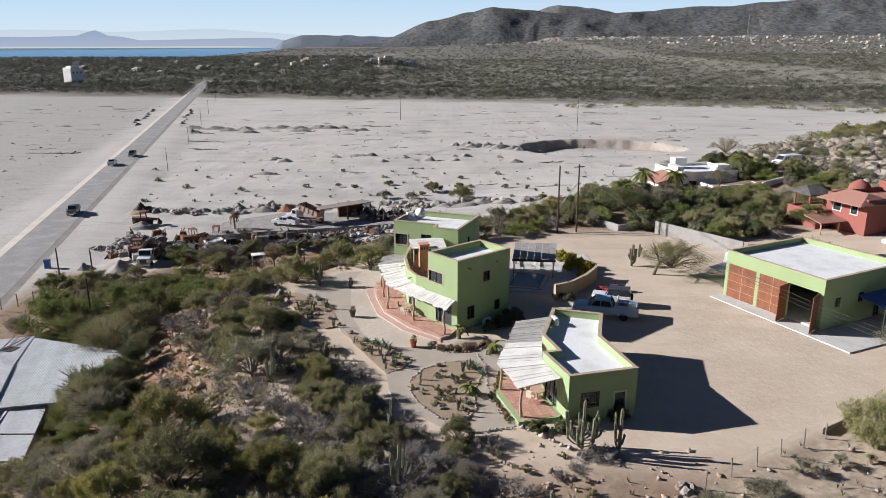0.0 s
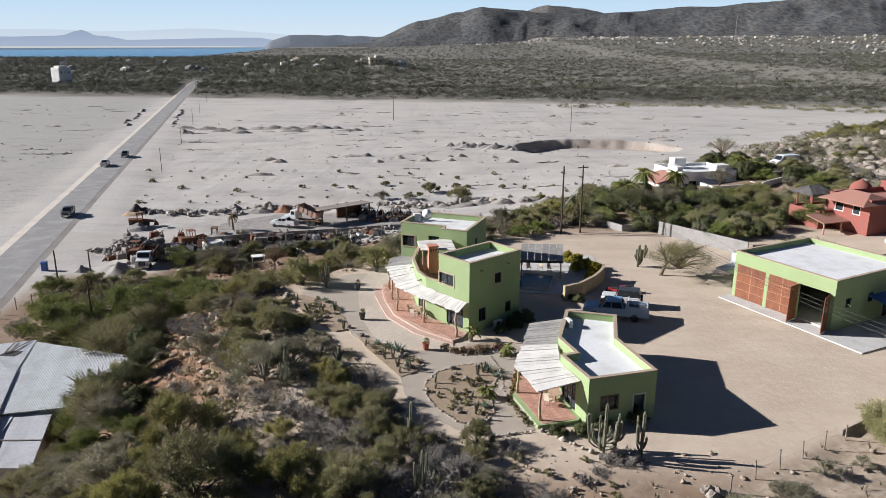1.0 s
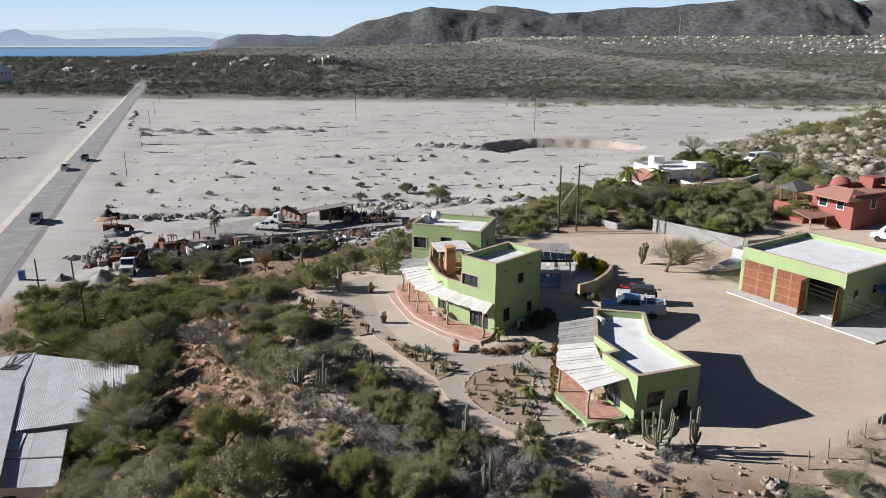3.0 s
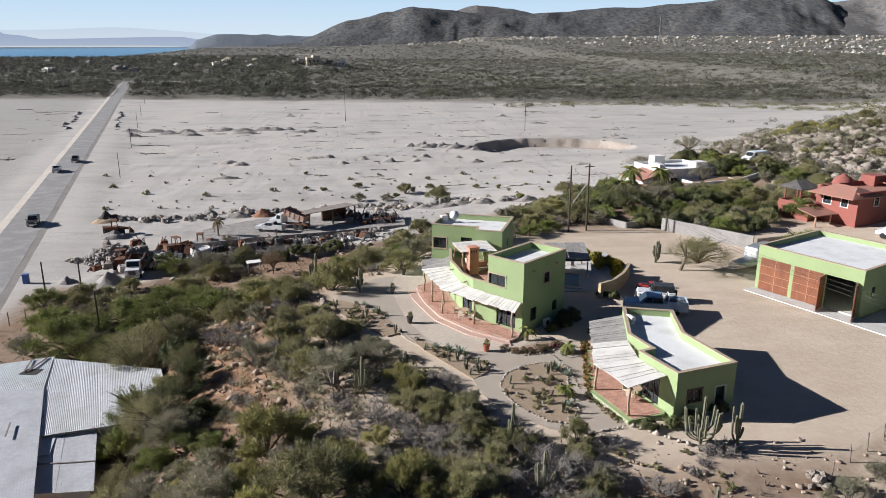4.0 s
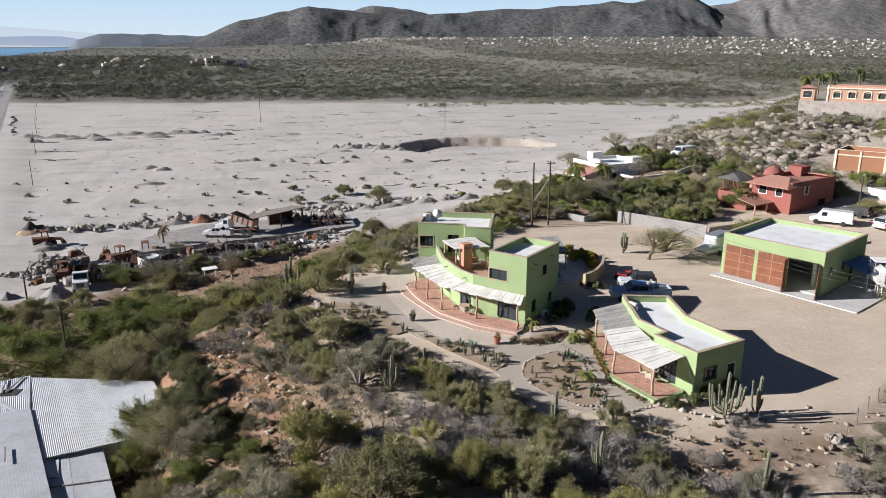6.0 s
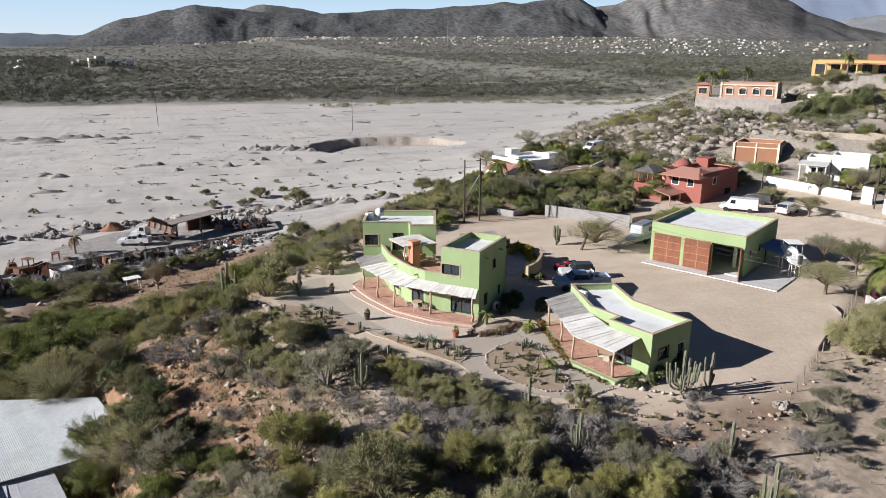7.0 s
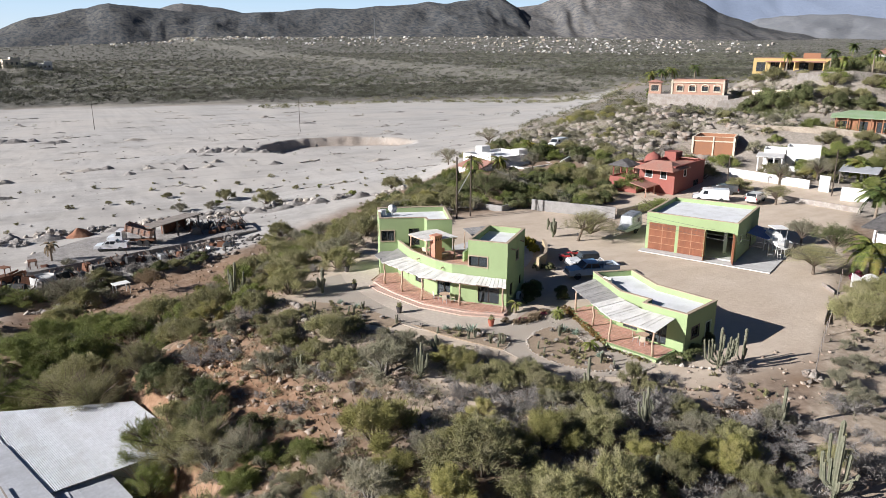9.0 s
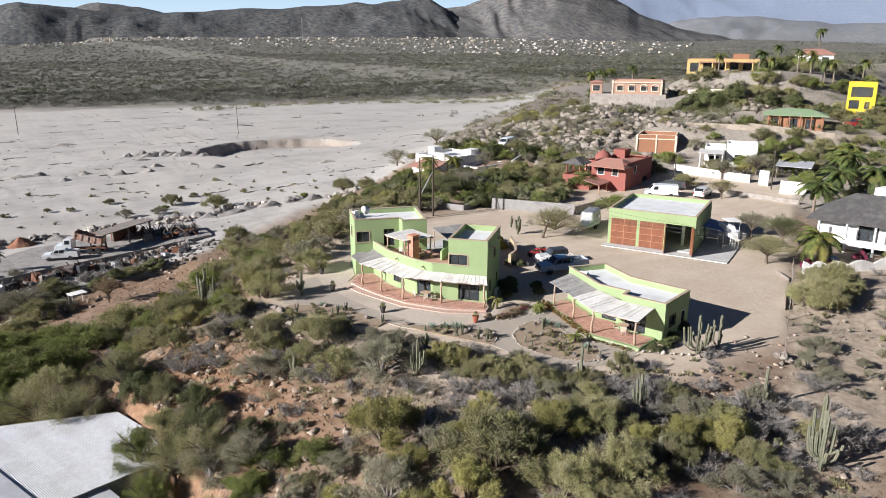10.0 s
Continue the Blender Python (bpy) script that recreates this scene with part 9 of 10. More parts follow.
def stone_stuff(name, n, box, r0, r1, m, label, test):
    base = Geo().lump((0, 0, 0), (1, 0.8, 0.65), 3, 0.7, 6, 4)
    bv, bf = np.array(base.v), np.array([f for f in base.f])
    vs, fs, k = [], [], 0
    tries = 0
    while k < n and tries < n * 12:
        tries += 1
        x, y = srs.uniform(box[0], box[1]), srs.uniform(box[2], box[3])
        if not test(x, y):
            continue
        s = r0 + (r1 - r0) * srs.rand() ** 3
        a = srs.uniform(0, 6.28)
        R = np.array([[math.cos(a), -math.sin(a), 0], [math.sin(a), math.cos(a), 0], [0, 0, 1]])
        v = (bv * np.array([s * srs.uniform(0.7, 1.2), s, s * srs.uniform(0.6, 1.1)])) @ R.T + np.array([x, y, ground_z(x, y) + s * 0.15])
        vs.append(v)
        fs.append(bf + k * len(bv))
        k += 1
    me = cloud_mesh(name, np.concatenate(vs), np.concatenate(fs), m)
    tagged(new(name, me), label, "stones", kind="stuff")


def on_slope(x, y):
    return not any(inside((x, y), p) for p in KEEP_OUT[:3])


stone_stuff("slope_stones", 2300, (-42, 4, 24, 74), 0.03, 0.34, SLOPEROCK, "pale loose stones strewn over the brown slope", on_slope)
stone_stuff("slope_stones", 900, (-58, 14, 72, 122), 0.06, 0.45, SLOPEROCK, "pale loose stones strewn over the brown slope", on_slope)
stone_stuff("bank_stones", 170, (-34, -15, 46, 72), 0.05, 0.46, SLOPEROCK, "pale boulders on the red cut bank", on_slope)
stone_stuff("hill_boulders", 3000, (56, 122, 108, 160), 0.12, 1.35, ROCK, "granite boulders strewn over the hillside", lambda x, y: not any(inside((x, y), p) for p in KEEP_OUT[3:]))
stone_stuff("bank_rubble", 700, (-36, -8, 120, 131.5), 0.12, 0.6, SHADED_RUBBLE, "rubble bank below the scrap shed, coloured dark as in shade", lambda x, y: y < 131 + 0.15 * (x + 10) and y > 118 + 0.45 * max(x + 25, 0))
stone_stuff("bank_stones", 180, (-37, -28.5, 55, 73), 0.05, 0.4, SLOPEROCK, "stones on the red cut bank", on_slope)
stone_stuff("river_stones", 1500, (-170, 110, 140, 330), 0.08, 0.4, SPOIL, "stones strewn over the river bed", lambda x, y: abs(x - road_x(y)) > 8)
stone_stuff("slope_stones", 500, (4, 40, 22, 46), 0.04, 0.22, SLOPEROCK, "pale loose stones below the fence", on_slope)
stone_stuff("bank_rocks", 70, (0, 14, 33, 42.4), 0.06, 0.28, SLOPEROCK, "pale stones on the bank below the guest house", lambda x, y: y < 41.5 and x > 1)


def tuft_stuff(name, n, box, h, m, label, test):
    vs, fs = [], []
    k = 0
    while k < n:
        x, y = srs.uniform(box[0], box[1]), srs.uniform(box[2], box[3])
        if not test(x, y):
            k += 0.2
            continue
        z = ground_z(x, y)
        for j in range(9):
            a, l = srs.uniform(0, 6.28), h * srs.uniform(0.5, 1.2)
            dx, dy = math.cos(a), math.sin(a)
            o = len(vs)
            vs += [(x - dy * 0.03, y + dx * 0.03, z - 0.03), (x + dy * 0.03, y - dx * 0.03, z - 0.03), (x + dx * l * 0.6, y + dy * l * 0.6, z + l)]
            fs.append((o, o + 1, o + 2))
        k += 1
    me = cloud_mesh(name, np.array(vs), np.array(fs), m)
    tagged(new(name, me), label, "dry grass", kind="stuff")


tuft_stuff("dry_tufts", 5000, (-42, 1, 22, 74), 0.26, LEAF_TAN, "dry straw-coloured weeds between the bushes", on_slope)
tuft_stuff("dry_tufts", 1500, (-58, 14, 72, 124), 0.35, LEAF_TAN, "dry straw-coloured weeds between the bushes", on_slope)
tuft_stuff("pale_weeds", 350, (4, 44, 22, 50), 0.4, LEAF_GREY, "pale dry weeds on the bank below the fence", lambda x, y: on_slope(x, y) and math.sin(x * 0.9 + y * 0.4) + math.sin(y * 1.1 - x * 0.3) > 0)
tuft_stuff("hill_weeds", 1500, (56, 122, 106, 158), 0.5, LEAF_GREY, "grey weeds between the boulders", lambda x, y: True)

def ripple_stuff(name, groups, box, m, label, seed):
    """Long low lines of turned sand and gravel."""
    r_ = np.random.RandomState(seed)
    base = Geo().lump((0, 0, 0), (1, 0.6, 0.5), 5, 0.8, 7, 4)
    bv, bf = np.array(base.v), np.array(base.f)
    vs, fs, k = [], [], 0
    for g_ in range(groups):
        cx, cy = r_.uniform(box[0], box[1]), r_.uniform(box[2], box[3])
        a = r_.normal(0, 0.25)
        ln, n = r_.uniform(3, 14), r_.randint(8, 26)
        for j in range(n):
            u = r_.uniform(-ln, ln)
            x, y = cx + u * math.cos(a), cy + u * math.sin(a) + r_.normal(0, 0.5)
            if abs(x - road_x(y)) < 10:
                continue
            s_ = r_.uniform(0.15, 0.9) ** 1.3
            c_, n_ = math.cos(a + r_.normal(0, 0.5)), math.sin(a)
            v = bv * np.array([s_ * 1.4, s_, s_ * 0.3])
            v = np.stack([v[:, 0] * c_ - v[:, 1] * n_, v[:, 0] * n_ + v[:, 1] * c_, v[:, 2]], 1)
            vs.append(v + np.array([x, y, ground_z(x, y) - 0.02]))
            fs.append(bf + k * len(bv))
            k += 1
    tagged(new(name, cloud_mesh(name, np.concatenate(vs), np.concatenate(fs), m)), label, "gravel", kind="stuff")


ripple_stuff("gravel_ridges", 80, (-60, 120, 150, 420), RIVERSAND, "broken lines of grey gravel on the river bed", 71)
ripple_stuff("gravel_ridges", 90, (-300, -90, 150, 430), SPOIL, "broken lines of grey gravel beyond the road", 72)
LEAF_DARKFAR = leaf_mat("dark_far_tree_leaf", (0.04, 0.05, 0.025), (0.11, 0.125, 0.06), (0.13, 0.13, 0.075), 0.05)
LEAF_BANK = leaf_mat("bank_scrub_leaf", (0.11, 0.112, 0.045), (0.24, 0.23, 0.1), (0.24, 0.21, 0.13), 0.05, 0.08, 0.15)
LEAF_GROVE = leaf_mat("grove_leaf", (0.07, 0.08, 0.055), (0.14, 0.145, 0.1), (0.15, 0.145, 0.11), 0.02, 0.08, 0.07)
# ---- the wooded plain beyond the river bed ----


def plain_stuff(name, n, box, size, m, label, test, seed, blades=16, tall=1.0):
    r_ = np.random.RandomState(seed)
    x = r_.uniform(box[0], box[1], n * 3)
    y = r_.uniform(box[2], box[3], n * 3)
    ok = test(x, y)
    x, y = x[ok][:n], y[ok][:n]
    n = len(x)
    z = height(x, y)
    s = size * r_.uniform(0.5, 1.35, n)
    d = r_.normal(size=(n, blades, 3))
    d /= np.linalg.norm(d, axis=2)[:, :, None]
    d[:, :, 2] = np.abs(d[:, :, 2])
    c = np.stack([x, y, z], 1)[:, None, :] + d * (s[:, None, None] * np.array([1, 1, 0.75 * tall])) * r_.uniform(0.55, 1, (n, blades, 1)) + np.array([0, 0, 0.1])
    a, b = r_.normal(size=(n, blades, 3)), r_.normal(size=(n, blades, 3))
    a -= d * (a * d).sum(2)[:, :, None] * 0.8
    b -= d * (b * d).sum(2)[:, :, None] * 0.8
    k = (0.72 / math.sqrt(blades)) * s[:, None, None]
    v = np.stack([c + a * k, c - a * k * 0.4 + b * k, c - b * k], 2).reshape(-1, 3)
    f = np.arange(len(v)).reshape(-1, 3)
    tagged(new(name, cloud_mesh(name, v, f, m)), label, "trees", kind="stuff")


def beyond(lo, hi):
    def test(x, y):
        bank = y - (474 - 0.19 * x)
        sea = np.minimum(SHORE - 0.046 * y - x, y - 1480)
        return (bank > lo) & (bank < hi) & (sea < -30) & ((np.abs(x - road_x(y)) > 7) | (y > 700)) & (x > -0.72 * y - 40) & (x < 1.9 * y + 100)
    return test


plain_stuff("far_scrub", 5200, (-420, 760, 330, 640), 3.2, LEAF_FAR, "dense olive scrub along the far bank", beyond(6, 120), 1, 60, 0.8)
plain_stuff("far_scrub", 2600, (-420, 700, 330, 620), 2.2, LEAF_FARGREY, "grey-green scrub along the far bank", beyond(2, 110), 2, 50, 0.8)
plain_stuff("bank_scrub", 1500, (60, 640, 300, 490), 2.3, LEAF_BANK, "yellow-green scrub on the sandbanks", lambda x, y: (np.abs(y - (452 - 0.19 * x) + 14 * np.sin(x * 0.03)) < 6 + 0.09 * x) & (np.abs(np.sin(x * 0.021 + y * 0.05)) > 0.3) & (x > 60), 3, 60, 0.8)
plain_stuff("plain_woods", 11000, (-700, 2100, 440, 1300), 3.9, LEAF_FAR, "dark olive thorn woods covering the plain", beyond(100, 800), 4, 30, 0.6)
plain_stuff("plain_woods", 10000, (-700, 2100, 440, 1300), 3.3, LEAF_FARGREY, "grey thorn woods covering the plain", beyond(100, 800), 5, 26, 0.6)
plain_stuff("plain_woods", 14000, (-800, 4200, 1100, 2500), 3.6, LEAF_FARGREY, "grey olive thorn woods covering the plain", beyond(700, 1900), 6, 8, 0.6)
plain_stuff("far_trees", 3000, (-300, 900, 330, 900), 2.6, LEAF_DARKFAR, "dark green trees scattered along the far bank", lambda x, y: beyond(12, 330)(x, y) & (np.sin(x * 0.013 + y * 0.02) + np.sin(x * 0.04 - y * 0.05) > -0.2), 31, 80, 1.1)
plain_stuff("shore_grove", 7000, (-1000, 120, 480, 1500), 3.8, LEAF_GROVE, "dark palm and garden grove towards the shore", lambda x, y: beyond(40, 1100)(x, y) & (x < -0.1 * y), 7, 64, 1.3)
plain_stuff("knoll_grove", 420, (-160, 30, 700, 900), 3.4, LEAF_GROVE, "dark grove on a low knoll", lambda x, y: np.hypot((x + 66) / 70, (y - 790) / 50) < 1, 8, 80, 2.2)
def brushy(x, y):
    """Patches of low scrub on the slope, off the terraces and sheds."""
    ok = np.sin(x * 0.7 + y * 0.31) + np.sin(y * 0.53 - x * 0.4) > -0.55
    for i in range(len(x)):
        ok[i] = ok[i] and on_slope(x[i], y[i])
    return ok


plain_stuff("low_scrub", 520, (-36, -6, 38, 76), 0.62, LEAF_GREY, "low grey-brown scrub between the bushes", brushy, 45, 230, 0.8)
plain_stuff("low_scrub", 260, (-36, -6, 38, 76), 0.5, LEAF_OLIVE, "low olive scrub between the bushes", brushy, 46, 200, 0.8)
plain_stuff("slope_scrub", 170, (-90, 60, -40, 22), 1.3, LEAF_OLIVE, "olive scrub running on over the slope", lambda x, y: np.hypot(x + 20, y - 2) > 0, 41, 420)
plain_stuff("river_shrubs", 60, (-230, 140, 190, 440), 0.8, LEAF_OLIVE, "low shrubs dotted over the river bed", lambda x, y: np.abs(x - road_x(y)) > 12, 9, 160)

plain_stuff("town_trees", 2600, (100, 1900, 1000, 2450), 4.6, LEAF_GROVE, "dark trees between the houses of the far town", lambda x, y: (np.hypot(x + 20, y) > 1250) & (np.hypot(x + 20, y) < 2500), 33, 26, 1.0)
# scrub on the next hill
def hillside(x, y):
    ok = np.ones(len(x), bool)
    for i in range(len(x)):
        ok[i] = not any(inside((x[i], y[i]), q) for q in KEEP_OUT)
    return ok


plain_stuff("hill_scrub", 900, (54, 122, 106, 160), 1.25, LEAF_GREY, "grey-brown scrub between the boulders of the hill", hillside, 21, 260)
plain_stuff("hill_scrub", 300, (54, 190, 100, 190), 1.4, LEAF_GREY, "grey-olive scrub on the hillside", hillside, 22, 320)
plain_stuff("hill_thicket", 60, (104, 118, 110, 126), 1.9, LEAF_DARK, "dark green thicket below the houses", hillside, 29, 700, 1.2)
plain_stuff("hill_thicket", 150, (92, 200, 84, 170), 2.1, LEAF_DARK, "dark green thicket on the upper hill", hillside, 23, 500, 1.2)
plain_stuff("crest_scrub", 700, (150, 620, 60, 330), 2.4, LEAF_FAR, "olive scrub over the far side of the hill", hillside, 24, 60, 1.1)
plain_stuff("hill_foot_scrub", 620, (56, 240, 148, 330), 1.6, LEAF_BANK, "yellow-green scrub at the hill foot", lambda x, y: (lerp(HILL_WEST, y) - x < 6) & (lerp(HILL_WEST, y) - x > -42), 25, 110)

# ---- far houses ----
hrnd = random.Random(44)
FAR_W = [CEMENT, BLOCK, CREAM, BLOCK, WHITE, STONE]


def far_mesh(k, m):
    g = Geo()
    w, d, h = 11 + 3 * (k % 3), 9 + 2 * (k % 2), 4.5 + 2.0 * (k % 3)
    outline = [(-w / 2, -3), (w / 2, -3), (w / 2, h + 2.4), (-w * 0.05, h + 2.4), (-w * 0.05, h), (-w / 2, h)]
    n = len(outline)
    g.add([(x, e * d / 2, z) for e in (-1, 1) for x, z in outline], [tuple(range(n)), tuple(range(2 * n - 1, n - 1, -1))] + [(i, i + n, (i + 1) % n + n, (i + 1) % n) for i in range(n)])
    me = g.mesh("far_house")
    me.materials.append(m)
    panes = []
    for i in range(3):
        panes.append(Geo().box((-w / 2 + w * (i + 0.7) / 3.4, -d / 2 - 0.06, h * 0.5), (w * 0.14, 0.16, h * 0.35)).mesh("window"))
        panes.append(Geo().box((-w / 2 - 0.06, -d / 2 + d * (i + 0.7) / 3.4, h * 0.5), (0.16, d * 0.14, h * 0.35)).mesh("window"))
    for p in panes:
        p.materials.append(CARDARK)
    return me, panes


FAR = [far_mesh(k, FAR_W[k % 6]) for k in range(6)]


def far_house(x, y, s, k, label):
    h = tagged(new("far_house", FAR[k % 6][0]), label, "house", "far houses")
    if s > 0.85:
        for p in FAR[k % 6][1]:
            part("window", p, None, h)
    h.matrix_basis = pose(x, y, ground_z(x, y), 0, 0, hrnd.choice((-20, 0, 15, 30, 60))) @ Matrix.Diagonal((s, s, s, 1))


town = []
for k in range(1150):
    c = hrnd.choice((5.0, 8.0, 10.5, 12.5, 14.0, 16.0, 19.0, 21.0, 24.0, 27.0, 30.0, 32.0, 34.0, 36.0, 38.0, 40.0, 42.0, 45.0, 48.0, 34.0, 37.0, 40.0, 43.0))
    a = radians(c + hrnd.gauss(0, 2.2))
    r = hrnd.uniform(2150, 2420) if c < 18 else (hrnd.uniform(1700, 2480) if c < 29 else hrnd.uniform(1300, 2480))
    at, s = (r * math.sin(a) - 20, r * math.cos(a)), (0.22 + 0.42 * hrnd.random() ** 2.2) * (0.25 + 0.75 * r / 2400)
    if k < 200:
        far_house(*at, s, k * 7 // 3, "far pale house in the town below the mountains")
    else:
        town.append((*at, s, k % 6, hrnd.choice((-20, 0, 15, 30, 60))))
vs, fs, mi = [], [], []
for x, y, s, k, turn in town:
    m_, o = pose(x, y, ground_z(x, y), 0, 0, turn) @ Matrix.Diagonal((s, s, s, 1)), len(vs)
    vs += [m_ @ v.co for v in FAR[k][0].vertices]
    for f in FAR[k][0].polygons:
        fs.append(tuple(o + i for i in f.vertices))
        mi.append(k)
me = bpy.data.meshes.new("far_town")
me.from_pydata(vs, [], fs)
for m_ in FAR_W:
    me.materials.append(m_)
me.polygons.foreach_set("material_index", mi)
tagged(new("far_town", me), "dense far town of small pale houses below the mountains", "town", kind="stuff")
for k in range(26):
    a = radians(hrnd.uniform(-27, -4))
    r = hrnd.uniform(760, 1250)
    far_house(r * math.sin(a), r * math.cos(a), hrnd.uniform(0.4, 0.62), k, "pale house among the shore groves")
tower = thing("white_building", (-328, 647, ground_z(-328, 647)), "tall plain white building above the groves", "building")
part("wall", soft(Geo().prism(rect(-328, 647, 12.0, 11.0, 62), ground_z(-328, 647) - 2, ground_z(-328, 647) + 12.5).mesh("wall", tower.location), 0.5), WHITE, tower)
part("roof_deck", Geo().prism(rect(-328, 647, 8.0, 7.0, 62), ground_z(-328, 647) + 12.5, ground_z(-328, 647) + 14), WHITE, tower)
for k in range(3):
    p = along(*rect(-328, 647, 12.0, 11.0, 62)[:2], 2.2 + 3.6 * k, -0.05)
    part("window", Geo().box((*p, ground_z(-328, 647) + 8.5), (1.2, 0.3, 1.6), 1.08), CARDARK, tower)
for k, (x, y) in enumerate(((-84, 812), (-68, 806), (-52, 812), (-40, 806))):
    far_house(x, y, 0.86, k + 1, "villa on the low knoll")
mast = thing("radio_mast", (760, 1900, ground_z(760, 1900)), "tall lattice radio mast above the town", "mast")
zm = ground_z(760, 1900)
for sx, sy in ((-2, -2), (2, -2), (0, 2)):
    part("leg", Geo().tube([(760 + sx, 1900 + sy, zm), (760 + sx * 0.1, 1900 + sy * 0.1, zm + 62)], 0.45, 4), STEEL, mast)
for k in range(8):
    part("brace_ring", Geo().lathe((760, 1900, zm + 7 * k), [(2.2 - 0.25 * k, 0), (2.3 - 0.25 * k, 0.3), (2.2 - 0.25 * k, 0.6)], 3), STEEL, mast)

# ---- sea, far shore and mountains ----
sm, snt, sb = nodes_of("sea_water")
sb.inputs["Base Color"].default_value = (0.055, 0.2, 0.36, 1)
sb.inputs["Roughness"].default_value = 0.35
bumped(snt, sb, noisy(snt, 0.03, 4, 0.6, "World"), 0.25, 3.0)
sea_poly = [(-4900, 500), (SHORE - 0.046 * 500 + 10, 500), (SHORE - 0.046 * 4940 + 10, 4940), (-4900, 4940)]
me = Geo().prism(sea_poly, -34.5, [-10.6, -10.6, 10.5, 10.5]).mesh("sea")
me.materials.append(sm)
tagged(new("sea", me), "calm blue sea in the bay", "water", kind="structure")


def mountain_mat(name, a, b, c, scale):
    m, nt, bsdf = nodes_of(name)
    f = noisy(nt, scale, 7, 0.65, "World", 0.35, 0.66)
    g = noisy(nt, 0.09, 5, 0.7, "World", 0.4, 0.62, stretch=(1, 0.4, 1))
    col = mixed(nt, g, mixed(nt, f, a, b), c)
    nt.links.new(col, bsdf.inputs["Base Color"])
    bsdf.inputs["Roughness"].default_value = 1.0
    bsdf.inputs["Specular IOR Level"].default_value = 0.05
    bumped(nt, bsdf, g, 0.25, 4.0)
    return m


def range_of(name, label, az, crest, r0, rc, r1, m, seed, gully=0.35, base=-8, n=260, rows=46, sharp=1.0):
    """A range of hills round the south-west: crest is (azimuth, degrees above the level) seen from the middle of the flight."""
    az0, az1 = az
    vs = []
    cx, cy, cz = -20, 3, 24.7
    for i in range(n + 1):
        a = az0 + (az1 - az0) * i / n
        ca, sa = math.sin(radians(a)), math.cos(radians(a))
        el = float(lerp(crest, a))
        top = cz + rc * math.tan(radians(el))
        for j in range(rows + 1):
            t = j / rows
            r = r0 + (r1 - r0) * t
            u = (r - r0) / (rc - r0)
            x, y = cx + r * ca, cy + r * sa
            if u <= 1:
                f = 0.45 * u ** 1.25 + 0.55 * u * u * (3 - 2 * u)
            else:
                f = max(0.0, 1 - (r - rc) / max(r1 - rc, 1))
            bow = 1.6 * noise.noise(Vector((a * 0.11, r * 0.0011, seed + 5)))
            p = Vector((a * 0.23 * sharp + (r - rc) * 0.0011 + bow, r * 0.0022, seed))
            rid = 0.6 + noise.noise(p * 1.15) * 1.3
            rid2 = 0.6 + noise.noise(p * 2.9 + Vector((3, 1, 7))) * 1.2
            fine_ = 0.5 - abs(noise.noise(Vector((p.x * 6.5, r * 0.005, seed)))) * 2
            k = 1 + gully * (0.65 * (rid - 0.6) + 0.3 * (rid2 - 0.6) + 0.06 * fine_) * (4 * f * (1 - f) + 0.06)
            vs.append((x, y, base + (top - base) * f * k + (9 * noise.noise(Vector((x * 0.006, y * 0.006, seed))) + 5 * noise.noise(Vector((x * 0.017, y * 0.017, seed)))) * min(1, 3 * f) * (rc < 4400)))
    w = rows + 1
    fs = [(i * w + j, (i + 1) * w + j, (i + 1) * w + j + 1, i * w + j + 1) for i in range(n) for j in range(rows)]
    me = bpy.data.meshes.new(name)
    me.from_pydata(vs, [], fs)
    me.polygons.foreach_set("use_smooth", [True] * len(fs))
    me.materials.append(m)
    return tagged(new(name, me), label, "mountains", kind="structure")


# Dark speckle is scrub; a bluish tint of distance haze is mixed into it.
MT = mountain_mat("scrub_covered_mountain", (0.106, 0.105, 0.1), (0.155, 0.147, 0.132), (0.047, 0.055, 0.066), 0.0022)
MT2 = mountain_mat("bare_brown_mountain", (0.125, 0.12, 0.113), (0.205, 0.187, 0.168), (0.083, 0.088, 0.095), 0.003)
# Spur and far range: the air's haze is painted into these bluish-grey colours.
MT3 = mountain_mat("haze_greyed_spur", (0.2, 0.205, 0.215), (0.25, 0.25, 0.25), (0.19, 0.2, 0.215), 0.004)
HAZY = mountain_mat("haze_tinted_mountain", (0.165, 0.2, 0.265), (0.21, 0.245, 0.31), (0.175, 0.21, 0.28), 0.002)


def glow_distance_mat(name, low, high, z0, z1):
    """A plain glowing backdrop of far distance or sky, paler towards the horizon."""
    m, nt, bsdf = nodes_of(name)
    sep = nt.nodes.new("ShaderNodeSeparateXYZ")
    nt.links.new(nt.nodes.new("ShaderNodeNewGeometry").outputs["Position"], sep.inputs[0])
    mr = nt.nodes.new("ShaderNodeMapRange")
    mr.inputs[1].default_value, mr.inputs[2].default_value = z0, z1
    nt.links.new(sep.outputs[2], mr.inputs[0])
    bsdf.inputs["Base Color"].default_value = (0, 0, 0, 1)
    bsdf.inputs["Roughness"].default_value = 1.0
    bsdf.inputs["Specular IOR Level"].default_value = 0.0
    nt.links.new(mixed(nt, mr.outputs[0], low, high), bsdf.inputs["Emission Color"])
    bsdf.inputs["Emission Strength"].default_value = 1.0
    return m


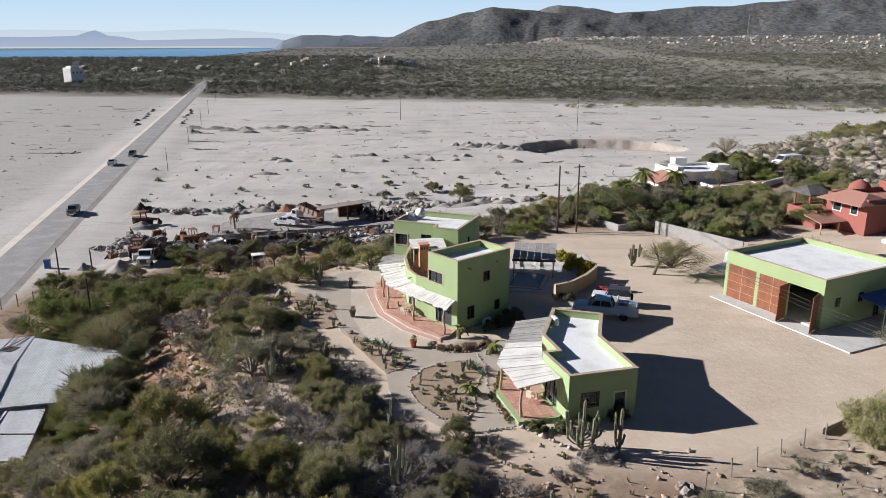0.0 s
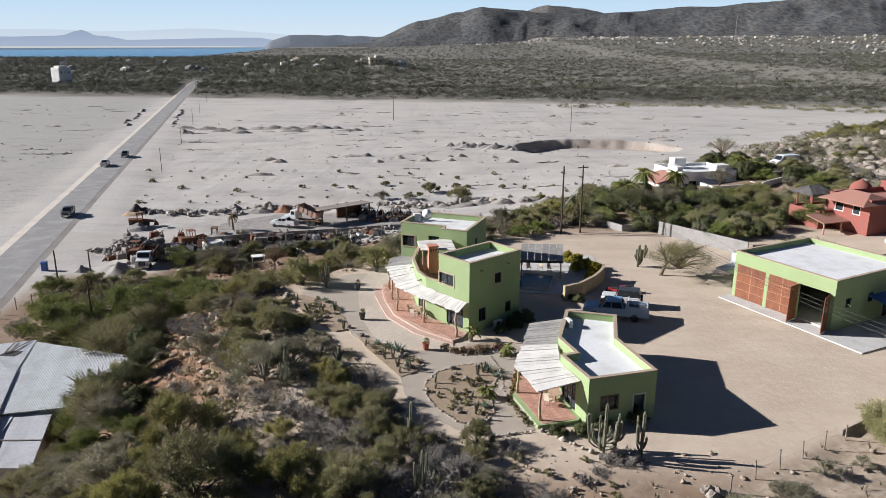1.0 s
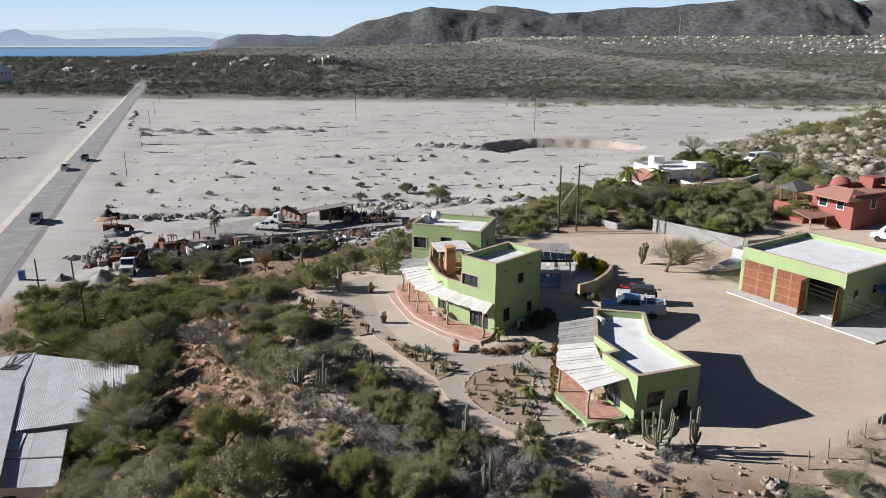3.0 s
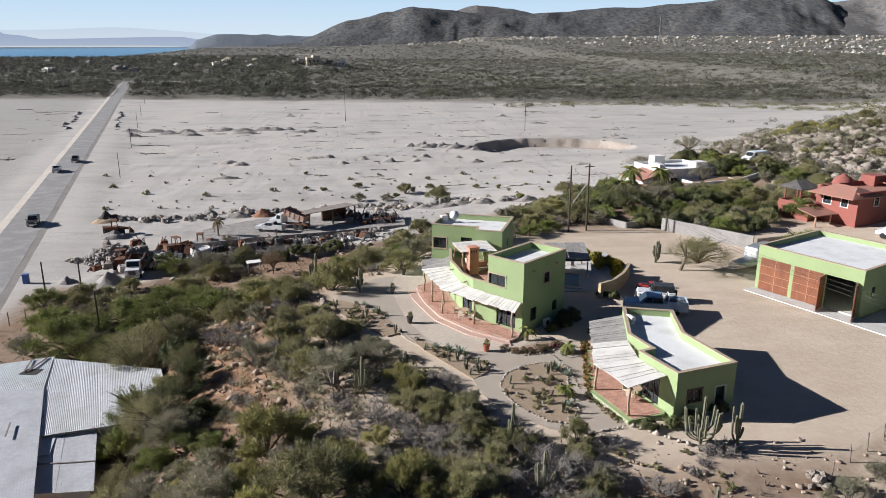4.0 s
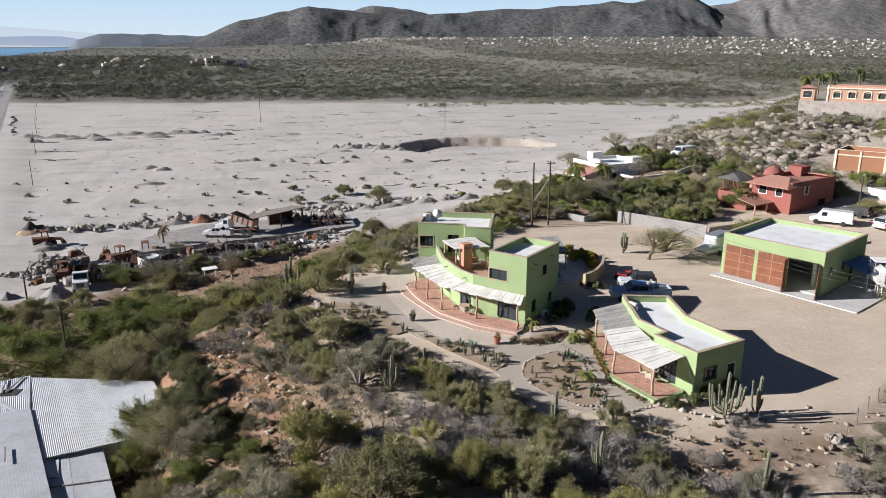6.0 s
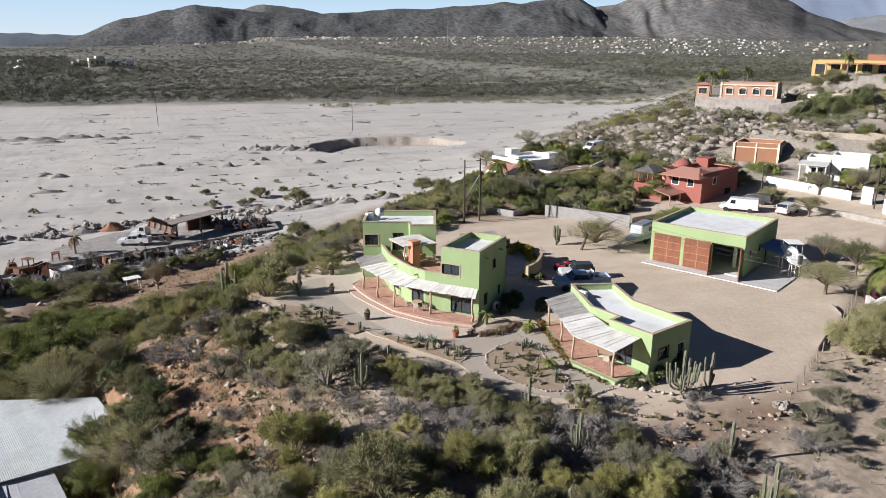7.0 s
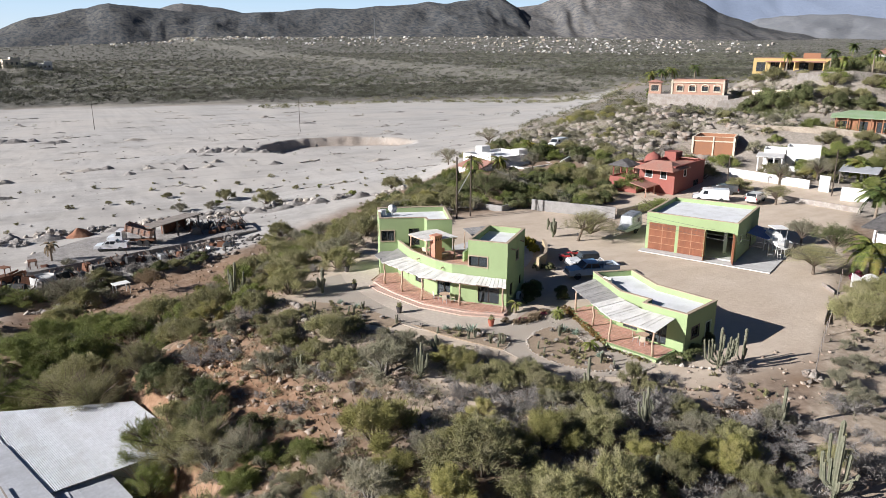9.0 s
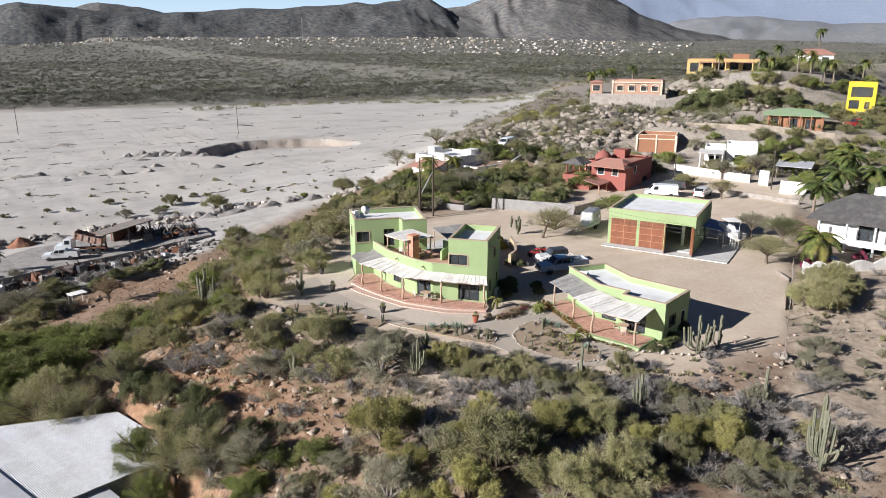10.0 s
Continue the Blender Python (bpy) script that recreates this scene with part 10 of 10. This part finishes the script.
# Far hills glow in flat hazy colours, so sunlight leaves them unshaded.
FARM = glow_distance_mat("glowing_haze_hills", (0.25, 0.3, 0.39), (0.19, 0.235, 0.33), 0, 130)
FARM2 = glow_distance_mat("glowing_faint_hills", (0.4, 0.46, 0.53), (0.35, 0.41, 0.49), 0, 130)
SKYBACK = glow_distance_mat("pale_horizon_sky", (0.45, 0.515, 0.57), (0.25, 0.41, 0.58), 0, 520)
# Added glowing sheet that brightens the sky along the horizon.
n_ = 90
vs = [(-20 + 4975 * math.sin(radians(-60 + 150 * i / n_)), 3 + 4975 * math.cos(radians(-60 + 150 * i / n_)), z_) for i in range(n_ + 1) for z_ in (-40, 900)]
me = bpy.data.meshes.new("backdrop")
me.from_pydata(vs, [], [(2 * i, 2 * i + 1, 2 * i + 3, 2 * i + 2) for i in range(n_)])
me.materials.append(SKYBACK)
tagged(new("backdrop", me), "pale blue sky above the horizon", "sky", kind="structure")
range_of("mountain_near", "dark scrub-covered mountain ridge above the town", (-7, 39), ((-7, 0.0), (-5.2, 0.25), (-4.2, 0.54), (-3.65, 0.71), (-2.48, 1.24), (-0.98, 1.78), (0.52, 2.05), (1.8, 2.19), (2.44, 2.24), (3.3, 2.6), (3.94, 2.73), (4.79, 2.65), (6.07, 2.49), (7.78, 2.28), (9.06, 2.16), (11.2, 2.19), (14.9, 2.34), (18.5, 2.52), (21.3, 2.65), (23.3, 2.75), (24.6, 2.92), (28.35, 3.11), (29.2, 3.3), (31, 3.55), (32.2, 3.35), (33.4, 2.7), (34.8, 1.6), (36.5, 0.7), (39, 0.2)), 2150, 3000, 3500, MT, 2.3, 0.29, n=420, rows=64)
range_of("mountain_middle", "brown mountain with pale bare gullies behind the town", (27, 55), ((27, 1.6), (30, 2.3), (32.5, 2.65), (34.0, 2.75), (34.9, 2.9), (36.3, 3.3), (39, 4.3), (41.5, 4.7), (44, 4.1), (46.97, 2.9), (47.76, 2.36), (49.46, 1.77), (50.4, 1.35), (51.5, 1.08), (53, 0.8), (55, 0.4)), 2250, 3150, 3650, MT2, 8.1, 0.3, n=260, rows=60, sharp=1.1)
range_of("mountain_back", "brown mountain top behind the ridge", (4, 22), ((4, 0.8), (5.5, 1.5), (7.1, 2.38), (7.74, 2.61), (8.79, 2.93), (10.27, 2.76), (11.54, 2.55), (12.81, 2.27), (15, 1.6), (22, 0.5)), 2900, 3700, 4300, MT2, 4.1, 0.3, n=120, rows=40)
range_of("mountain_spur", "haze-greyed scrub-covered spur behind the middle mountain", (46, 76), ((46, 0.6), (49.72, 1.39), (50.39, 1.76), (52.1, 1.99), (53.8, 2.04), (56, 1.97), (60, 1.6), (66, 1.3), (76, 1.2)), 2900, 3700, 4100, MT3, 6.2, 0.3, n=160, rows=40)
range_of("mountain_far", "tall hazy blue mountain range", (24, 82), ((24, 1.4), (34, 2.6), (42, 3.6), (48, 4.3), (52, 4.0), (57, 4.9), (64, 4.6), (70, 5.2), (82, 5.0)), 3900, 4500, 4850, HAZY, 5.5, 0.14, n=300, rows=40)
# The headland's paler blue is distance haze painted into its colour.
range_of("headland", "low flat headland beyond the groves", (-14, -1), ((-14, -1.2), (-12.7, -0.5), (-12.05, 0.2), (-11.23, 0.51), (-10.62, 0.68), (-7.96, 0.73), (-5.05, 0.66), (-3, 0.7), (-1, 0.5)), 2600, 3100, 3500, mountain_mat("haze_tinted_headland", (0.14, 0.16, 0.185), (0.18, 0.2, 0.22), (0.13, 0.15, 0.175), 0.004), 4.4, 0.05, n=80, rows=20)
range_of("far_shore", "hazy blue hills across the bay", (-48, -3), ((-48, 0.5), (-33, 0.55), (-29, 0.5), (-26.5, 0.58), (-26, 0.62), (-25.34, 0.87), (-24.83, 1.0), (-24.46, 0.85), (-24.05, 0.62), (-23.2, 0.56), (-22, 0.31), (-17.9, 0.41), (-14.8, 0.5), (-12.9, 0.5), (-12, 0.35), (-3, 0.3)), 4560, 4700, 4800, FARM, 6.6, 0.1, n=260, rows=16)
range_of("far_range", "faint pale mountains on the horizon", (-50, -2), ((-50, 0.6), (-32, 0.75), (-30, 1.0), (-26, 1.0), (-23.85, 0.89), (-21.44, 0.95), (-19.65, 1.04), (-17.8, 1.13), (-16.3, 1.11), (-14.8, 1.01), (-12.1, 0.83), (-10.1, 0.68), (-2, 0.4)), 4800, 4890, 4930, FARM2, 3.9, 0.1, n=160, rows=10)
# The beach emits its pale colour, as its slope faces away from the sun.
range_of("far_beach", "thin pale beach across the bay", (-48, -8), ((-48, -0.14), (-26, -0.14), (-15, -0.12), (-12, -0.22), (-8, -0.3)), 4480, 4530, 4580, glow_distance_mat("glowing_far_beach", (0.36, 0.38, 0.4), (0.4, 0.4, 0.4), 0, 20), 1.2, 0.0, n=80, rows=8)
# ---- terrace tiles, laid one by one ----


def tiles(root, poly, z, size, ang, limit, seed):
    """Square clay tiles over a plan, each a piece of its own."""
    rnd_ = random.Random(seed)
    me = Geo().box((0, 0, 0), (size - 0.018, size - 0.018, 0.03), 0).mesh("tile")
    me.materials.append(TILE)
    ca, sa = math.cos(radians(ang)), math.sin(radians(ang))
    cx, cy = (sum(p[k] for p in poly) / len(poly) for k in (0, 1))
    n, k = 40, 0
    shrunk = poly
    for i in range(-n, n):
        for j in range(-n, n):
            x, y = cx + (i * ca - j * sa) * size, cy + (i * sa + j * ca) * size
            h = size * 0.5
            if all(inside((x + dx * h, y + dy * h), shrunk) for dx, dy in ((-1, -1), (1, -1), (1, 1), (-1, 1))) and k < limit:
                ob = new("tile", me)
                ob.parent = root
                ob.matrix_basis = pose(x - root.location.x, y - root.location.y, z - root.location.z + rnd_.uniform(-0.002, 0.002), 0, 0, ang)
                k += 1


tiles(terrace, TER, 0.31, 0.42, 38, 300, 1)
tiles(guest_terrace, GT, 0.31, 0.42, 16, 300, 2)
tiles(main_house, inward(LOW, 0.25), 3.09, 0.42, 20, 300, 3)
